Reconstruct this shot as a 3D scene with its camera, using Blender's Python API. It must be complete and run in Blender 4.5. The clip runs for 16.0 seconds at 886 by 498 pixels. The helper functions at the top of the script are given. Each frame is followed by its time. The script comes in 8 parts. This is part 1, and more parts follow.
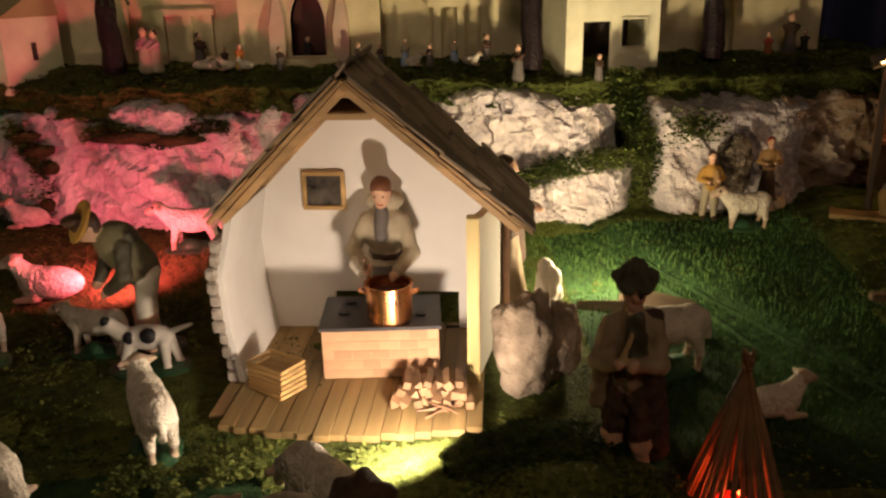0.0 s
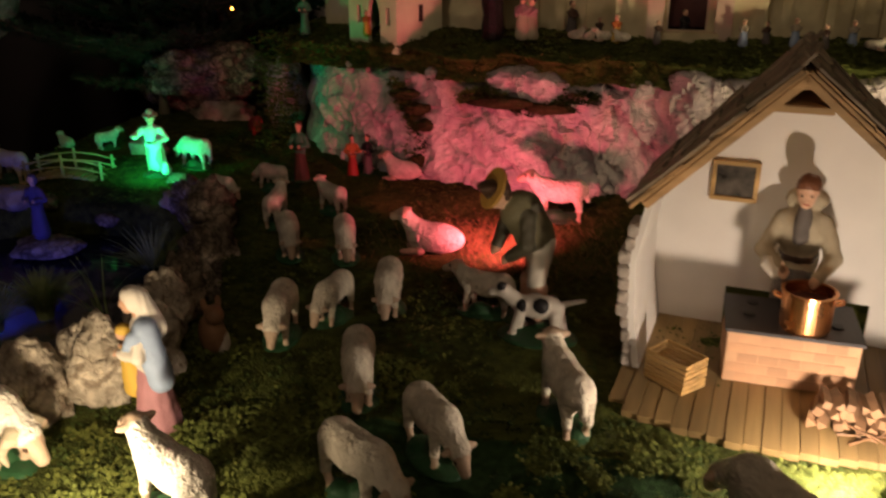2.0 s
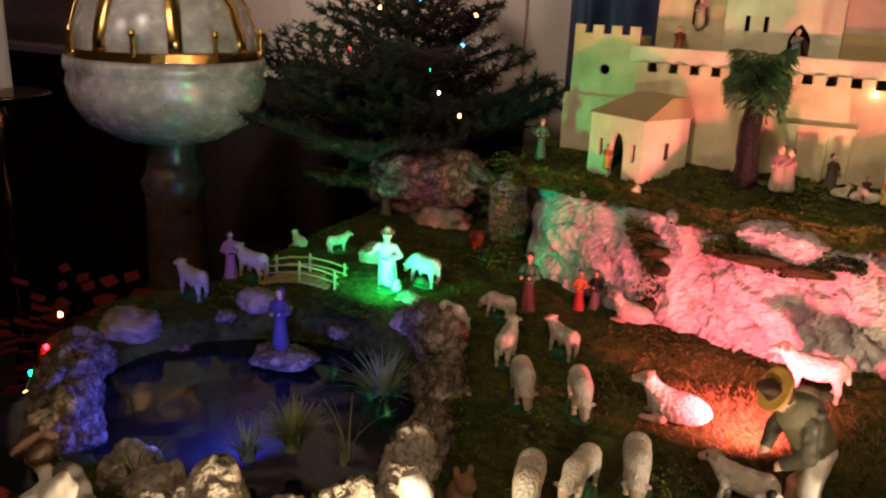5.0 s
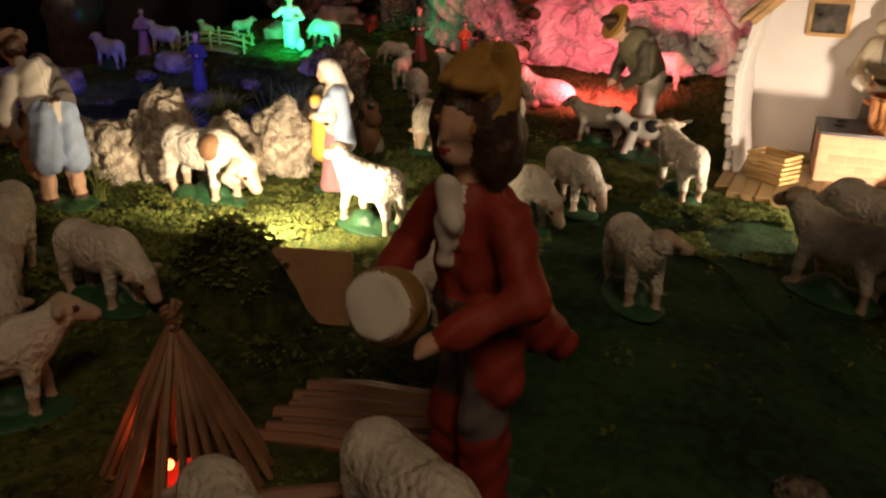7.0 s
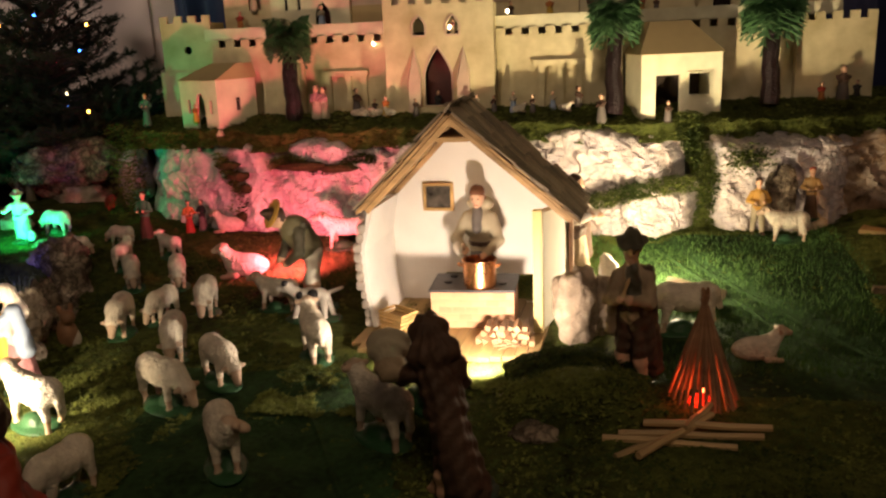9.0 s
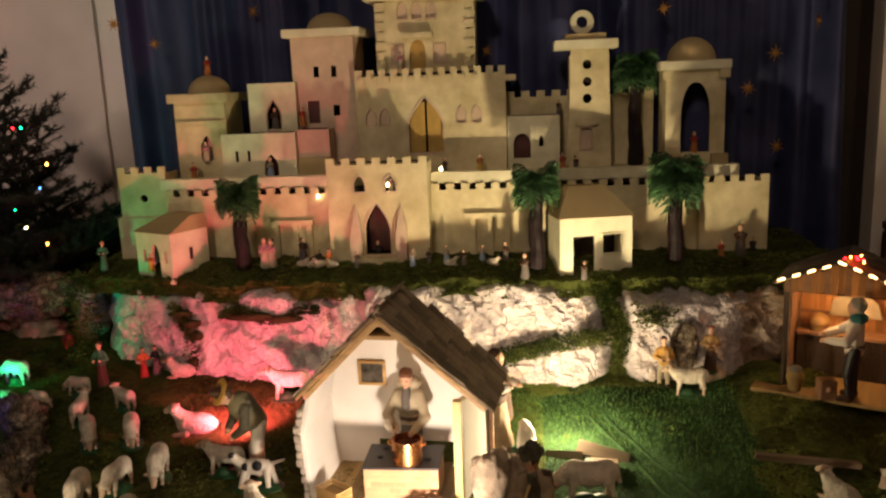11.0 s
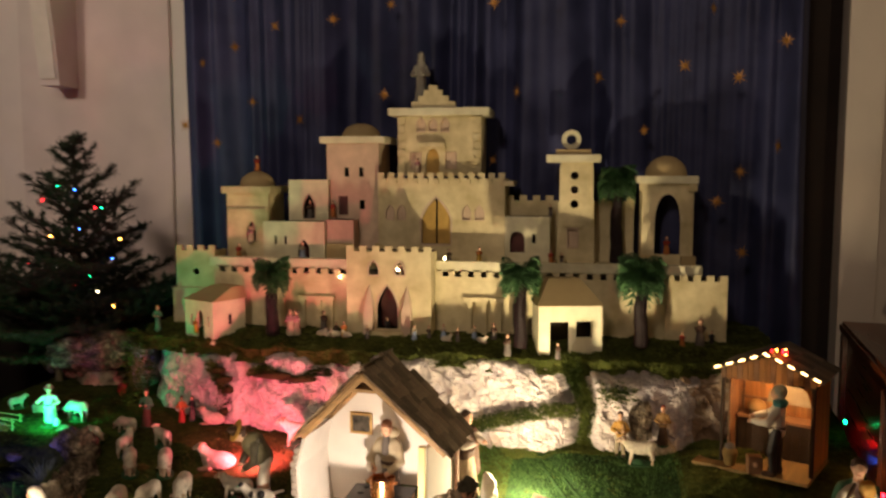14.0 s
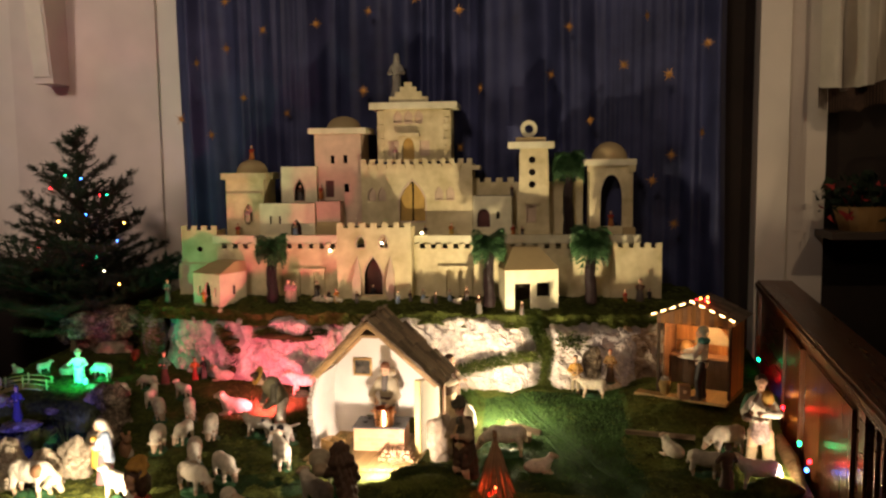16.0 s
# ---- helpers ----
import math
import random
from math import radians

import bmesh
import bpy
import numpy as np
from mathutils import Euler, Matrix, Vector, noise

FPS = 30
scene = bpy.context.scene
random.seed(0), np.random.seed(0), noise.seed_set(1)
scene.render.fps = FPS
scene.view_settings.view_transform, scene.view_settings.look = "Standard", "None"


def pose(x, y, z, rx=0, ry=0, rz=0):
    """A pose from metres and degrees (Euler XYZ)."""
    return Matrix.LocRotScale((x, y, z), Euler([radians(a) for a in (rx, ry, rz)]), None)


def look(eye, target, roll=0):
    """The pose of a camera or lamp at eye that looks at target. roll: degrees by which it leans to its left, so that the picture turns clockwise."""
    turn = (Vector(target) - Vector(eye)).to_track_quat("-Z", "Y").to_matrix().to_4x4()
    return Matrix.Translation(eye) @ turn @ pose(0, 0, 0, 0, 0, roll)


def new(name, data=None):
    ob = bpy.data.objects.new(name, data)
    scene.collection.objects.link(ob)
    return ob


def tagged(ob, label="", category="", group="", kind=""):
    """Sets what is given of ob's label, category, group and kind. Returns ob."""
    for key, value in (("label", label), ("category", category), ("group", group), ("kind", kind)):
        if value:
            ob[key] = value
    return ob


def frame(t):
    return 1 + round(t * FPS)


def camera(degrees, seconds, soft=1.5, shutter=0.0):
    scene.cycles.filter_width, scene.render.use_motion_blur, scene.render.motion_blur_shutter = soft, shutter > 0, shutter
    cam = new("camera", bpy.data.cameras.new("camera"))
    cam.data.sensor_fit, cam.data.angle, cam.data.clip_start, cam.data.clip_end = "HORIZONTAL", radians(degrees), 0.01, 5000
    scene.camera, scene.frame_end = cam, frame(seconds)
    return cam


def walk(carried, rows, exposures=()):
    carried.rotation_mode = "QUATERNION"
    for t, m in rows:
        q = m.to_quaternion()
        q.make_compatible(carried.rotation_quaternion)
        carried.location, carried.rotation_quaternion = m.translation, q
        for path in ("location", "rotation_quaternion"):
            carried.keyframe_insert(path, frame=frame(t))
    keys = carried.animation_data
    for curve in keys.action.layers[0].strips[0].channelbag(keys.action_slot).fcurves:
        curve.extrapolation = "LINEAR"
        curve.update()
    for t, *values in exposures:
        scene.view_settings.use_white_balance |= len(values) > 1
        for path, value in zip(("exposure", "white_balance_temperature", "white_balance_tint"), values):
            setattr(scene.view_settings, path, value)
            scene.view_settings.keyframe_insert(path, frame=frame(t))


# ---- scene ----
cam = camera(57.0, 16.0, soft=2.3, shutter=0.3)
PATH = [
    (0, (-0.063, -0.022, 1.187), (0.003, 1.869, 0.54), -1.1),
    (0.5, (-0.081, -0.021, 1.184), (-0.082, 1.88, 0.564), -1.1),
    (1, (-0.106, -0.026, 1.184), (-0.244, 1.866, 0.548), -0.4),
    (1.5, (-0.163, -0.025, 1.186), (-0.542, 1.793, 0.444), -0.4),
    (2, (-0.207, -0.019, 1.202), (-0.729, 1.77, 0.476), -0.2),
    (2.5, (-0.227, 0.006, 1.247), (-0.861, 1.802, 0.639), -0.9),
    (3, (-0.258, 0.017, 1.274), (-1.019, 1.775, 0.698), -0.6),
    (3.2, (-0.274, 0.016, 1.284), (-1.065, 1.758, 0.701), -0.1),
    (5.3, (-0.335, -0.019, 1.292), (-1.22, 1.674, 0.698), 3.0),
    (5.5, (-0.33, -0.042, 1.283), (-1.224, 1.651, 0.702), 3.3),
    (6, (-0.257, -0.145, 1.207), (-1.176, 1.508, 0.556), 1.5),
    (6.5, (-0.246, -0.182, 1.125), (-1.003, 1.501, 0.354), -0.2),
    (7, (-0.229, -0.223, 1.071), (-0.859, 1.526, 0.334), 0.9),
    (7.5, (-0.18, -0.282, 1.065), (-0.834, 1.511, 0.467), -0.6),
    (8, (-0.089, -0.319, 1.097), (-0.58, 1.552, 0.59), -1.5),
    (8.5, (-0.02, -0.316, 1.151), (-0.334, 1.594, 0.649), -2.2),
    (9, (0.012, -0.32, 1.193), (-0.273, 1.595, 0.693), -2.5),
    (9.5, (0.035, -0.323, 1.244), (-0.232, 1.596, 0.748), -1.9),
    (10, (0.034, -0.325, 1.326), (-0.173, 1.609, 0.86), -1.8),
    (10.2, (0.029, -0.335, 1.353), (-0.147, 1.603, 0.889), -2.8),
    (12.3, (0.213, -0.474, 1.426), (0.033, 1.498, 1.144), 0.2),
    (12.5, (0.224, -0.485, 1.402), (0.057, 1.474, 1.037), 0.5),
    (13, (0.215, -0.519, 1.389), (0.067, 1.443, 1.033), 0.6),
    (13.5, (0.185, -0.569, 1.398), (0.025, 1.4, 1.087), -1.9),
    (14, (0.235, -0.64, 1.434), (-0.099, 1.324, 1.251), 0.1),
    (14.5, (0.301, -0.751, 1.433), (-0.169, 1.191, 1.333), -0.1),
    (15, (0.306, -0.798, 1.428), (-0.104, 1.148, 1.217), 0.5),
    (15.5, (0.241, -0.878, 1.432), (0.065, 1.1, 1.192), -0.7),
    (16, (0.203, -0.95, 1.416), (-0.002, 1.029, 1.214), -0.6),
]
walk(cam, [(t, look(eye, target, roll)) for t, eye, target, roll in PATH],
     [(0, -0.9), (1.0, -1.1), (2.0, -1.22), (3.0, -0.38), (5.3, 0.6), (6.0, 0.6), (6.5, 0.25), (7.0, -0.25), (7.5, -0.05), (8.0, 0.1), (9.0, -0.1), (10.0, -0.3), (12.5, 0.12), (13.5, -0.14), (14.0, -0.1), (14.5, 0.0), (15.0, 0.15), (16, 0.15)])

# ---- world and lamps ----
G = 0.835  # height of the grass on the table

world = bpy.data.worlds.new("world")
world.use_nodes = True
scene.world = world
world.node_tree.nodes["Background"].inputs["Color"].default_value = (1.0, 0.72, 0.5, 1)
world.node_tree.nodes["Background"].inputs["Strength"].default_value = 0.004


def point_lamp(name, place, watts, colour, radius=0.008):
    data = bpy.data.lights.new(name, "POINT")
    data.energy, data.color, data.shadow_soft_size = watts, colour, radius
    ob = new(name, data)
    ob.location = place
    return ob


def spot_lamp(name, place, target, watts, colour, cone, blend=0.6, radius=0.008):
    data = bpy.data.lights.new(name, "SPOT")
    data.energy, data.color, data.shadow_soft_size = watts, colour, radius
    data.spot_size, data.spot_blend = radians(cone), blend
    ob = new(name, data)
    ob.matrix_world = look(place, target)
    return ob


WARM = (1.0, 0.77, 0.50)
spot_lamp("lamp_pasture", (-0.545, 0.27, 0.884), (-0.63, 0.53, 0.876), 5.2, WARM, 160, 0.7)
spot_lamp("lamp_hut", (-0.058, 0.486, 0.872), (-0.130, 0.570, 0.886), 4.7, (1.0, 0.79, 0.6), 176, 0.4)
point_lamp("lamp_meadow_low", (0.145, 0.806, 0.890), 3.3, (1.0, 0.79, 0.48), 0.014)
spot_lamp("lamp_meadow", (0.150, 0.790, 0.905), (0.07, 1.30, 1.43), 11.8, (1.0, 0.78, 0.47), 136, 1.0)
spot_lamp("lamp_right", (0.655, 0.500, 0.868), (0.600, 0.63, 0.90), 2.4, WARM, 172, 0.6)
spot_lamp("lamp_red", (-0.366, 0.792, 0.888), (-0.53, 1.12, 0.935), 8.6, (1.0, 0.13, 0.18), 132, 0.9)
spot_lamp("lamp_green", (-0.885, 0.868, 0.900), (-0.98, 1.12, 1.07), 3.2, (0.02, 1.0, 0.30), 142, 0.85)
spot_lamp("lamp_blue", (-0.838, 0.566, 0.858), (-1.05, 0.66, 0.846), 2.3, (0.07, 0.09, 1.0), 168, 0.5, 0.02)
point_lamp("lamp_shed", (0.598, 0.930, 1.04), 0.52, (1.0, 0.55, 0.22))
point_lamp("lamp_fire", (0.135, 0.425, 0.862), 0.10, (1.0, 0.12, 0.03))
point_lamp("lamp_fire_front", (-0.455, 0.015, 0.862), 0.014, (1.0, 0.12, 0.03))
# unseen fill spots, added to brighten curtain, wall, table and font
spot_lamp("fill_nave", (-0.7, -2.6, 3.3), (-0.35, 1.9, 1.85), 150.0, (1.0, 0.76, 0.58), 46, 1.0, 0.25)
spot_lamp("fill_aisle", (-2.3, -1.6, 2.9), (-1.62, 1.95, 1.72), 165.0, (1.0, 0.76, 0.64), 35, 1.0, 0.25)
spot_lamp("fill_church", (0.5, -1.3, 2.7), (-0.26, 0.16, 0.85), 48.0, (1.0, 0.72, 0.46), 56, 1.0, 0.35)
spot_lamp("fill_font", (-1.0, -1.2, 3.2), (-1.62, 1.22, 1.27), 70.0, (1.0, 0.80, 0.66), 14, 0.8, 0.1)
# unseen spot added for the valance; its side follows a cast shadow there
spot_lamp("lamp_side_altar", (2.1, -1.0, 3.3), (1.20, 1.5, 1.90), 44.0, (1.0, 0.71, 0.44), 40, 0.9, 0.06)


# ---- materials ----
def surf(name, base, rough=0.7, metal=0.0, var=0.25, scale=60, big=7, bump=0.3, fine=260, depth=0.002, tint=None, spread=0.0, spec=0.35):
    """A painted, earthen or wooden surface with stains and grain at two scales and fine relief."""
    m = bpy.data.materials.new(name)
    m.use_nodes = True
    nt = m.node_tree
    b = nt.nodes["Principled BSDF"]
    b.inputs["Roughness"].default_value, b.inputs["Metallic"].default_value = rough, metal
    b.inputs["Specular IOR Level"].default_value = spec
    co = nt.nodes.new("ShaderNodeTexCoord")
    out = co.outputs["Object"]

    def noisy(s, detail):
        n = nt.nodes.new("ShaderNodeTexNoise")
        n.inputs["Scale"].default_value, n.inputs["Detail"].default_value = s, detail
        nt.links.new(out, n.inputs["Vector"])
        return n
    n1, n2, n3 = noisy(big, 3), noisy(scale, 4), noisy(fine, 3)
    ramp = nt.nodes.new("ShaderNodeValToRGB")
    dark = [c * (1 - var) for c in base]
    light = [min(1, c * (1 + var * 0.6)) for c in (tint or base)]
    ramp.color_ramp.elements[0].position, ramp.color_ramp.elements[1].position = 0.34, 0.68
    ramp.color_ramp.elements[0].color, ramp.color_ramp.elements[1].color = (*dark, 1), (*light, 1)
    mixv = nt.nodes.new("ShaderNodeMath")
    mixv.operation = "MULTIPLY_ADD"
    mixv.inputs[1].default_value = 0.55
    half = nt.nodes.new("ShaderNodeMath")
    half.operation = "MULTIPLY"
    half.inputs[1].default_value = 0.45
    nt.links.new(n2.outputs["Fac"], half.inputs[0])
    nt.links.new(n1.outputs["Fac"], mixv.inputs[0])
    nt.links.new(half.outputs[0], mixv.inputs[2])
    nt.links.new(mixv.outputs[0], ramp.inputs["Fac"])
    col = ramp.outputs["Color"]
    if spread:
        info, hsv = nt.nodes.new("ShaderNodeObjectInfo"), nt.nodes.new("ShaderNodeHueSaturation")
        rng = nt.nodes.new("ShaderNodeMapRange")
        rng.inputs["To Min"].default_value, rng.inputs["To Max"].default_value = 1 - spread, 1 + spread
        nt.links.new(info.outputs["Random"], rng.inputs["Value"])
        nt.links.new(rng.outputs[0], hsv.inputs["Value"])
        nt.links.new(col, hsv.inputs["Color"])
        col = hsv.outputs["Color"]
    nt.links.new(col, b.inputs["Base Color"])
    rr = nt.nodes.new("ShaderNodeMapRange")
    rr.inputs["To Min"].default_value, rr.inputs["To Max"].default_value = max(0, rough - 0.12), min(1, rough + 0.12)
    nt.links.new(n2.outputs["Fac"], rr.inputs["Value"])
    nt.links.new(rr.outputs[0], b.inputs["Roughness"])
    if bump:
        bp = nt.nodes.new("ShaderNodeBump")
        bp.inputs["Strength"].default_value, bp.inputs["Distance"].default_value = bump, depth
        nt.links.new(n3.outputs["Fac"], bp.inputs["Height"])
        nt.links.new(bp.outputs[0], b.inputs["Normal"])
    return m


def wood(name, base, grain=(9, 90, 90), rough=0.55, var=0.4, spread=0.12):
    """Wood with drawn-out grain along its local x."""
    m = surf(name, base, rough, var=var, spread=spread, bump=0.35, depth=0.001)
    nt = m.node_tree
    mp = nt.nodes.new("ShaderNodeMapping")
    mp.inputs["Scale"].default_value = grain
    co = next(n for n in nt.nodes if n.bl_idname == "ShaderNodeTexCoord")
    nt.links.new(co.outputs["Object"], mp.inputs["Vector"])
    scales = iter((0.35, 1.0, 2.5))
    for n in nt.nodes:
        if n.bl_idname == "ShaderNodeTexNoise":
            n.inputs["Scale"].default_value = next(scales)
            nt.links.new(mp.outputs[0], n.inputs["Vector"])
    return m


def glow(name, colour, power):
    m = bpy.data.materials.new(name)
    m.use_nodes = True
    b = m.node_tree.nodes["Principled BSDF"]
    b.inputs["Base Color"].default_value = (*colour, 1)
    b.inputs["Emission Color"].default_value = (*colour, 1)
    b.inputs["Emission Strength"].default_value = power
    return m


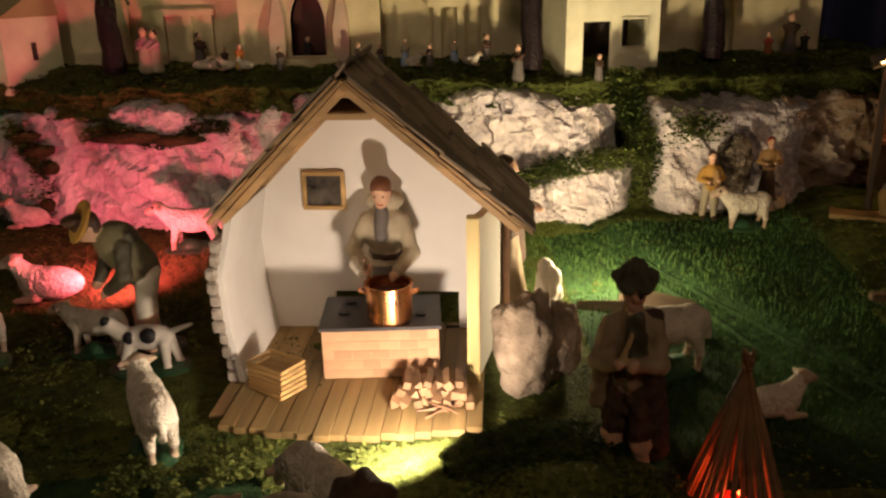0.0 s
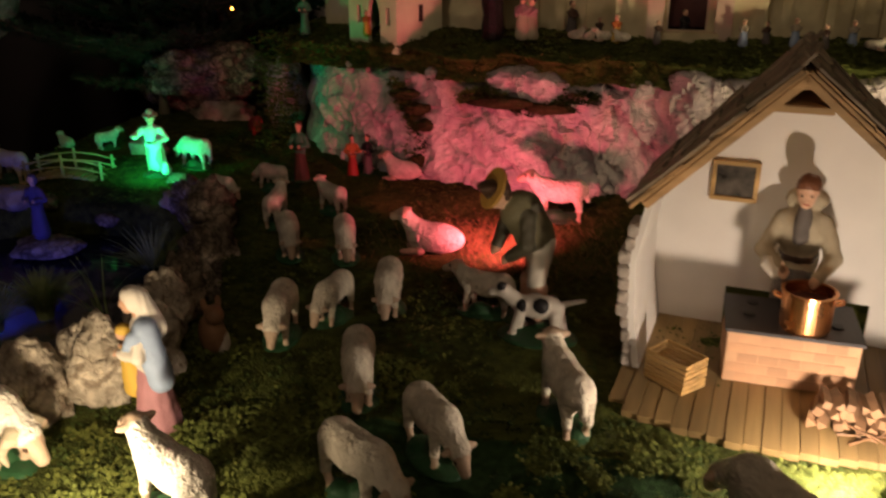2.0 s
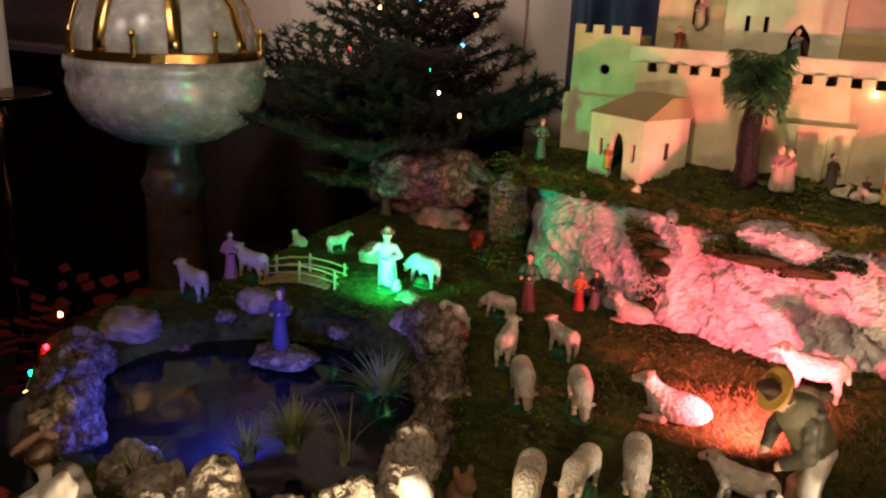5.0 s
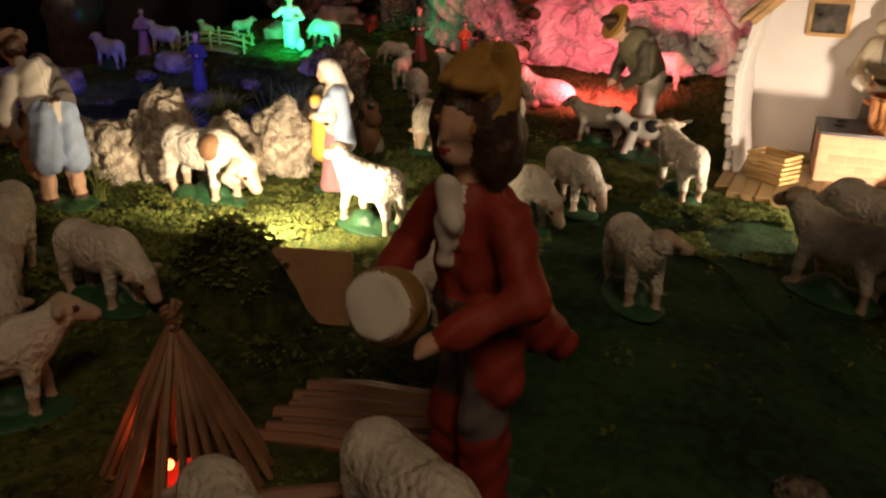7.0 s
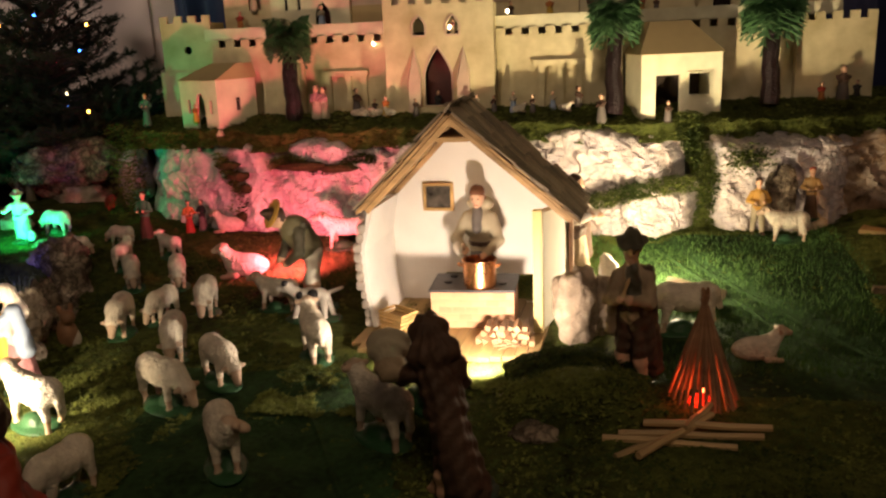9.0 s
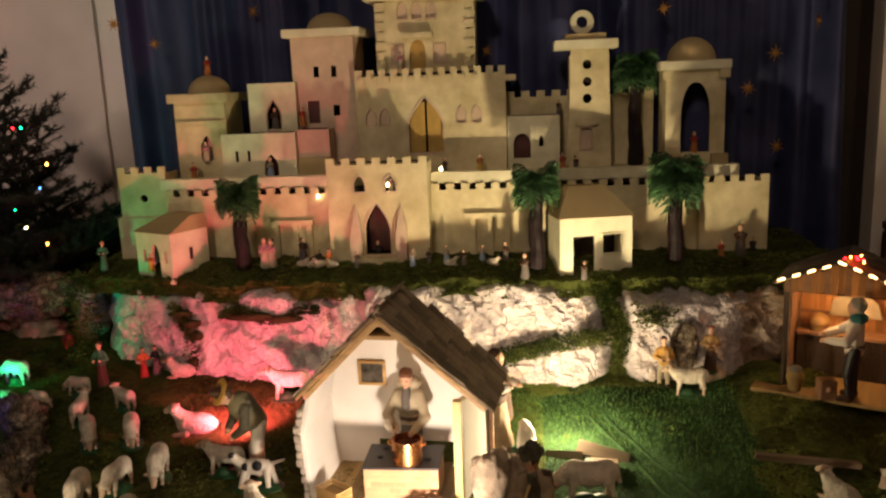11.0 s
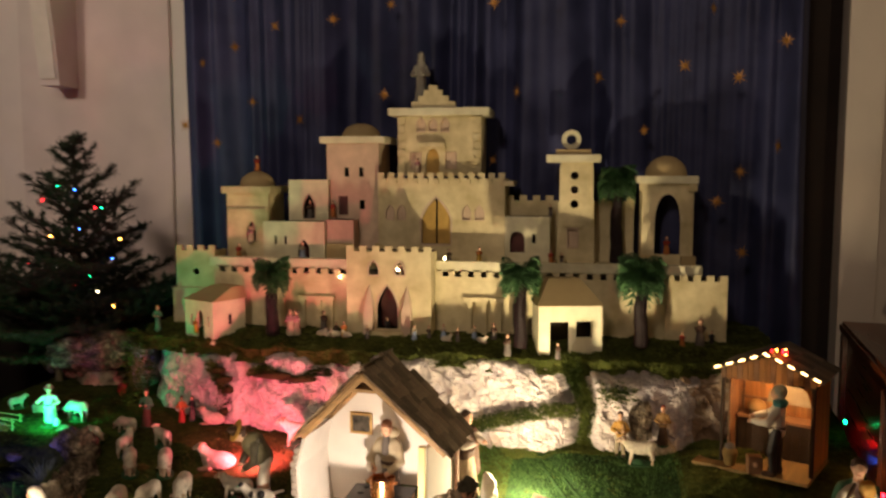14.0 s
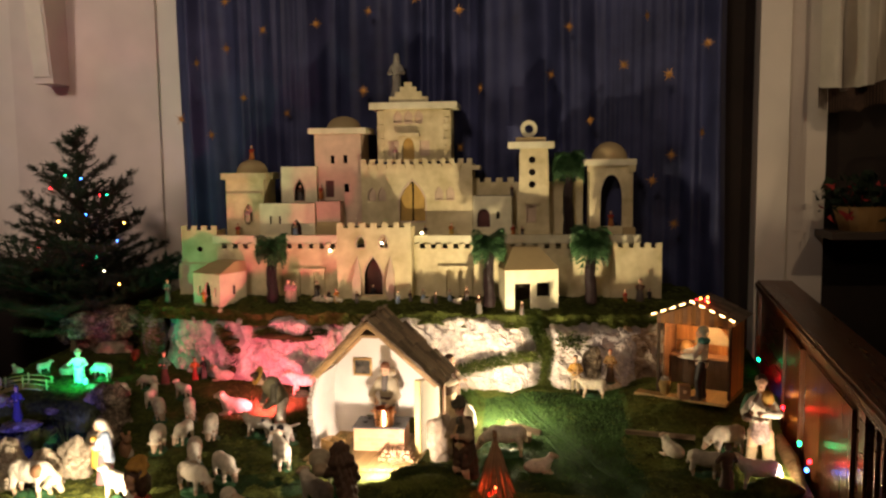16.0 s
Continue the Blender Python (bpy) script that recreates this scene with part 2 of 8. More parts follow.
M = dict(
    moss=surf("moss", (0.034, 0.043, 0.013), 0.95, var=0.6, scale=90, big=9, tint=(0.085, 0.10, 0.022), bump=0.9, fine=420, depth=0.004, spec=0.1),
    mosspad=surf("dry_moss", (0.030, 0.024, 0.010), 0.95, var=0.6, scale=110, big=20, tint=(0.065, 0.055, 0.02), bump=1.0, fine=380, depth=0.005, spec=0.1),
    mossleaf=surf("moss_leaf", (0.055, 0.080, 0.016), 0.85, var=0.55, scale=120, big=10, tint=(0.14, 0.155, 0.034), bump=0, spec=0.15),
    mossdark=surf("moss_dark_leaf", (0.022, 0.042, 0.010), 0.85, var=0.55, scale=120, big=10, tint=(0.06, 0.085, 0.02), bump=0, spec=0.15),
    felt=surf("turf_felt", (0.021, 0.038, 0.014), 0.95, var=0.5, scale=150, big=12, tint=(0.034, 0.076, 0.026), bump=0.8, fine=700, depth=0.003, spec=0.1),
    turf=surf("turf_blade", (0.040, 0.095, 0.022), 0.7, var=0.4, scale=150, big=12, tint=(0.075, 0.15, 0.032), bump=0, spec=0.2),
    # paler leaf tone that carries lamp light in the moss colour
    mosslight=surf("moss_light_leaf", (0.085, 0.115, 0.022), 0.85, var=0.5, scale=120, big=10, tint=(0.17, 0.20, 0.05), bump=0, spec=0.15),
    straw=surf("straw", (0.22, 0.14, 0.045), 0.8, var=0.4, bump=0),
    rock=surf("paper_rock", (0.50, 0.44, 0.44), 0.75, var=0.28, scale=42, big=16, tint=(0.66, 0.59, 0.56), bump=0.7, fine=120, depth=0.006, spec=0.25),
    tufabrown=surf("brown_tufa", (0.17, 0.125, 0.09), 0.95, var=0.55, scale=60, big=22, tint=(0.33, 0.27, 0.20), bump=1.0, fine=160, depth=0.008, spec=0.1),
    leather=surf("dark_jacket", (0.075, 0.065, 0.04), 0.45, var=0.4, scale=80, bump=0.4, spec=0.5),
    rockgrey=surf("grey_rock", (0.36, 0.31, 0.27), 0.85, var=0.45, scale=50, big=14, tint=(0.5, 0.44, 0.38), bump=0.8, fine=140, depth=0.006, spec=0.2),
    rockdark=surf("brown_rock", (0.23, 0.17, 0.12), 0.85, var=0.5, scale=50, big=14, tint=(0.42, 0.33, 0.25), bump=0.8, fine=140, depth=0.006, spec=0.2),
    rockstreak=surf("streaked_rock", (0.30, 0.19, 0.11), 0.8, var=0.45, scale=50, big=14, tint=(0.46, 0.33, 0.22), bump=0.8, fine=140, depth=0.006, spec=0.2),
    tufa=surf("tufa", (0.52, 0.44, 0.35), 0.95, var=0.55, scale=60, big=22, tint=(0.66, 0.58, 0.46), bump=1.0, fine=160, depth=0.008, spec=0.1),
    cream=surf("cream_plaster", (0.60, 0.50, 0.265), 0.75, var=0.24, scale=34, big=10, tint=(0.68, 0.60, 0.38), bump=0.3, fine=300, depth=0.001),
    pale=surf("pale_plaster", (0.69, 0.64, 0.42), 0.75, var=0.17, scale=34, big=10, tint=(0.76, 0.72, 0.52), bump=0.3, fine=300, depth=0.001),
    pinkplaster=surf("rose_plaster", (0.60, 0.46, 0.34), 0.75, var=0.24, scale=34, big=10, bump=0.3, fine=300, depth=0.001),
    ochre=surf("ochre_roof", (0.50, 0.38, 0.19), 0.75, var=0.15, scale=25, big=6, bump=0.3, fine=300, depth=0.001),
    whitewash=surf("whitewash", (0.78, 0.75, 0.71), 0.8, var=0.07, scale=30, big=7, bump=0.25, fine=220, depth=0.001),
    darkin=surf("opening_shade", (0.045, 0.03, 0.022), 0.8, var=0.3, bump=0),
    maroon=surf("maroon_door", (0.11, 0.035, 0.03), 0.6, var=0.3, bump=0.2),
    golddoor=surf("gold_door", (0.50, 0.32, 0.08), 0.5, var=0.25, bump=0.2),
    frond=surf("palm_frond", (0.028, 0.085, 0.030), 0.45, var=0.5, scale=90, tint=(0.085, 0.19, 0.07), bump=0, spec=0.5),
    trunkfoil=surf("palm_trunk", (0.014, 0.006, 0.007), 0.38, var=0.6, scale=140, bump=0.9, fine=240, depth=0.004, spec=0.25),
    needle=surf("fir_needle", (0.012, 0.022, 0.011), 0.65, var=0.5, scale=30, big=5, tint=(0.024, 0.040, 0.020), bump=0, spec=0.2),
    bark=surf("bark", (0.06, 0.04, 0.028), 0.9, var=0.4, scale=60, bump=0.6, fine=120, depth=0.004),
    shingle=wood("shingle", (0.225, 0.170, 0.115), var=0.6, spread=0.45),
    rafter=wood("rafter", (0.36, 0.225, 0.105), var=0.55, spread=0.35),
    plank=wood("deck_plank", (0.27, 0.18, 0.075), grain=(90, 9, 90), spread=0.22),
    stick=wood("split_stick", (0.52, 0.35, 0.17), spread=0.2),
    stickred=wood("dark_stick", (0.28, 0.15, 0.08), spread=0.2),
    firewood=wood("firewood", (0.27, 0.155, 0.085), spread=0.25),
    crate=wood("crate_wood", (0.52, 0.33, 0.13), spread=0.15),
    yellowpost=wood("post_wood", (0.46, 0.36, 0.15), grain=(90, 90, 9), spread=0.1),
    greyplank=wood("grey_plank", (0.19, 0.135, 0.085), spread=0.2),
    orangewood=wood("shed_wood", (0.42, 0.20, 0.07), grain=(90, 90, 9), spread=0.25),
    pewwood=wood("pew_wood", (0.15, 0.05, 0.02), grain=(60, 4, 60), rough=0.3, var=0.35, spread=0.05),
    pewpanel=wood("pew_panel_wood", (0.16, 0.055, 0.02), grain=(60, 60, 4), rough=0.32, var=0.35, spread=0.05),
    terracotta=surf("stove_plaster", (0.56, 0.32, 0.19), 0.75, var=0.14, scale=30, big=8, tint=(0.62, 0.37, 0.22), bump=0.25, fine=160, depth=0.001),
    iron=surf("stove_plate", (0.055, 0.05, 0.055), 0.45, var=0.3, bump=0.15),
    copper=surf("copper", (0.80, 0.38, 0.17), 0.28, 1.0, var=0.12, bump=0.05, scale=40),
    brass=surf("brass", (0.78, 0.50, 0.14), 0.22, 1.0, var=0.15, bump=0.05),
    brassdark=surf("dark_brass", (0.16, 0.095, 0.03), 0.2, 1.0, var=0.3, bump=0.05),
    marble=surf("marble", (0.30, 0.27, 0.25), 0.25, var=0.4, scale=30, big=9, tint=(0.42, 0.38, 0.35), bump=0.08, fine=80, spec=0.5),
    marbledark=surf("dark_marble", (0.085, 0.050, 0.042), 0.3, var=0.4, scale=30, big=9, tint=(0.13, 0.08, 0.07), bump=0.08, fine=80, spec=0.5),
    wax=surf("wax", (0.75, 0.68, 0.58), 0.5, var=0.06, bump=0.1),
    curtain=surf("curtain_cloth", (0.027, 0.033, 0.088), 0.55, var=0.3, scale=14, big=3, tint=(0.048, 0.054, 0.130), bump=0.3, fine=500, depth=0.001, spec=0.3),
    gold=surf("gold_star", (0.42, 0.21, 0.05), 0.4, 0.5, var=0.2, bump=0.1),
    wall=surf("church_wall", (0.70, 0.61, 0.54), 0.85, var=0.12, scale=8, big=2, bump=0.25, fine=90, depth=0.002),
    walllight=surf("church_pilaster", (0.76, 0.68, 0.60), 0.85, var=0.1, scale=8, big=2, bump=0.25, fine=90, depth=0.002),
    floor=surf("church_floor", (0.10, 0.075, 0.06), 0.4, var=0.4, scale=10, big=3, bump=0.1),
    cloth=surf("white_cloth", (0.72, 0.66, 0.56), 0.85, var=0.1, scale=20, bump=0.3, fine=300, depth=0.001),
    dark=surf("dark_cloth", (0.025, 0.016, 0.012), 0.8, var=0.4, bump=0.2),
    sacking=surf("brown_sacking", (0.20, 0.12, 0.06), 0.95, var=0.55, scale=160, big=30, tint=(0.30, 0.19, 0.10), bump=1.0, fine=300, depth=0.004, spec=0.1),
    violetcloth=surf("violet_cloth", (0.09, 0.07, 0.14), 0.7, var=0.3, scale=80, bump=0.3),
    water=surf("pond_water", (0.006, 0.008, 0.014), 0.06, var=0.3, bump=0.08, fine=60, depth=0.002, spec=0.3),
    # leaf colour raised to make up for light the stones block
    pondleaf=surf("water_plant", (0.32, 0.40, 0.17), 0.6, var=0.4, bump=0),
    wool=surf("wool", (0.70, 0.62, 0.49), 0.85, var=0.26, scale=130, big=30, tint=(0.78, 0.71, 0.59), bump=1.0, fine=330, depth=0.004, spec=0.15, spread=0.12),
    woolwhite=surf("white_wool", (0.74, 0.69, 0.60), 0.8, var=0.15, scale=130, big=30, bump=1.0, fine=330, depth=0.004, spec=0.2, spread=0.05),
    sheepface=surf("sheep_face", (0.52, 0.38, 0.27), 0.6, var=0.25, scale=150, bump=0.2, spread=0.15),
    claytile=surf("clay_tile", (0.40, 0.23, 0.11), 0.75, var=0.3, scale=60, big=20, bump=0.4),
    kilt=surf("patterned_kilt", (0.26, 0.17, 0.17), 0.75, var=0.45, scale=170, big=60, tint=(0.46, 0.34, 0.33), bump=0.3),
    basedark=surf("dark_figure_base", (0.020, 0.035, 0.026), 0.6, var=0.4, scale=120, bump=0.4, depth=0.002),
    basegreen=surf("figure_base", (0.022, 0.080, 0.030), 0.5, var=0.45, scale=120, bump=0.4, depth=0.002),
    skin=surf("painted_skin", (0.60, 0.36, 0.24), 0.45, var=0.15, scale=100, bump=0.1),
    hair=surf("painted_hair", (0.07, 0.035, 0.02), 0.5, var=0.4, scale=160, bump=0.7, fine=300, depth=0.002),
    olive=surf("olive_cloth", (0.17, 0.15, 0.085), 0.7, var=0.25, scale=80, bump=0.4),
    beige=surf("beige_cloth", (0.40, 0.34, 0.24), 0.85, var=0.2, scale=80, bump=0.5),
    greycloth=surf("grey_cloth", (0.13, 0.11, 0.10), 0.8, var=0.3, scale=80, bump=0.4),
    redcloth=surf("red_cloth", (0.30, 0.035, 0.018), 0.6, var=0.3, scale=80, bump=0.3),
    ochrecap=surf("ochre_cap", (0.45, 0.24, 0.05), 0.7, var=0.3, scale=80, bump=0.3),
    browncloak=surf("brown_cloak", (0.085, 0.045, 0.028), 0.7, var=0.5, scale=80, bump=0.5, depth=0.003),
    bluecloth=surf("pale_blue_cloth", (0.32, 0.40, 0.55), 0.7, var=0.2, scale=80, bump=0.3),
    yellowcloth=surf("yellow_cloth", (0.62, 0.40, 0.07), 0.7, var=0.2, scale=80, bump=0.3),
    rosecloth=surf("rose_cloth", (0.42, 0.20, 0.22), 0.7, var=0.25, scale=80, bump=0.3),
    whitecloth=surf("white_paint", (0.68, 0.62, 0.54), 0.6, var=0.15, scale=80, bump=0.3),
    greencloth=surf("green_cloth", (0.05, 0.16, 0.09), 0.6, var=0.3, scale=80, bump=0.3),
    tealcloth=surf("teal_cloth", (0.03, 0.16, 0.16), 0.6, var=0.3, scale=80, bump=0.3),
    orangecloth=surf("orange_cloth", (0.45, 0.16, 0.04), 0.6, var=0.3, scale=80, bump=0.3),
    black=surf("black_paint", (0.02, 0.018, 0.02), 0.5, var=0.4, scale=80, bump=0.3),
    cookhair=surf("auburn_hair", (0.17, 0.065, 0.03), 0.5, var=0.4, scale=160, bump=0.7, fine=300, depth=0.002),
    coatbrown=surf("brown_coat", (0.34, 0.25, 0.16), 0.7, var=0.35, scale=70, bump=0.5),
    motif=surf("dark_picture", (0.03, 0.032, 0.03), 0.3, var=0.8, scale=70, big=40, tint=(0.10, 0.085, 0.07), bump=0),
    felthat=surf("felt_hat", (0.085, 0.075, 0.048), 0.8, var=0.35, scale=90, bump=0.4),
    brick=surf("stove_brick", (0.55, 0.31, 0.18), 0.8, var=0.2, scale=60, big=12, bump=0.3, fine=200, depth=0.001, spread=0.12),
    stone=surf("stone_statue", (0.34, 0.32, 0.26), 0.7, var=0.2, scale=80, bump=0.3),
    redflower=surf("red_flower", (0.32, 0.02, 0.02), 0.6, var=0.3, bump=0),
    tilebrown=surf("brown_tile", (0.30, 0.17, 0.06), 0.6, var=0.2, scale=40, bump=0.3),
)


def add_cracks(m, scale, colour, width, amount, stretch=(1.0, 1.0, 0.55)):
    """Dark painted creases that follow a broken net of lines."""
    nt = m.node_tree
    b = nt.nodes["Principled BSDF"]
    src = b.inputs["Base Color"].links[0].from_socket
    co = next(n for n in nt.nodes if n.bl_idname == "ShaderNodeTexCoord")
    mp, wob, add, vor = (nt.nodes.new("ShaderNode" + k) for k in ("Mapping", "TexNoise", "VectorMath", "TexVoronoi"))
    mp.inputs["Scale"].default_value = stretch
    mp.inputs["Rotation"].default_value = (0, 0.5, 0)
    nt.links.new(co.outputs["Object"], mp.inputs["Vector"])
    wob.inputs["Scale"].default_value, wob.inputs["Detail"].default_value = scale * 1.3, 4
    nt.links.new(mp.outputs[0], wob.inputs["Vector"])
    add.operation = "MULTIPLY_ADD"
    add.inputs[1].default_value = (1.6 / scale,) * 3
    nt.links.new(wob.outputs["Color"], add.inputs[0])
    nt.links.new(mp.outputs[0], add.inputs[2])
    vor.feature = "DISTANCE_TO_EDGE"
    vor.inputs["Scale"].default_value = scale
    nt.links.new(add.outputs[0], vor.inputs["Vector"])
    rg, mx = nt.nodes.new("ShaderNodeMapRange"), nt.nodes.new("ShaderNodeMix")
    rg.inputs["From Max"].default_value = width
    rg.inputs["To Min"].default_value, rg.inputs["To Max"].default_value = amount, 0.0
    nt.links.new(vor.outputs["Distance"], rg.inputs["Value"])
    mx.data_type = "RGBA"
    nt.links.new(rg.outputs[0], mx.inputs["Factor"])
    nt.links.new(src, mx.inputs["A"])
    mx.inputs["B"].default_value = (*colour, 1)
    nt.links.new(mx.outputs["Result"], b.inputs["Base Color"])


def add_blotches(m, scale, colour, low, high, amount):
    """Patches of a second colour with soft, uneven outlines."""
    nt = m.node_tree
    b = nt.nodes["Principled BSDF"]
    src = b.inputs["Base Color"].links[0].from_socket
    co = next(n for n in nt.nodes if n.bl_idname == "ShaderNodeTexCoord")
    nz, rg, mx = (nt.nodes.new("ShaderNode" + k) for k in ("TexNoise", "MapRange", "Mix"))
    nz.inputs["Scale"].default_value, nz.inputs["Detail"].default_value, nz.inputs["Distortion"].default_value = scale, 6, 1.2
    nt.links.new(co.outputs["Object"], nz.inputs["Vector"])
    rg.inputs["From Min"].default_value, rg.inputs["From Max"].default_value = low, high
    rg.inputs["To Min"].default_value, rg.inputs["To Max"].default_value = 0.0, amount
    nt.links.new(nz.outputs["Fac"], rg.inputs["Value"])
    mx.data_type = "RGBA"
    nt.links.new(rg.outputs[0], mx.inputs["Factor"])
    nt.links.new(src, mx.inputs["A"])
    mx.inputs["B"].default_value = (*colour, 1)
    nt.links.new(mx.outputs["Result"], b.inputs["Base Color"])


# dark crease lines sit in the colour only, apart from the modelled folds
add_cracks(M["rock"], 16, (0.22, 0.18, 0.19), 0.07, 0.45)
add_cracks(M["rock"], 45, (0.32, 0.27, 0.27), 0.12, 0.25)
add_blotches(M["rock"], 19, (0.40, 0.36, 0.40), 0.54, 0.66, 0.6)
add_blotches(M["rock"], 13, (0.60, 0.43, 0.32), 0.60, 0.72, 0.5)
add_blotches(M["rockstreak"], 20, (0.60, 0.50, 0.42), 0.52, 0.62, 0.7)
add_blotches(M["rockdark"], 24, (0.50, 0.42, 0.34), 0.55, 0.68, 0.7)
add_blotches(M["marble"], 90, (0.10, 0.08, 0.07), 0.66, 0.72, 0.7)
add_blotches(M["marble"], 26, (0.52, 0.48, 0.44), 0.58, 0.70, 0.5)
# dark hollows of the tufa drawn in as colour
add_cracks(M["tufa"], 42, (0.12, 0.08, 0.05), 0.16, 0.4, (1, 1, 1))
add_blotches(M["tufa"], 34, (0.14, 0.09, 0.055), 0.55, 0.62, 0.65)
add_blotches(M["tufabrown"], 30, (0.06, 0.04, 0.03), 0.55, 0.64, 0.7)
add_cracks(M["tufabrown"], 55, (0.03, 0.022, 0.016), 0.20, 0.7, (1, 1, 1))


# ---- building helpers ----
def obj(name, bm, mats, parent=None, smooth=False):
    """Links a bmesh as one mesh object."""
    me = bpy.data.meshes.new(name)
    bmesh.ops.recalc_face_normals(bm, faces=bm.faces)
    bm.to_mesh(me)
    bm.free()
    for m in mats if isinstance(mats, (list, tuple)) else [mats]:
        me.materials.append(m)
    if smooth:
        for p in me.polygons:
            p.use_smooth = True
    ob = new(name, me)
    if parent:
        ob.parent = parent
    return ob


def part(name, bm, material, parent, label="", smooth=False):
    ob = obj(name, bm, material, parent, smooth)
    if label:
        tagged(ob, label)
    return ob


def raw(name, verts, faces, mats, parent=None, smooth=False, idx=None):
    me = bpy.data.meshes.new(name)
    me.from_pydata(verts, [], faces)
    for m in mats if isinstance(mats, (list, tuple)) else [mats]:
        me.materials.append(m)
    if idx is not None:
        me.polygons.foreach_set("material_index", idx)
    if smooth:
        me.polygons.foreach_set("use_smooth", [True] * len(me.polygons))
    me.update()
    ob = new(name, me)
    if parent:
        ob.parent = parent
    return ob


def thing(name, m=None, label="", category="", group="", kind=""):
    ob = new(name)
    ob.empty_display_size = 0.02
    if m is not None:
        ob.matrix_world = m
    return tagged(ob, label, category, group, kind)


def box(x0, x1, y0, y1, z0, z1, bevel=0.0, bm=None, rot=None):
    made = bm or bmesh.new()
    r = bmesh.ops.create_cube(made, size=1.0)["verts"]
    m = Matrix.Translation(((x0 + x1) / 2, (y0 + y1) / 2, (z0 + z1) / 2)) @ Matrix.Diagonal((x1 - x0, y1 - y0, z1 - z0, 1))
    if rot is not None:
        m = rot @ m
    bmesh.ops.transform(made, matrix=m, verts=r)
    if bevel:
        edges = list({e for v in r for e in v.link_edges})
        bmesh.ops.bevel(made, geom=edges, offset=bevel, segments=2, affect="EDGES")
    return made


def tube(points, radii, sides=8, bm=None, cap=True):
    """A swept tube through the points, with a radius at each."""
    made = bm or bmesh.new()
    rings = []
    pts = [Vector(p) for p in points]
    for i, p in enumerate(pts):
        d = (pts[min(i + 1, len(pts) - 1)] - pts[max(i - 1, 0)]).normalized()
        a = d.orthogonal().normalized() if i == 0 else (rings_a - d * rings_a.dot(d)).normalized()
        rings_a = a
        b = d.cross(a)
        r = radii[i] if hasattr(radii, "__len__") else radii
        rings.append([made.verts.new(p + (a * math.cos(2 * math.pi * k / sides) + b * math.sin(2 * math.pi * k / sides)) * r) for k in range(sides)])
    for i in range(len(rings) - 1):
        for k in range(sides):
            made.faces.new((rings[i][k], rings[i][(k + 1) % sides], rings[i + 1][(k + 1) % sides], rings[i + 1][k]))
    if cap:
        made.faces.new(rings[0][::-1])
        made.faces.new(rings[-1])
    return made


def lathe(profile, steps=32, bm=None, at=(0, 0, 0)):
    """A turned form from (radius, height) pairs."""
    made = bm or bmesh.new()
    rings = []
    for r, z in profile:
        rings.append([made.verts.new((at[0] + max(r, 1e-5) * math.cos(2 * math.pi * k / steps), at[1] + max(r, 1e-5) * math.sin(2 * math.pi * k / steps), at[2] + z)) for k in range(steps)])
    for a, b in zip(rings, rings[1:]):
        for k in range(steps):
            made.faces.new((a[k], a[(k + 1) % steps], b[(k + 1) % steps], b[k]))
    return made


def rect(x0, x1, z0, z1):
    return [(x0, z0), (x1, z0), (x1, z1), (x0, z1)]


def arch(x, w, z0, z1, pointed=True, n=6):
    """The outline of an arched opening: centre, width, foot and crown."""
    spring = z0 + (z1 - z0) * 0.5
    pts = [(x - w / 2, z0), (x + w / 2, z0)]
    for i in range(n + 1):
        t = i / n
        pts.append((x + w / 2 * (1 - t ** (1.6 if pointed else 2.0)), spring + (z1 - spring) * (t if pointed else math.sin(t * math.pi / 2))))
    for i in range(n - 1, -1, -1):
        t = i / n
        pts.append((x - w / 2 * (1 - t ** (1.6 if pointed else 2.0)), spring + (z1 - spring) * (t if pointed else math.sin(t * math.pi / 2))))
    return pts


def disc(x, z, r, n=14):
    return [(x + r * math.cos(2 * math.pi * k / n), z + r * math.sin(2 * math.pi * k / n)) for k in range(n)]


def battlement(x0, x1, z0, z1, teeth, tooth=0.55, height=0.013):
    """A wall outline whose upper edge carries merlons."""
    pts = [(x0, z0), (x1, z0)]
    w = (x1 - x0) / (teeth - 1 + tooth)
    top = []
    for i in range(teeth):
        a = x0 + i * w
        top += [(a, z1 - height), (a, z1), (a + w * tooth, z1), (a + w * tooth, z1 - height)]
    top = top[1:-1]
    return pts + top[::-1]


def panel(outline, holes=(), y=0.0, thick=0.006):
    """An upright board in the xz plane, with openings cut through it."""
    bm = bmesh.new()
    loops = []
    for pts in (outline, *holes):
        vs = [bm.verts.new((p[0], y, p[1])) for p in pts]
        loops += [bm.edges.new((vs[i], vs[(i + 1) % len(vs)])) for i in range(len(vs))]
    r = bmesh.ops.triangle_fill(bm, use_beauty=True, edges=loops)
    faces = [f for f in r["geom"] if isinstance(f, bmesh.types.BMFace)]
    ext = bmesh.ops.extrude_face_region(bm, geom=faces)
    bmesh.ops.translate(bm, vec=(0, thick, 0), verts=[v for v in ext["geom"] if isinstance(v, bmesh.types.BMVert)])
    return bm


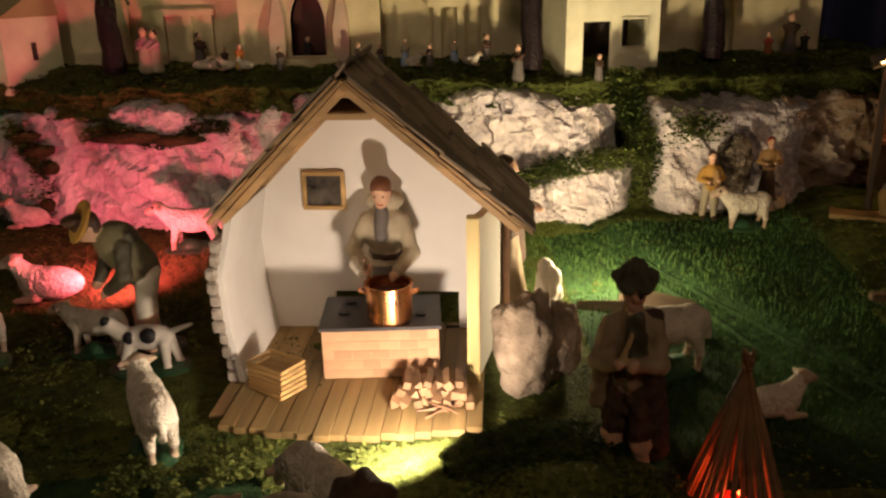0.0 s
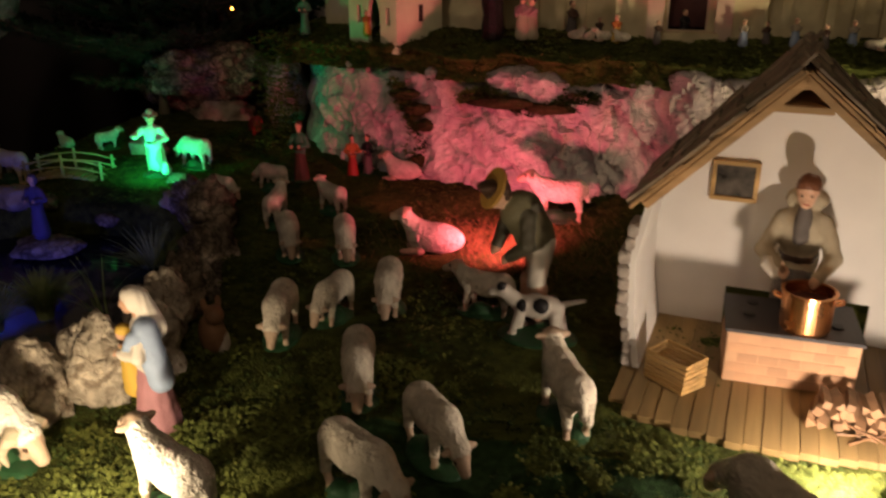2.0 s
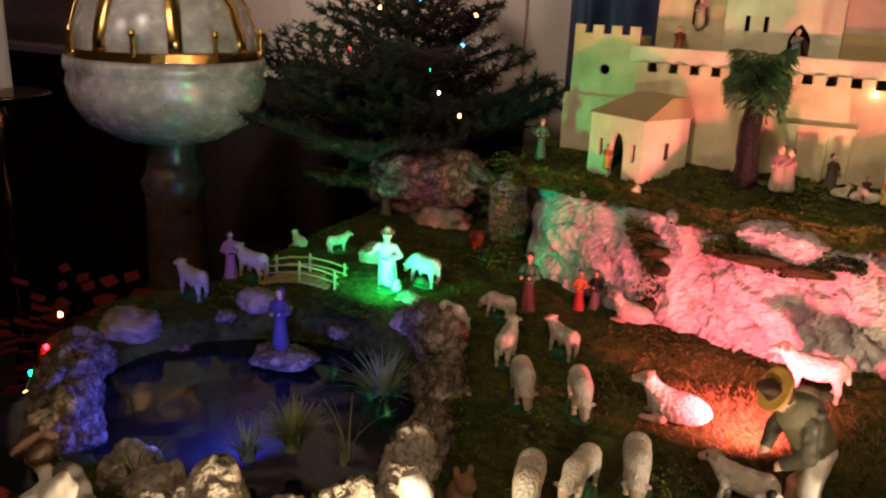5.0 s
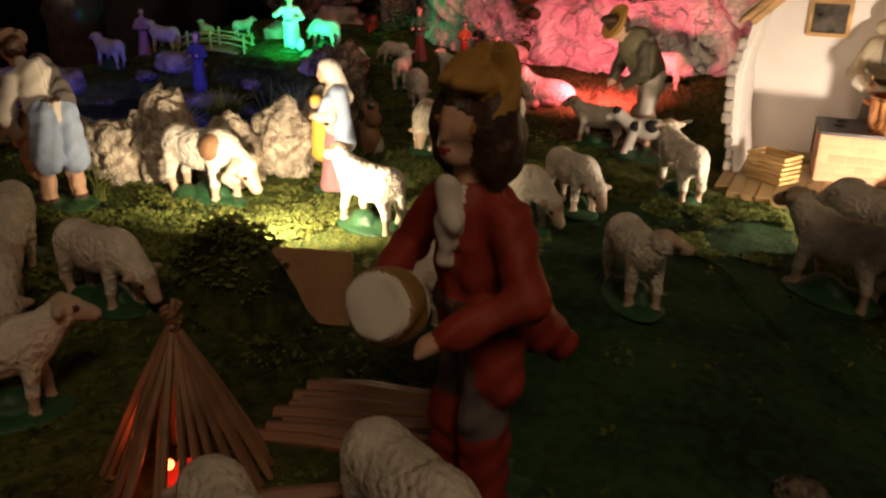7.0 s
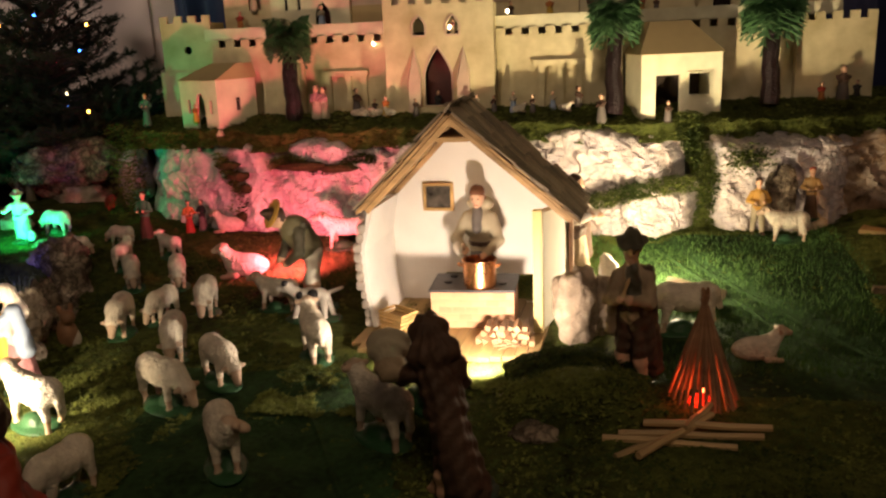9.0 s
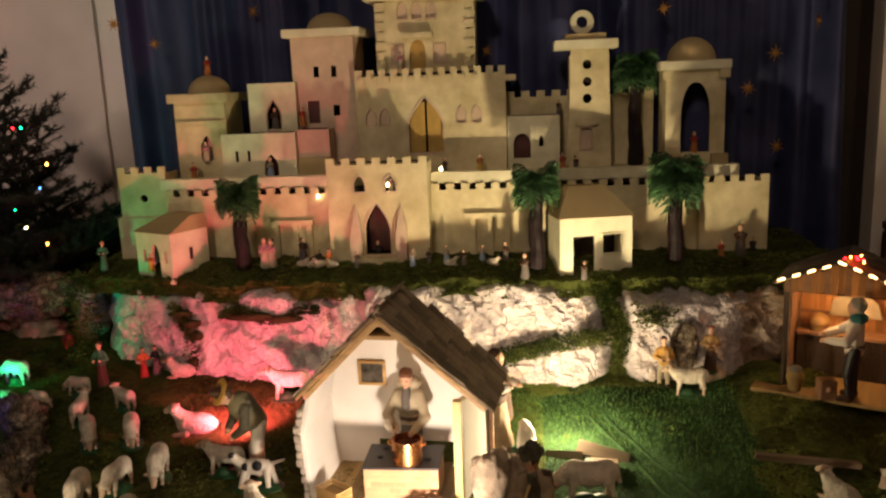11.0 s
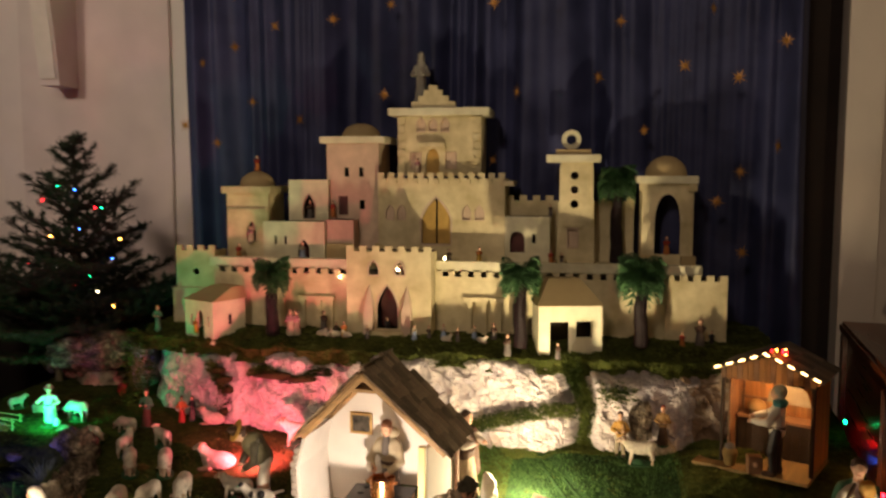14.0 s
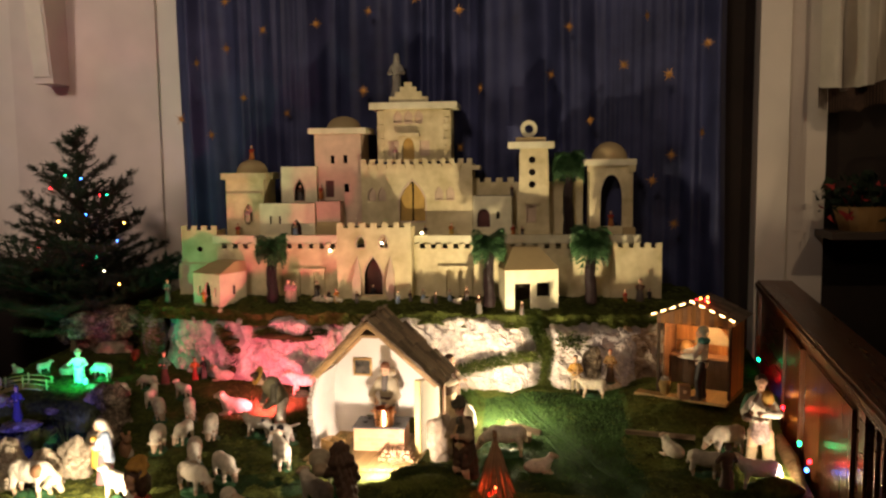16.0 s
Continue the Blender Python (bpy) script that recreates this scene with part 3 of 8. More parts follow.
# ---- carved figures: one blended skin from round forms ----
def net(f, lo, h):
    """A surface net over the sampled field f."""
    nx, ny, nz = f.shape
    inside = f < 0
    c = np.zeros((nx - 1, ny - 1, nz - 1, 3))
    cnt = np.zeros((nx - 1, ny - 1, nz - 1))
    corners = [(i, j, k) for i in (0, 1) for j in (0, 1) for k in (0, 1)]

    def sub(o):
        return tuple(slice(a, n - 1 + a) for a, n in zip(o, (nx, ny, nz)))
    for o in corners:
        for ax in range(3):
            if o[ax]:
                continue
            p = list(o)
            p[ax] = 1
            a, b = f[sub(o)], f[sub(p)]
            m = (a < 0) != (b < 0)
            t = np.where(m, a / np.where(m, a - b, 1), 0)
            for q in range(3):
                c[..., q] += np.where(m, o[q] + (t if q == ax else 0), 0)
            cnt += m
    live = cnt > 0
    ids = -np.ones(live.shape, int)
    ids[live] = np.arange(live.sum())
    g = np.stack(np.nonzero(live), 1)
    verts = (g + c[live] / cnt[live][:, None]) * h + lo
    quads = []
    for ax in range(3):
        u, v = (ax + 1) % 3, (ax + 2) % 3
        sl0, sl1 = [slice(None)] * 3, [slice(None)] * 3
        sl0[ax], sl1[ax] = slice(0, -1), slice(1, None)
        a, b = inside[tuple(sl0)], inside[tuple(sl1)]
        e = np.stack(np.nonzero(a != b), 1)
        e = e[(e[:, u] > 0) & (e[:, v] > 0) & (e[:, u] < f.shape[u] - 1) & (e[:, v] < f.shape[v] - 1)]
        flip = a[tuple(e.T)]
        q = []
        for du, dv in ((0, 0), (1, 0), (1, 1), (0, 1)):
            w = e.copy()
            w[:, u] -= du
            w[:, v] -= dv
            q.append(ids[tuple(w.T)])
        q = np.stack(q, 1)
        q[~flip] = q[~flip][:, ::-1]
        quads.append(q[(q >= 0).all(1)])
    return verts, np.concatenate(quads)


def field(prim, P):
    kind, mat, *a = prim
    if kind == "e":  # ellipsoid: centre, radii
        q = (P - np.array(a[0])) / np.array(a[1])
        k0 = np.sqrt((q * q).sum(-1)) + 1e-9
        k1 = np.sqrt(((q / np.array(a[1])) ** 2).sum(-1)) + 1e-9
        return k0 * (k0 - 1) / k1
    if kind == "c":  # limb: from, to, radii at both ends
        A, B = np.array(a[0]), np.array(a[1])
        d = B - A
        t = np.clip(((P - A) @ d) / (d @ d), 0, 1)
        return np.sqrt(((P - A - t[..., None] * d) ** 2).sum(-1)) - (a[2] + (a[3] - a[2]) * t)
    if kind == "d":  # drum or brim: from, to, radius
        A, B = np.array(a[0]), np.array(a[1])
        d = B - A
        ln = np.sqrt(d @ d)
        t = ((P - A) @ d) / ln
        r = np.sqrt(np.maximum(((P - A) ** 2).sum(-1) - t * t, 0)) - a[2]
        h = np.abs(t - ln / 2) - ln / 2
        return np.minimum(np.maximum(r, h), 0) + np.sqrt(np.maximum(r, 0) ** 2 + np.maximum(h, 0) ** 2)
    q = np.abs(P - np.array(a[0])) - np.array(a[1]) + a[2]  # rounded block: centre, half sizes, rounding
    return np.sqrt((np.maximum(q, 0) ** 2).sum(-1)) + np.minimum(q.max(-1), 0) - a[2]


def carve(name, prims, h=0.0018, blend=0.004, rough=0.0, folds=0.0):
    """One closed mesh, its paint given by the nearest form."""
    los, his = [], []
    for p in prims:
        if p[0] in "cd":
            r = max(p[4:])
            los += [np.minimum(p[2], p[3]) - r]
            his += [np.maximum(p[2], p[3]) + r]
        else:
            los += [np.array(p[2]) - np.array(p[3])]
            his += [np.array(p[2]) + np.array(p[3])]
    lo, hi = np.min(los, 0) - 3 * h, np.max(his, 0) + 3 * h
    n = np.ceil((hi - lo) / h).astype(int) + 1
    P = np.stack(np.meshgrid(*[lo[i] + h * np.arange(n[i]) for i in range(3)], indexing="ij"), -1)
    f = np.full(P.shape[:3], 0.02)
    for p, l, u in zip(prims, los, his):
        i0 = np.maximum(((l - lo - blend) / h).astype(int) - 2, 0)
        i1 = np.minimum(((u - lo + blend) / h).astype(int) + 4, n)
        w = tuple(slice(a, b) for a, b in zip(i0, i1))
        d, g = field(p, P[w]), f[w]
        k = np.clip(0.5 + 0.5 * (g - d) / blend, 0, 1)
        f[w] = g * (1 - k) + d * k - blend * k * (1 - k)
    if rough:
        f = f + rough * (np.sin(P[..., 0] * 900 + 2 * np.sin(P[..., 2] * 500)) * np.sin(P[..., 1] * 1000 + np.sin(P[..., 0] * 700)) * np.sin(P[..., 2] * 950 + 1.3 * np.sin(P[..., 1] * 600)))
    if folds:
        f = f + folds * (np.sin(9 * np.arctan2(P[..., 1], P[..., 0] + 0.001) + 2 * np.sin(P[..., 2] * 55)) + 0.7 * np.sin(P[..., 2] * 420 + P[..., 0] * 260 + 3 * np.sin(P[..., 1] * 130)))
    verts, quads = net(f, lo, h)
    mid = verts[quads].mean(1)
    ds = np.stack([field(p, mid) for p in prims], 0)
    mats = []
    for p in prims:
        if p[1] not in mats:
            mats.append(p[1])
    which = np.array([mats.index(p[1]) for p in prims])[ds.argmin(0)]
    return raw(name, verts.tolist(), quads.tolist(), [M[m] for m in mats], None, True, which.tolist())


# ---- church: floor, walls, curtain, pew ----
def slab(name, x0, x1, y0, y1, z0, z1, material, label, category="wall"):
    return tagged(obj(name, box(x0, x1, y0, y1, z0, z1), material), label, category, kind="structure")


slab("floor", -4.5, 3.5, -4.5, 3.2, -0.1, 0.0, M["floor"], "dark polished stone church floor", "floor")
slab("ceiling", -4.5, 3.5, -4.5, 3.2, 3.6, 3.7, M["wall"], "plain plaster church ceiling", "ceiling")
slab("wall_south", -4.5, 3.5, -4.6, -4.5, 0, 3.6, M["wall"], "plain plaster church wall")
slab("wall_west", -4.6, -4.5, -4.6, 3.2, 0, 3.6, M["wall"], "plain plaster church wall")
slab("wall_east", 3.5, 3.6, -4.6, 3.2, 0, 3.6, M["wall"], "plain plaster church wall")
slab("wall_north", -4.6, 3.6, 2.12, 2.25, 0, 3.6, M["wall"], "plastered church wall behind the fir tree")
slab("pilaster_west", -1.79, -1.02, 1.97, 2.12, 0, 2.35, M["walllight"], "pale plastered pilaster with a moulded edge", "pilaster")
slab("pilaster_edge", -1.93, -1.79, 2.03, 2.12, 0, 2.35, M["walllight"], "narrow stepped edge of a plastered pilaster", "pilaster")
slab("pilaster_inner", -1.70, -1.14, 1.955, 1.968, 0, 2.28, M["wall"], "flat raised field on a plastered pilaster", "pilaster")
slab("wainscot", -4.4, -1.12, 1.86, 1.95, 0, 1.045, M["dark"], "dark wooden panelling below the plastered wall", "panelling")
slab("wainscot_ledge", -4.4, -1.12, 1.84, 1.95, 1.045, 1.065, M["walllight"], "pale ledge on the dark panelling", "ledge")
slab("cornice_west", -2.2, -0.98, 1.90, 2.12, 2.115, 2.28, M["walllight"], "pale horizontal ledge above the pilaster", "ledge")
slab("trim", -2.2, -0.98, 1.895, 1.90, 2.095, 2.115, M["maroon"], "thin brown strip under the pale ledge", "trim")
bm = box(-1.552, -1.478, 1.80, 1.955, 1.725, 2.11)
for v in bm.verts:
    if v.co.z < 1.9:
        v.co.y += 0.05
speaker = thing("wall_speaker", pose(0, 0, 0), "slim column loudspeaker in wall colour hung under the ledge", "loudspeaker")
part("housing", bm, M["wall"], speaker)
bm = box(-1.546, -1.484, 1.796, 1.80, 1.745, 2.10, 0.002)
for v in bm.verts:
    if v.co.z < 1.9:
        v.co.y += 0.0463
part("front_cloth", bm, M["cloth"], speaker)

# curtain: one hanging sheet with deep folds
def curtain_y(x):
    return 1.60 - (x + 0.95) * 0.2 / 1.95


nx, nz = 720, 40
cv, cf = [], []
for j in range(nz + 1):
    z = 0.2 + 2.9 * j / nz
    for i in range(nx + 1):
        x = -0.912 + 1.667 * i / nx
        s = x * 27 + 2.4 * math.sin(x * 6.1) + 1.1 * math.sin(x * 15.7 + 1) + 0.35 * math.sin(z * 2.3 + x * 5)
        y = curtain_y(x) + 0.042 * math.sin(s) * (0.7 + 0.3 * math.sin(x * 11)) + 0.013 * math.sin(2.3 * s + 1 + 0.6 * z) + 0.006 * math.sin(z * 4 + x * 17) + 0.007 * math.sin(x * 88 + 6 * math.sin(x * 8.3) + 0.5 * math.sin(z * 1.9 + x * 9)) * max(0.05, 0.45 + 0.75 * math.sin(x * 19 + 1)) + 0.002 * math.sin(x * 171 + 5 * math.sin(x * 13) + 0.3 * z)
        cv.append((x, y, z))
for j in range(nz):
    for i in range(nx):
        a = j * (nx + 1) + i
        cf.append((a, a + 1, a + nx + 2, a + nx + 1))
curtain = raw("curtain", cv, cf, M["curtain"], None, True)
sol = curtain.modifiers.new("thickness", "SOLIDIFY")
sol.thickness = 0.002
tagged(curtain, "deep blue pleated curtain hanging behind the model town", "curtain")


def star(x, z, r):
    bm = bmesh.new()
    turn = random.uniform(0, 1)
    for k in range(8):
        a = 2 * math.pi * k / 8 + turn
        d, s = Vector((math.cos(a), 0, math.sin(a))), Vector((-math.sin(a), 0, math.cos(a)))
        rr = r * (1 if k % 2 else 0.8)
        vs = [bm.verts.new(v) for v in (s * r * 0.14 + Vector((0, -0.002, 0)), s * -r * 0.14 + Vector((0, -0.002, 0)), d * rr, Vector((0, 0.002, 0)))]
        bm.faces.new((vs[0], vs[1], vs[2]))
        bm.faces.new((vs[0], vs[2], vs[3]))
        bm.faces.new((vs[1], vs[3], vs[2]))
    bmesh.ops.create_icosphere(bm, subdivisions=1, radius=r * 0.25)
    ob = obj("gold_star", bm, M["gold"])
    ob.matrix_world = pose(x, curtain_y(x) - 0.066, z, 0, 0, random.uniform(-50, 50))
    return tagged(ob, "small gold foil star pinned on the blue curtain", "star", "stars on the curtain")


for x, z in ((-0.71, 1.92), (-0.26, 1.87), (-0.12, 1.90), (0.01, 1.86), (0.32, 1.80), (0.53, 1.82), (0.69, 1.74), (-0.42, 1.84), (-0.59, 1.83), (-0.71, 1.78), (-0.81, 1.74), (0.07, 1.64), (0.27, 1.67), (0.47, 1.69), (0.59, 1.66), (-0.87, 1.57), (-0.77, 1.52), (-0.52, 1.58), (0.38, 1.54), (0.60, 1.44), (0.68, 1.50), (0.55, 1.37), (0.61, 1.25), (0.01, 1.47), (-0.28, 1.64), (-0.66, 1.63)):
    star(x, z, random.uniform(0.017, 0.022))

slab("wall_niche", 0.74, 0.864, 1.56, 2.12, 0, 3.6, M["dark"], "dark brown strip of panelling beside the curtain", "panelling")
slab("pilaster_east", 0.865, 0.95, 1.50, 2.0, 0, 3.6, M["walllight"], "pale plastered corner pilaster beside the pew", "pilaster")
slab("pilaster_side", 0.95, 1.075, 1.56, 2.0, 0, 3.6, M["walllight"], "pale plastered wall beside a niche", "wall")
# the niche's shade is put into the wall and shelf colours
slab("wall_altar", 1.075, 3.5, 1.60, 2.0, 0, 3.6, M["dark"], "altar wall coloured near-black for the shade of a niche", "wall")
slab("altar_shelf", 1.05, 2.2, 1.42, 1.60, 1.20, 1.22, M["floor"], "stone shelf coloured dark for dim light, before a dark niche", "shelf")

# white valance with a fringe
vv, vf = [], []
for j in range(13):
    for i in range(121):
        x = 1.03 + 0.9 * i / 120
        z = 1.96 - 0.34 * j / 12 * (0.93 + 0.07 * math.sin(x * 13))
        vv.append((x + 0.008 * j / 12 * math.sin(x * 70), 1.50 + (0.060 * math.sin(x * 47 + 1.6 * math.sin(x * 17)) + 0.014 * math.sin(x * 121)) * (0.45 + 0.55 * j / 12), z))
for j in range(12):
    for i in range(120):
        a = j * 121 + i
        vf.append((a, a + 1, a + 122, a + 121))
val = tagged(raw("valance", vv, vf, M["cloth"], None, True), "gathered white cloth valance above a dark niche", "curtain")
fringe = []
ff = []
for i in range(150):
    x = 1.03 + 0.9 * i / 150
    z = 1.96 - 0.34 * (0.93 + 0.07 * math.sin(x * 13))
    y = 1.495 + 0.016 * math.sin(x * 62 + math.sin(x * 21))
    n = len(fringe)
    fringe += [(x, y, z + 0.004), (x + 0.006, y, z + 0.004), (x + 0.005, y - 0.003, z - 0.06 - 0.01 * math.sin(x * 90)), (x + 0.001, y - 0.003, z - 0.06)]
    ff.append((n, n + 1, n + 2, n + 3))
tagged(raw("fringe", fringe, ff, M["browncloak"], val), "brown hanging fringe")


def flower_box(x, y, z):
    t = thing("flower_box", pose(x, y, z), "low pot of dim red flowers on a stone shelf", "plant")
    part("pot", lathe([(0.0, 0), (0.06, 0), (0.08, 0.07), (0.072, 0.07), (0.06, 0.03), (0, 0.03)], 18), M["tilebrown"], t)
    vs, fs, ix = [], [], []
    for k in range(260):
        a, r, h = random.uniform(0, 6.28), random.uniform(0, 0.15), random.uniform(0.05, 0.17)
        c = Vector((r * math.cos(a), r * math.sin(a) * 0.6, h * (1 - r * 2)))
        n = len(vs)
        s = random.uniform(0.012, 0.03)
        for q in range(3):
            vs.append(c + Vector((random.uniform(-s, s), random.uniform(-s, s), random.uniform(-s, s))))
        fs.append((n, n + 1, n + 2))
        ix.append(1 if random.random() < 0.1 else 0)
    raw("blossom", vs, fs, [M["needle"], M["redflower"]], t, False, ix)
    return t


flower_box(1.16, 1.50, 1.22)


def pew():
    t = thing("church_pew", pose(0.836, 1.385, 0, 0, 0, -8.2) @ pose(-0.845, -1.42, 0), "long dark polished wooden pew with a slatted front", "pew")
    part("top_rail", box(0.845, 0.945, -0.30, 1.42, 1.065, 1.092, 0.006), M["pewwood"], t)
    part("side_panel", box(0.862, 0.885, 0.29, 1.40, 0.02, 1.064, 0.003), M["pewwood"], t)
    part("inner_panel", box(0.856, 0.863, 0.755, 0.945, 0.30, 1.035, 0.003), M["pewpanel"], t, "lighter inset wooden panel")
    part("panel_moulding", box(0.851, 0.863, 0.945, 0.962, 0.29, 1.047, 0.003), M["pewpanel"], t)
    part("panel_moulding", box(0.851, 0.863, 0.738, 0.755, 0.29, 1.047, 0.003), M["pewpanel"], t)
    part("panel_moulding", box(0.852, 0.863, 0.755, 0.945, 1.035, 1.047, 0.003), M["pewpanel"], t)
    part("inner_panel", box(0.856, 0.863, 0.33, 0.700, 0.30, 1.047, 0.003), M["pewpanel"], t, "lighter inset wooden panel")
    part("end_post", box(0.852, 0.93, 1.40, 1.44, 0.0, 1.064, 0.004), M["pewwood"], t)
    part("corner_post", box(0.855, 0.93, 0.25, 0.29, 0.0, 1.064, 0.004), M["pewwood"], t)
    for k in range(15):
        y = -0.285 + 0.036 * k
        part("slat", box(0.862, 0.874, y, y + 0.016, 0.06, 1.062, 0.002), M["pewwood"], t)
    part("bottom_rail", box(0.858, 0.885, -0.30, 0.25, 0.02, 0.06, 0.003), M["pewwood"], t)
    part("bench_seat", box(0.95, 1.30, -0.30, 1.40, 0.43, 0.46, 0.004), M["pewwood"], t)
    part("back_rest", box(1.30, 1.33, -0.30, 1.40, 0.02, 1.0, 0.004), M["pewwood"], t)
    return t


pew()

# ---- table landscape ----
EDGE_Y, EDGE_X = [-0.12, 0.2, 0.43, 0.70, 0.76, 0.82, 0.90, 1.05, 1.7], [-0.52, -0.83, -1.06, -1.335, -1.36, -1.28, -1.23, -1.225, -1.27]


def right_edge(y):
    """The table ends along the slanting pew."""
    return 0.822 - 0.145 * max(0.0, 1.378 - y)


def ease(a, b, v):
    t = min(1.0, max(0.0, (v - a) / (b - a)))
    return t * t * (3 - 2 * t)


def bump_at(x, y, cx, cy, rx, ry, h):
    d = ((x - cx) / rx) ** 2 + ((y - cy) / ry) ** 2
    return h * max(0.0, 1 - d) ** 0.8 if d < 1 else 0.0


def pond(x, y):
    """1 in the middle of the pond, 0 outside."""
    return ease(1.0, 0.72, ((x + 0.90) / 0.235) ** 2 + ((y - 0.665) / 0.20) ** 2)


def ground_z(x, y):
    z = G + 0.03 * ease(0.7, 1.05, y) + 0.028 * ease(0.34, 0.5, x) * ease(0.68, 0.92, y) + 0.025 * ease(-0.6, -0.95, x) * ease(0.6, 1.0, y)
    z += bump_at(x, y, 0.035, 0.425, 0.095, 0.062, 0.034) + bump_at(x, y, -0.522, 0.193, 0.052, 0.042, 0.054)
    z += 0.010 * noise.noise((x * 6, y * 6, 3.1)) + 0.005 * noise.noise((x * 17, y * 17, 1.7)) + 0.002 * noise.noise((x * 50, y * 50, 0))
    d = 0.9186 * (x - 0.21) + 0.3967 * (y - 0.90)  # edge of the upper turf mat
    z += (0.009 * ease(0, 0.014, d) - 0.004 * ease(-0.075, -0.068, d) * ease(-0.052, -0.060, d)) * ease(0.36, 0.44, y) * ease(0.62, 0.55, x) * ease(1.02, 0.97, y)
    z -= 0.055 * pond(x, y)
    z -= 0.062 * ease(0.10, 0.0, x - float(np.interp(y, EDGE_Y, EDGE_X)))
    return z


step = 0.0075
gx, gy = np.arange(-1.56, 0.845, step), np.arange(-0.12, 1.62, step)
gv, gf, gid = [], [], {}
for j, y in enumerate(gy):
    left, right = float(np.interp(y, EDGE_Y, EDGE_X)), right_edge(y)
    for i, x in enumerate(gx):
        if left - step <= x <= right + step:
            gid[i, j] = len(gv)
            x = min(max(x, left), right)
            gv.append((x, y, ground_z(x, y)))
for (i, j), a in gid.items():
    q = [gid.get(k) for k in ((i, j), (i + 1, j), (i + 1, j + 1), (i, j + 1))]
    if None not in q:
        gf.append(q)
ground = raw("ground", gv, gf, [M["moss"], M["felt"]], None, True, [1 if (gv[q[0]][0] > 0.10 and 0.45 < gv[q[0]][1] < 1.0 and gv[q[0]][0] < 0.42) or (-0.32 < gv[q[0]][0] + 0.25 * gv[q[0]][1] < -0.06 and gv[q[0]][1] < 0.5) else 0 for q in gf])
tagged(ground, "mossy green landscape covering a large table", "ground", kind="structure")

skirt = bmesh.new()
prev = None
for x, y in ((0.822, 1.6), (0.822, 1.378), (0.6048, -0.12), (-0.52, -0.12), (-0.83, 0.2), (-1.06, 0.43), (-1.335, 0.70), (-1.35, 0.76), (-1.28, 0.82), (-1.23, 0.90), (-1.225, 1.05), (-1.265, 1.6)):
    cur = [skirt.verts.new((x, y, 0.0)), skirt.verts.new((x, y, 0.80))]
    if prev:
        skirt.faces.new((prev[0], cur[0], cur[1], prev[1]))
    prev = cur
tagged(obj("table_skirt", skirt, M["dark"]), "dark cloth skirt hanging round the table", "tablecloth")


def facet(q, k):
    """Height over one tilted plane per cell: the flat faces of crushed paper."""
    near = noise.voronoi(q)[1][0]
    g = noise.cell_vector(near * 23.7 + Vector((k, 2 * k, 3 * k))) - Vector((0.5, 0.5, 0.5))
    return 0.9 * g.y + 1.5 * (q - near).dot(g)


def crumple(p):
    """Sharp folds as in crushed and painted paper."""
    a, amp, fr = 0.0, 0.42, 24.0
    u, w = 0.75 * p[0] + 0.66 * p[2], 0.75 * p[2] - 0.66 * p[0]
    bend = 0.25 * noise.noise((u * 16, w * 16, 4.4))
    a += 1.05 * facet(Vector((u * 19 + bend, p[1] * 12, w * 12 + bend)), 1) + 0.55 * facet(Vector((u * 46, p[1] * 30, w * 34 + bend)), 5)
    for k in range(3):
        a += amp * (1 - 2.2 * abs(noise.noise((u * fr * 1.3 + 7 * k, p[1] * fr, w * fr * 0.75 + 3 * k))))
        amp *= 0.50
        fr *= 2.15
        u, w = 0.8 * u + 0.6 * w, 0.8 * w - 0.6 * u
    return a


def rock_face(name, x0, x1, foot, z0, z1, lean, material, label, bulge=0.03, seed=0.0, cut=None):
    """A crumpled rock slab; foot gives the line of its base, cut trims its upper edge."""
    n, m = int((x1 - x0) / 0.004), 64
    vs, fs = [], []
    for j in range(m + 1):
        v = j / m
        for i in range(n + 1):
            u = i / n
            x = x0 + (x1 - x0) * u
            top = z1 + 0.022 * noise.noise((x * 11 + seed, 2.2, 0)) + (cut(x) if cut else 0)
            low = z0 + 0.008 * noise.noise((x * 15 + seed, 5.5, 0))
            rim = ease(0, 0.12, u + 0.03 * noise.noise((v * 6, seed, 1))) * ease(1, 0.88, u + 0.03 * noise.noise((v * 6, seed, 2))) * ease(0, 0.05, v) * ease(1, 0.86, v)
            z = low + (top - low) * v
            y = foot(x) + lean * v - bulge * rim ** 0.35 - 0.0175 * (0.35 + 0.65 * rim) * crumple((x + seed, 0.2 * x, z)) + 0.03 * (1 - rim)
            xx = x + 0.012 * rim * noise.noise((x * 20 + seed, z * 20, 9))
            vs.append((xx, y, z))
    for j in range(m):
        for i in range(n):
            a = j * (n + 1) + i
            fs.append((a, a + 1, a + n + 2, a + n + 1))
    ob = raw(name, vs, fs, material, None, False)
    return tagged(ob, label, "rock")


def left_foot(x):
    return 1.075 + 0.10 * ease(-0.45, -0.85, x)


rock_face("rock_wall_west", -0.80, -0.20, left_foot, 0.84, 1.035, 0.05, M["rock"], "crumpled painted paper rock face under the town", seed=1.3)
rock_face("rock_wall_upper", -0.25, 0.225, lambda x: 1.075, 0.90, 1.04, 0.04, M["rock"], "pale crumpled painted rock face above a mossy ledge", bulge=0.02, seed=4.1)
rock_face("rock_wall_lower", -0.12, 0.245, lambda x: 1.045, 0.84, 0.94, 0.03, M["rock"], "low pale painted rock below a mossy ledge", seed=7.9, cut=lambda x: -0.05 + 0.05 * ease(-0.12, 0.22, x))
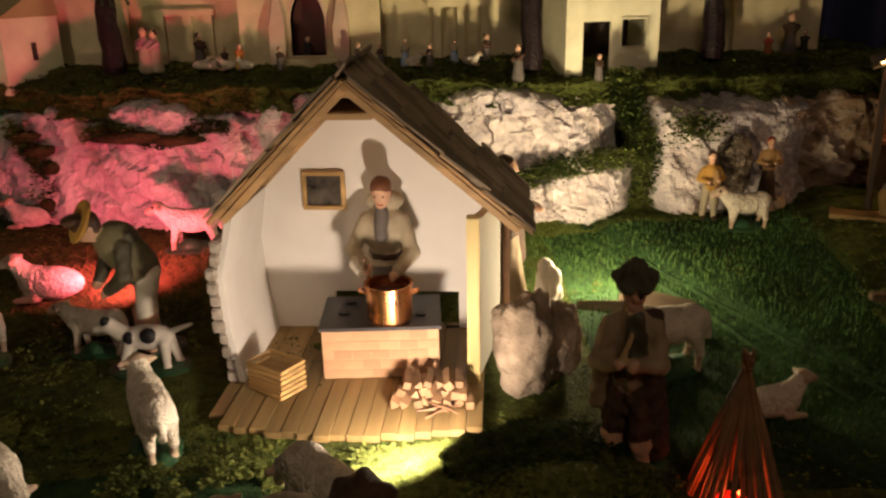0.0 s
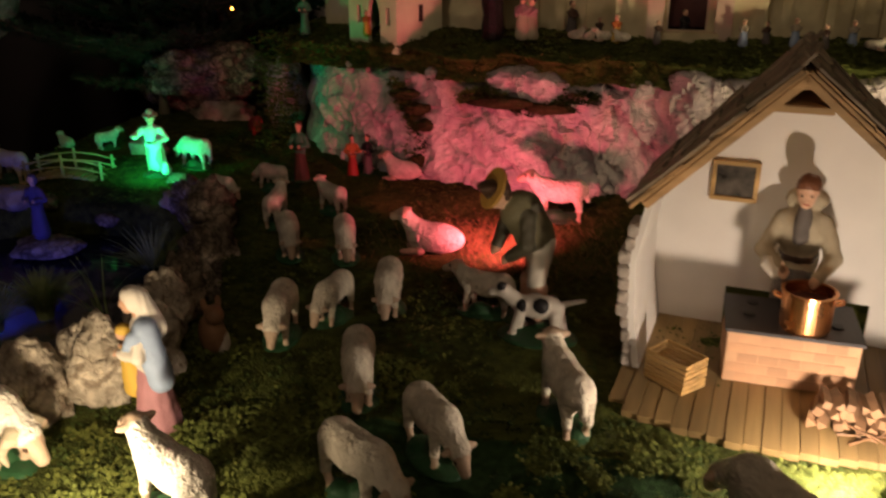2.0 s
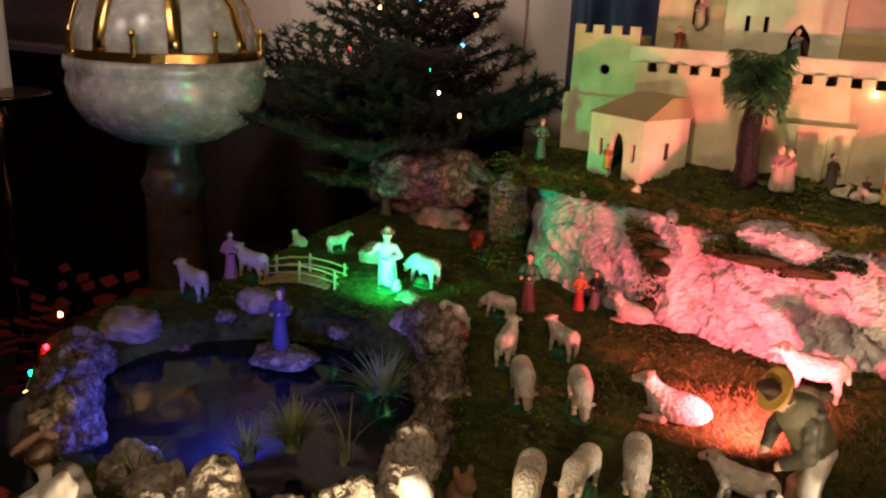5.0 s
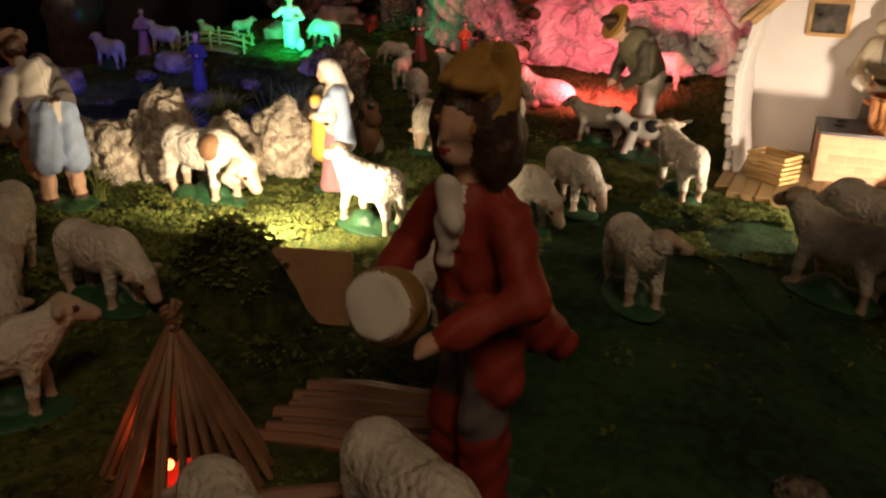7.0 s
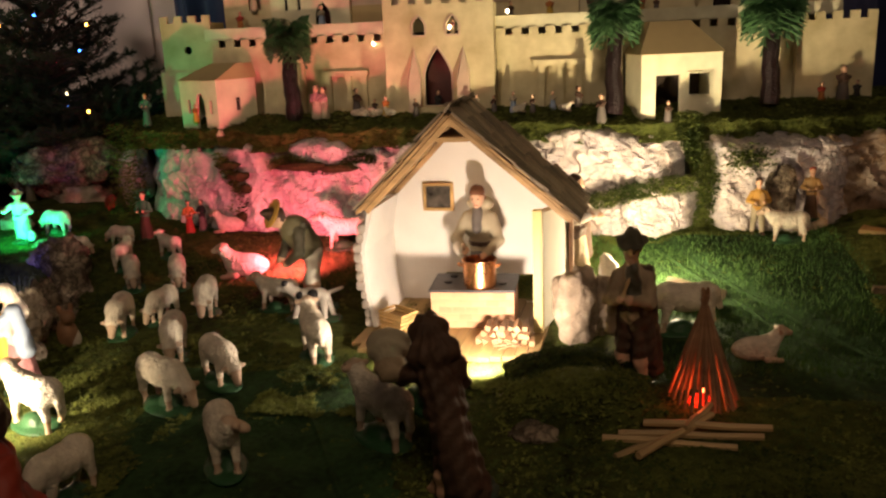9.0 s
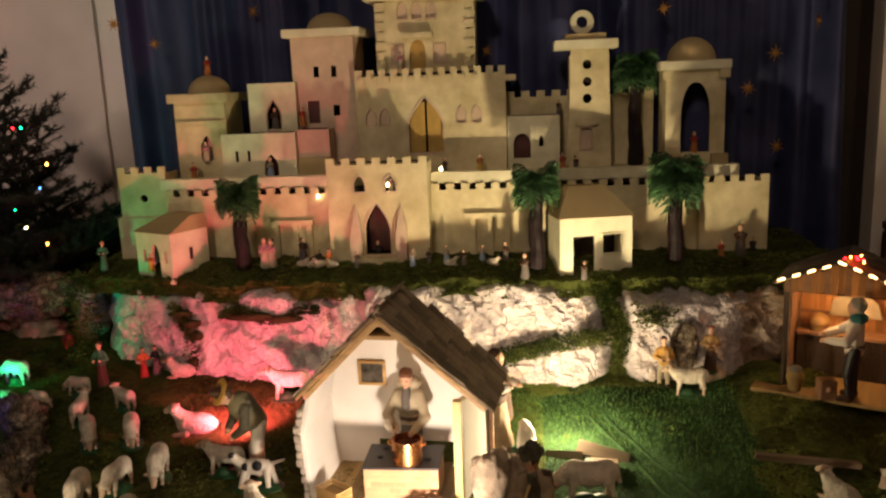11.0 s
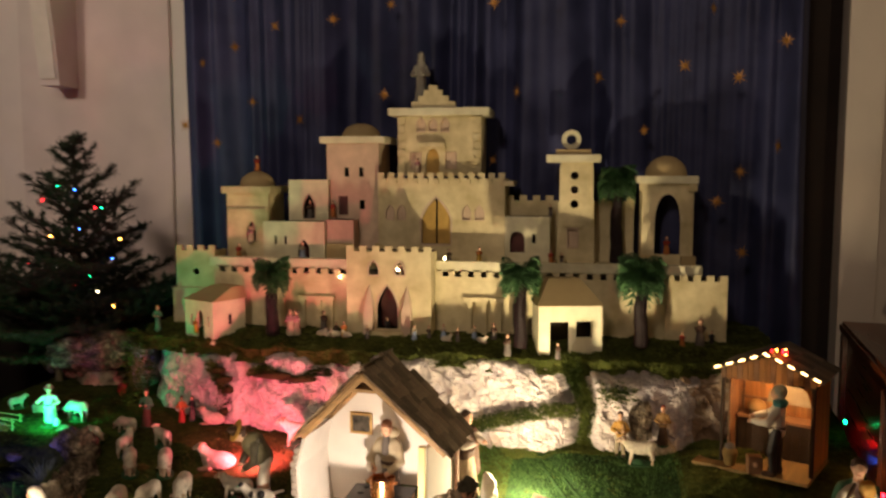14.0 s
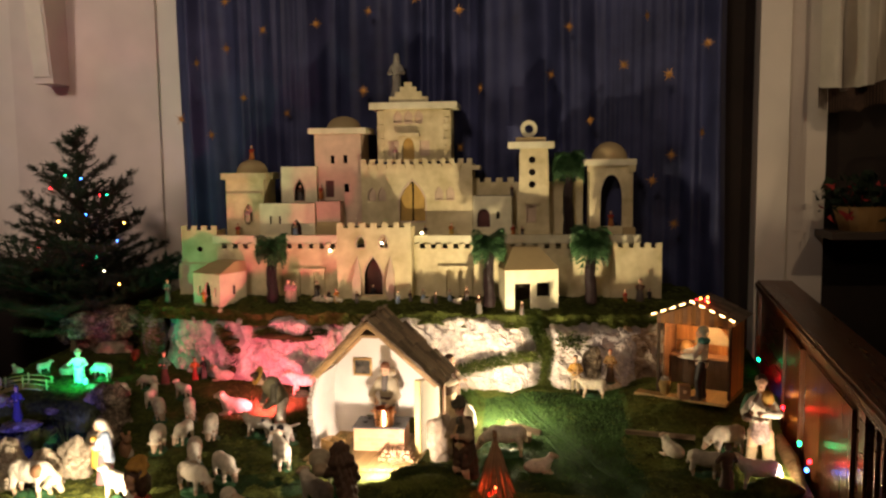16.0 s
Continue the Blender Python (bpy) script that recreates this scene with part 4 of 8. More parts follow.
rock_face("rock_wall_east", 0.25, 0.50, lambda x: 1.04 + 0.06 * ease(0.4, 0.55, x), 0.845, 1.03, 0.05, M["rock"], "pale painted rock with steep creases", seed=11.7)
rock_face("rock_wall_grotto", 0.42, 0.62, lambda x: 1.07, 0.845, 1.035, 0.05, M["rockstreak"], "brown streaked painted rock beside the wooden shed", seed=15.2)
slab("rock_core", -0.74, 0.60, 1.25, 1.50, 0.80, 1.03, M["rockdark"], "hidden brown rock base under the model town", "rock")

# shelf on which the town stands
sv, sf = [], []
ny = 60
for j in range(ny + 1):
    v = j / ny
    for i in range(301):
        x = -0.82 + 1.48 * i / 300
        front = 1.085 + 0.085 * ease(-0.45, -0.85, x) + 0.01 * ease(0.3, 0.6, x) + 0.024 * noise.noise((x * 13, 0, 4)) + 0.008 * noise.noise((x * 50, 0, 4))
        if v < 0.2:
            y, z = front + 0.01 * math.sin(v * 5 * 3.1), 1.012 + 0.031 * v / 0.2
        else:
            y = front + (1.52 - front) * (v - 0.2) / 0.8
            z = 1.043 + 0.019 * ease(0, 0.2, (v - 0.2) / 0.8)
        z += 0.012 * (1 - ease(0.15, 0.35, v)) * noise.noise((x * 9, 3.3, 7)) + 0.006 * noise.noise((x * 30, y * 30, 2)) + 0.004 * noise.noise((x * 80, y * 80, v * 9))
        y += 0.006 * noise.noise((x * 60, v * 20, 2))
        sv.append((x, y, z))
for j in range(ny):
    for i in range(300):
        a = j * 301 + i
        sf.append((a, a + 1, a + 302, a + 301))
tagged(raw("town_shelf", sv, sf, M["moss"], None, True), "moss-covered shelf carrying the model town", "ground", kind="structure")


def tufts(name, places, size, mats, label, spread=1.0, up=0.7, blades=4):
    """Many small leaves in clumps at the places, as one uncountable stuff."""
    vs, fs, ix = [], [], []
    for p in places:
        k = int(random.random() < 0.5 - 1.5 * noise.noise((p[0] * 17, p[1] * 17, p[2] * 17)))
        for b in range(blades):
            a = random.uniform(0, 6.283)
            ln = size * random.uniform(0.5, 1.3)
            w = ln * 0.28
            d = Vector((math.cos(a), math.sin(a), random.uniform(0.1, 1.2) * up)).normalized()
            s = Vector((-math.sin(a), math.cos(a), random.uniform(-0.5, 0.5)))
            o = Vector(p) + Vector((random.uniform(-1, 1), random.uniform(-1, 1), 0)) * size * spread
            n = len(vs)
            vs += [o - s * w * 0.5, o + s * w * 0.5, o + d * ln * 0.6 + s * w, o + d * ln * 0.6 - s * w, o + d * ln - Vector((0, 0, ln * 0.25))]
            fs += [(n, n + 1, n + 2, n + 3), (n + 3, n + 2, n + 4)]
            ix += [k, k]
    return tagged(raw(name, vs, fs, mats, None, False, ix), label, "moss", kind="stuff")


spots = []
while len(spots) < 19000:
    x, y = random.uniform(-1.5, 0.84), random.uniform(-0.1, 1.5)
    if x < float(np.interp(y, EDGE_Y, EDGE_X)) + 0.01 or x > right_edge(y) or pond(x, y) > 0.05 or y > 1.12 and x > -0.8:
        continue
    if x > 0.10 and 0.45 < y < 1.0 and x < 0.42 and random.random() < 0.8:
        continue
    if -0.32 < x + 0.25 * y < -0.06 and y < 0.5 and random.random() < 0.9:
        continue
    dens = 0.42 + 0.9 * noise.noise((x * 9, y * 9, 0.4)) + (0.35 if y < 0.55 else 0)
    if random.random() < dens:
        spots.append((x, y, ground_z(x, y)))
tufts("moss_clumps", spots, 0.0050, [M["mossleaf"], M["mossdark"]], "low clumps of green and yellowish moss")
spots = []
for k in range(8000):
    i = random.randrange(301)
    p = sv[random.randrange(0, 24) * 301 + i] if k % 3 else sv[random.randrange(0, 61) * 301 + i]
    spots.append(p)
tufts("shelf_moss", spots, 0.0062, [M["mosslight"], M["mossleaf"]], "shaggy moss hanging over the edge of the town shelf")
spots = []
for k in range(2200):
    u = random.random()
    x = -0.10 + 0.33 * u
    spots.append((x + random.uniform(-0.006, 0.006), 1.030 + random.uniform(-0.018, 0.03), 0.884 + 0.062 * ease(0, 1, u) + random.uniform(-0.012, 0.014)))
for k in range(2600):
    v = random.random()
    spots.append((0.238 + 0.02 * math.sin(v * 5) + random.uniform(-0.016, 0.016), 1.045 + random.uniform(-0.01, 0.04), 0.86 + 0.2 * v))
for k in range(900):
    u = random.random()
    spots.append((-0.50 + 0.19 * u, 1.068 + random.uniform(-0.01, 0.02), 0.985 + 0.01 * math.sin(u * 9) + random.uniform(-0.008, 0.008)))
for k in range(520):
    v = random.random()
    spots.append((-0.600 + 0.045 * v + random.uniform(-0.012, 0.012), 1.085 + random.uniform(-0.012, 0.02), 1.0 - 0.075 * v + random.uniform(-0.01, 0.01)))
for k in range(200):
    spots.append((random.gauss(-0.565, 0.009), 1.075 + random.uniform(-0.012, 0.02), random.gauss(0.893, 0.012)))
for k in range(900):
    v = random.random()
    spots.append((-0.815 + random.uniform(-0.03, 0.02), 1.14 + random.uniform(-0.03, 0.06), 0.87 + 0.19 * v))
for k in range(320):
    spots.append((random.gauss(0.31, 0.02), 1.02 + random.uniform(-0.005, 0.03), random.gauss(0.985, 0.012)))
tufts("ledge_moss", spots, 0.0058, [M["mosslight"], M["mossdark"]], "moss growing in the ledges of the painted rock")

# thick moss pads near the lamps, their light put into a paler leaf
spots = []
while len(spots) < 15000:
    x, y = random.choice(((random.uniform(-0.82, -0.36), random.uniform(0.16, 0.60)), (random.uniform(-0.30, -0.03), random.uniform(0.40, 0.57)), (random.uniform(0.40, 0.80), random.uniform(0.42, 0.88)), (random.uniform(-0.40, 0.55), random.uniform(0.98, 1.06))))
    if x < float(np.interp(y, EDGE_Y, EDGE_X)) + 0.02 or x > right_edge(y) or pond(x, y) > 0.05 or (-0.235 < x < 0.0 and y > 0.53):
        continue
    if noise.noise((x * 14, y * 14, 8.4)) + 0.4 * noise.noise((x * 45, y * 45, 2.2)) > 0.05:
        spots.append((x, y, ground_z(x, y) + 0.003))
tufts("moss_pads", spots, 0.0050, [M["mosslight"], M["mossleaf"]], "thick moss cushions in a paler yellow-green for lamp light", 1.1, 0.5)

# grass mat
vs, fs = [], []
for k in range(15000):
    x, y = random.uniform(0.03, 0.43), random.uniform(0.50, 1.03)
    if x < 0.10 and y < 0.78:
        continue
    h = random.uniform(0.004, 0.009)
    a, b = random.uniform(0, 6.283), random.uniform(-0.4, 0.4)
    z = ground_z(x, y) - 0.001
    n = len(vs)
    vs += [(x - 0.0007 * math.cos(a), y - 0.0007 * math.sin(a), z), (x + 0.0007 * math.cos(a), y + 0.0007 * math.sin(a), z), (x + h * b * math.sin(a), y - h * b, z + h)]
    fs.append((n, n + 1, n + 2))
tagged(raw("grass_mat", vs, fs, M["turf"]), "short bright green artificial grass mat", "grass", kind="stuff")
vs, fs = [], []
for k in range(2600):
    x, y = random.gauss(-0.38, 0.07), random.gauss(0.875, 0.035)
    a, h = random.uniform(0, 6.283), random.uniform(0.006, 0.016)
    z = ground_z(x, y)
    n = len(vs)
    vs += [(x, y, z), (x + 0.001, y + 0.0008, z), (x + h * math.cos(a), y + h * math.sin(a), z + random.uniform(0.001, 0.012))]
    fs.append((n, n + 1, n + 2))
tagged(raw("straw_litter", vs, fs, M["straw"]), "dry yellowish straw strewn on the ground", "straw", kind="stuff")


# ---- rocks and pond ----
def boulder(name, place, size, material, label, seed, pits=0.25, group="", turn=0.0, sub=4):
    bm = bmesh.new()
    bmesh.ops.create_icosphere(bm, subdivisions=sub, radius=1.0)
    for v in bm.verts:
        p = v.co.copy()
        d = 1 + 0.30 * noise.noise(p * 1.3 + Vector((seed, 0, 0))) + 0.16 * noise.noise(p * 3.1 + Vector((0, seed, 0)))
        d -= pits * max(0.0, noise.noise(p * 4.6 + Vector((seed, seed, 0)))) + 0.07 * noise.noise(p * 9 + Vector((0, 0, seed)))
        v.co = Vector((p.x * size[0], p.y * size[1], p.z * size[2])) * d
    ob = obj(name, bm, material, None, True)
    ob.matrix_world = pose(*place, 0, 0, turn)
    return tagged(ob, label, "rock", group)


tufa_rocks = ((-0.80, 0.405, 0.035, 0.030), (-0.757, 0.425, 0.038, 0.050), (-0.70, 0.448, 0.036, 0.036), (-0.655, 0.485, 0.034, 0.040), (-0.640, 0.530, 0.032, 0.044), (-0.660, 0.580, 0.028, 0.044), (-0.675, 0.630, 0.030, 0.046), (-0.695, 0.685, 0.030, 0.044), (-0.715, 0.735, 0.030, 0.040), (-0.735, 0.785, 0.036, 0.040), (-0.765, 0.835, 0.036, 0.040), (-0.812, 0.880, 0.034, 0.030), (-0.845, 0.445, 0.034, 0.026), (-0.90, 0.47, 0.036, 0.030), (-1.01, 0.485, 0.040, 0.040), (-1.08, 0.54, 0.042, 0.040), (-1.135, 0.60, 0.040, 0.036))
for k, (x, y, r, h) in enumerate(tufa_rocks):
    h *= 1.22 if k < 4 else 1.0
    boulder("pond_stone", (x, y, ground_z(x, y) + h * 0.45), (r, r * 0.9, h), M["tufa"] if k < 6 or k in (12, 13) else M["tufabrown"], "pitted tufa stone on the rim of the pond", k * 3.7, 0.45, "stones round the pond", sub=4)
for k, (x, y, r, h) in enumerate(((-1.16, 0.70, 0.045, 0.022), (-1.05, 0.83, 0.03, 0.018), (-0.84, 0.88, 0.025, 0.014), (-0.985, 1.03, 0.03, 0.02))):
    boulder("bank_stone", (x, y, ground_z(x, y) + h * 0.4), (r, r * 0.8, h), M["rockdark"], "flat brown stone on the bank of the pond", 50 + k * 2.9, 0.1, "stones on the bank")
boulder("pool_stone", (-0.868, 0.938, 0.872), (0.028, 0.018, 0.013), M["rockdark"], "rounded brown stone behind the green-lit pool", 61.0, 0.1)
boulder("lady_stone", (-0.955, 0.765, 0.832), (0.046, 0.032, 0.012), M["tufabrown"], "flat stone slab standing out of the pond", 71.0, 0.05)
boulder("tufa_boulder", (-1.050, 1.32, 0.950), (0.135, 0.085, 0.066), M["tufabrown"], "large pitted brown tufa boulder behind the pond", 81.0, 0.35, sub=5)
boulder("brown_stone", (-1.0, 1.28, 0.890), (0.06, 0.05, 0.035), M["rockdark"], "brown stone under the tufa boulder", 84.0, 0.3)
boulder("pink_stone", (-0.86, 1.26, 0.945), (0.035, 0.03, 0.065), M["rockgrey"], "upright pale stone beside the rock face", 87.0, 0.15)
# brown rock colour in place of the shade on these whitish stones
boulder("hut_stone", (0.030, 0.628, 0.872), (0.030, 0.026, 0.052), M["rockdark"], "upright whitish stone leaning beside the hut", 91.0, 0.15)
boulder("hut_stone", (0.060, 0.650, 0.868), (0.024, 0.024, 0.042), M["rockdark"], "grey stone behind the whitish stone", 94.0, 0.15)
boulder("meadow_stone", (0.077, 0.790, 0.862), (0.014, 0.011, 0.030), M["whitecloth"], "small upright white stone on the meadow", 96.0, 0.05)
boulder("path_stone", (-0.030, 0.428, 0.842), (0.020, 0.014, 0.008), M["rockdark"], "flat grey stone lying on the moss", 97.0, 0.1)
boulder("path_stone", (-0.012, 0.371, 0.836), (0.025, 0.020, 0.009), M["tufabrown"], "flat brown stone lying on the moss", 99.0, 0.1)
for k, (x, y, z, rx, rz) in enumerate(((-0.375, 1.050, 0.980, 0.040, 0.009), (-0.440, 1.050, 0.985, 0.045, 0.011), (-0.585, 1.074, 0.985, 0.022, 0.010), (-0.566, 1.070, 0.966, 0.018, 0.012), (-0.552, 1.066, 0.944, 0.012, 0.012), (-0.560, 1.058, 0.893, 0.010, 0.012))):
    boulder("ledge_moss_pad", (x, y + 0.012, z), (rx, 0.012, rz * 0.8), M["mosspad"], "dark brown moss pad stuck on the painted rock", 150 + k * 3.3, 0.3, "moss pads on the rock")
boulder("path_stone", (-0.178, 0.118, 0.834), (0.013, 0.009, 0.007), M["tufabrown"], "flat brown stone lying on the moss", 101.0, 0.1)

bm = bmesh.new()
bmesh.ops.create_grid(bm, x_segments=40, y_segments=40, size=0.26)
for v in bm.verts:
    v.co.z = 0.0012 * noise.noise((v.co.x * 30, v.co.y * 30, 0))
water = obj("pond_water", bm, M["water"], None, True)
water.location = (-0.90, 0.665, 0.822)
tagged(water, "still dark pond water", "water", kind="structure")


def tussock(name, x, y, n, ln, material, label, z=None, wide=0.0014):
    vs, fs = [], []
    for k in range(n):
        a, lean, h = random.uniform(0, 6.283), random.uniform(0.15, 0.95), ln * random.uniform(0.6, 1.1)
        d, s = Vector((math.cos(a), math.sin(a), 0)), Vector((-math.sin(a), math.cos(a), 0)) * wide
        o = d * random.uniform(0, 0.008)
        q = []
        for i in range(5):
            t = i / 4
            c = o + d * h * lean * t * t + Vector((0, 0, h * (t - 0.35 * lean * t * t)))
            q.append((c - s * (1 - t * 0.9), c + s * (1 - t * 0.9)))
        n0 = len(vs)
        for l, r in q:
            vs += [l, r]
        for i in range(4):
            fs.append((n0 + 2 * i, n0 + 2 * i + 1, n0 + 2 * i + 3, n0 + 2 * i + 2))
    ob = raw(name, vs, fs, material)
    ob.location = (x, y, ground_z(x, y) if z is None else z)
    return tagged(ob, label, "plant")


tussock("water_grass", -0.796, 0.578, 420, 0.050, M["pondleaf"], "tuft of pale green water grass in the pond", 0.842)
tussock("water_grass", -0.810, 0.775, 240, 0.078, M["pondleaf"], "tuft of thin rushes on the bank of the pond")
# blue light on the leaves is put into their colour
tussock("blue_plant", -0.822, 0.540, 46, 0.042, M["bluecloth"], "small broad-leaved water plant coloured blue for lamp light", 0.842, 0.0030)
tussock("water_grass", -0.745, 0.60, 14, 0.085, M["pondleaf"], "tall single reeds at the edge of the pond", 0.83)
tussock("water_grass", -0.885, 0.456, 110, 0.046, M["mosslight"], "tuft of green grass beside the pond stones")
tussock("water_grass", -1.07, 0.62, 50, 0.05, M["mossleaf"], "tuft of green grass beside the pond stones")
tussock("water_grass", -0.765, 0.335, 60, 0.035, M["mossleaf"], "tuft of green grass beside the pond stones")
for x, y, n, ln in ((-1.085, 0.700, 40, 0.045), (-1.06, 0.765, 30, 0.04), (-1.01, 0.80, 34, 0.035), (-0.955, 0.835, 26, 0.03), (-0.885, 0.845, 40, 0.036), (-0.84, 0.82, 30, 0.04), (-1.02, 0.545, 34, 0.04), (-0.755, 0.66, 34, 0.045)):
    tussock("bank_grass", x, y, n, ln, M["mossdark"], "dark tuft of moss grass on the bank of the pond")
for k, (x, y, r) in enumerate(((-1.10, 0.73, 0.020), (-1.075, 0.79, 0.017), (-1.015, 0.835, 0.020), (-0.93, 0.85, 0.016), (-0.865, 0.83, 0.018), (-0.80, 0.81, 0.015), (-1.05, 0.58, 0.018), (-0.97, 0.50, 0.020), (-0.92, 0.515, 0.014))):
    boulder("bank_pebble", (x, y, ground_z(x, y) + r * 0.2), (r, r * 0.8, r * 0.6), M["tufabrown"], "dark brown stone on the slope of the pond", 210 + k * 2.3, 0.3, "stones in the pond bank", sub=3)


def bridge():
    t = thing("foot_bridge", pose(-1.035, 0.915, 0.868, 0, 0, 14), "small arched wooden foot bridge with two railings", "bridge")

    def rise(u):
        return 0.012 * math.sin(math.pi * u)
    for k in range(13):
        u = (k + 0.5) / 13
        part("plank", box(-0.065 + 0.13 * u - 0.0042, -0.065 + 0.13 * u + 0.0042, -0.022, 0.022, rise(u), rise(u) + 0.004), M["yellowpost"], t)
    for y in (-0.02, 0.02):
        for u in (0.08, 0.5, 0.92):
            part("post", tube([(-0.065 + 0.13 * u, y, rise(u)), (-0.065 + 0.13 * u, y, rise(u) + 0.033)], 0.0022, 6), M["yellowpost"], t)
        for h in (0.016, 0.027):
            part("rail", tube([(-0.065 + 0.13 * u, y, rise(u) + h) for u in (0.04, 0.25, 0.5, 0.75, 0.96)], 0.0013, 6), M["yellowpost"], t)
    return t


bridge()


# ---- model town ----
def building(name, label, x0, x1, y, depth, z0, z1, material, holes=(), outline=None, thick=0.006, turn=0.0, roof=True, backs=None, group="houses of the model town", category="model house"):
    """A hollow model house: front board with real openings, side and back boards, flat roof, near-black paint for the
    shade inside.
    """
    cx = (x0 + x1) / 2
    t = thing(name, pose(cx, y, 0, 0, 0, turn), label, category, group)
    shift = [[(p[0] - cx, p[1]) for p in h] for h in holes]
    front = [(p[0] - cx, p[1]) for p in (outline or rect(x0, x1, z0, z1))]
    w = (x1 - x0) / 2
    low = z1 if outline is None else z1 - 0.014
    part("front_wall", panel(front, shift, 0.0, thick), M[material], t)
    for sx in (-w, w - thick):
        part("side_wall", box(sx, sx + thick, thick, depth, z0, low), M[material], t)
    # back painted near-black in place of the shade inside
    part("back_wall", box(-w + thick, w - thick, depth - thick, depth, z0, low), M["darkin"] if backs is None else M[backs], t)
    if roof:
        part("roof", box(-w + thick, w - thick, thick, depth - thick, low - 0.008, low - 0.003), M[material], t)
    return t


def ledge(t, x0, x1, y0, y1, z0, z1, material="cream", name="roof_slab"):
    o = t.matrix_world.translation
    return part(name, box(x0 - o.x, x1 - o.x, y0 - o.y, y1 - o.y, z0, z1, 0.0015), M[material], t)


def corbels(t, x0, x1, y, z, n, material="cream", s=0.006):
    o = t.matrix_world.translation
    for k in range(n):
        x = x0 + (x1 - x0) * k / max(1, n - 1) - o.x
        part("corbel", box(x - s, x + s, y - 0.008 - o.y, y - o.y, z - 0.011, z, 0.001), M[material], t)


def dome(t, x, y, z, r, h, material="ochre"):
    o = t.matrix_world.translation
    prof = [(r * math.cos(a * math.pi / 2 / 8), h * math.sin(a * math.pi / 2 / 8)) for a in range(9)]
    return part("dome", lathe(prof, 24, at=(x - o.x, y - o.y, z)), M[material], t, smooth=True)


def door(t, pts, y, material, name="door", label=""):
    """A leaf set back in its opening."""
    o = t.matrix_world.translation
    return part(name, panel([(p[0] - o.x, p[1]) for p in pts], (), y - o.y, 0.002), M[material], t, label)


def surround(t, pts, y, w=0.004, material="pinkplaster", name="window_frame"):
    """A raised border round an opening."""
    o = t.matrix_world.translation
    bm = bmesh.new()
    c = Vector((sum(p[0] for p in pts) / len(pts), sum(p[1] for p in pts) / len(pts)))
    n = len(pts)
    ring = []
    for p in pts:
        d = (Vector(p) - c).normalized()
        q = Vector(p) + d * w
        ring.append([bm.verts.new((a[0] - o.x, y - o.y + dy, a[1])) for a, dy in ((p, 0), (p, -0.003), (q, -0.003), (q, 0))])
    for i in range(n):
        a, b = ring[i], ring[(i + 1) % n]
        for k in range(4):
            bm.faces.new((a[k], a[(k + 1) % 4], b[(k + 1) % 4], b[k]))
    return part(name, bm, M[material], t)


# outer wall, west part
t = building("town_wall", "cream battlemented town wall beside the gate", -0.662, -0.306, 1.245, 0.05, 1.04, 1.206, "cream", outline=battlement(-0.662, -0.306, 1.04, 1.206, 12), roof=False, group="walls of the model town", category="town wall")
part("buttress", box(-0.02, 0.01, -0.012, 0, 1.05, 1.17, 0.001), M["cream"], t)
for x in (0.055, 0.095, 0.125):
    part("pillar", box(x - 0.006, x + 0.006, -0.010, 0, 1.05, 1.13, 0.001), M["cream"], t)
part("lintel", box(0.045, 0.135, -0.012, 0, 1.13, 1.14, 0.001), M["cream"], t)

# gate tower
g = arch(-0.2085, 0.050, 1.073, 1.176)
w1, w2 = arch(-0.241, 0.022, 1.200, 1.232), arch(-0.179, 0.022, 1.200, 1.232)
t = building("gate_tower", "cream gate tower with a pointed arch and two windows", -0.306, -0.105, 1.195, 0.085, 1.055, 1.267, "cream", (g, w1, w2), battlement(-0.306, -0.105, 1.055, 1.267, 7), category="model tower")
for o_ in (g, w1, w2):
    surround(t, o_, 1.195)
door(t, arch(-0.2085, 0.050, 1.073, 1.176), 1.235, "maroon")
for sx in (-1, 1):
    bm = bmesh.new()
    c = sx * 0.045
    vs = [bm.verts.new(v) for v in ((c - 0.011, 0, 1.055), (c + 0.011, 0, 1.055), (c + 0.011, -0.024, 1.055), (c - 0.011, -0.024, 1.055), (c - 0.011, -0.016, 1.115), (c + 0.011, -0.016, 1.115), (c + 0.011, 0, 1.135), (c - 0.011, 0, 1.135), (c, -0.002, 1.178))]
    for f in ((3, 2, 1, 0), (3, 4, 5, 2), (0, 7, 4, 3), (1, 2, 5, 6), (4, 8, 5), (7, 8, 4), (5, 8, 6), (0, 1, 6, 7), (6, 8, 7)):
        bm.faces.new([vs[i] for i in f])
    part("buttress", bm, M["pinkplaster"], t)
part("step", box(-0.04, 0.04, -0.03, 0, 1.058, 1.072, 0.001), M["cream"], t)

# outer wall, middle and east part
t = building("town_wall", "cream battlemented town wall behind the palms", -0.104, 0.432, 1.245, 0.05, 1.04, 1.206, "cream", outline=battlement(-0.104, 0.432, 1.04, 1.206, 18), roof=False, group="walls of the model town", category="town wall")
for x in (-0.185, -0.15, -0.115):
    part("pillar", box(x - 0.006, x + 0.006, -0.012, 0, 1.05, 1.135, 0.001), M["cream"], t)
part("lintel", box(-0.2, -0.1, -0.014, 0, 1.135, 1.147, 0.001), M["cream"], t)
building("town_wall", "cream battlemented wall closing the town", 0.425, 0.556, 1.228, 0.10, 1.055, 1.21, "cream", outline=battlement(0.425, 0.556, 1.055, 1.21, 5), roof=False, group="walls of the model town", category="town wall")
t = building("corner_tower", "low battlemented corner tower of the town", -0.768, -0.665, 1.258, 0.07, 1.06, 1.256, "cream", (disc(-0.715, 1.19, 0.008),), battlement(-0.768, -0.665, 1.06, 1.256, 4), category="model tower")
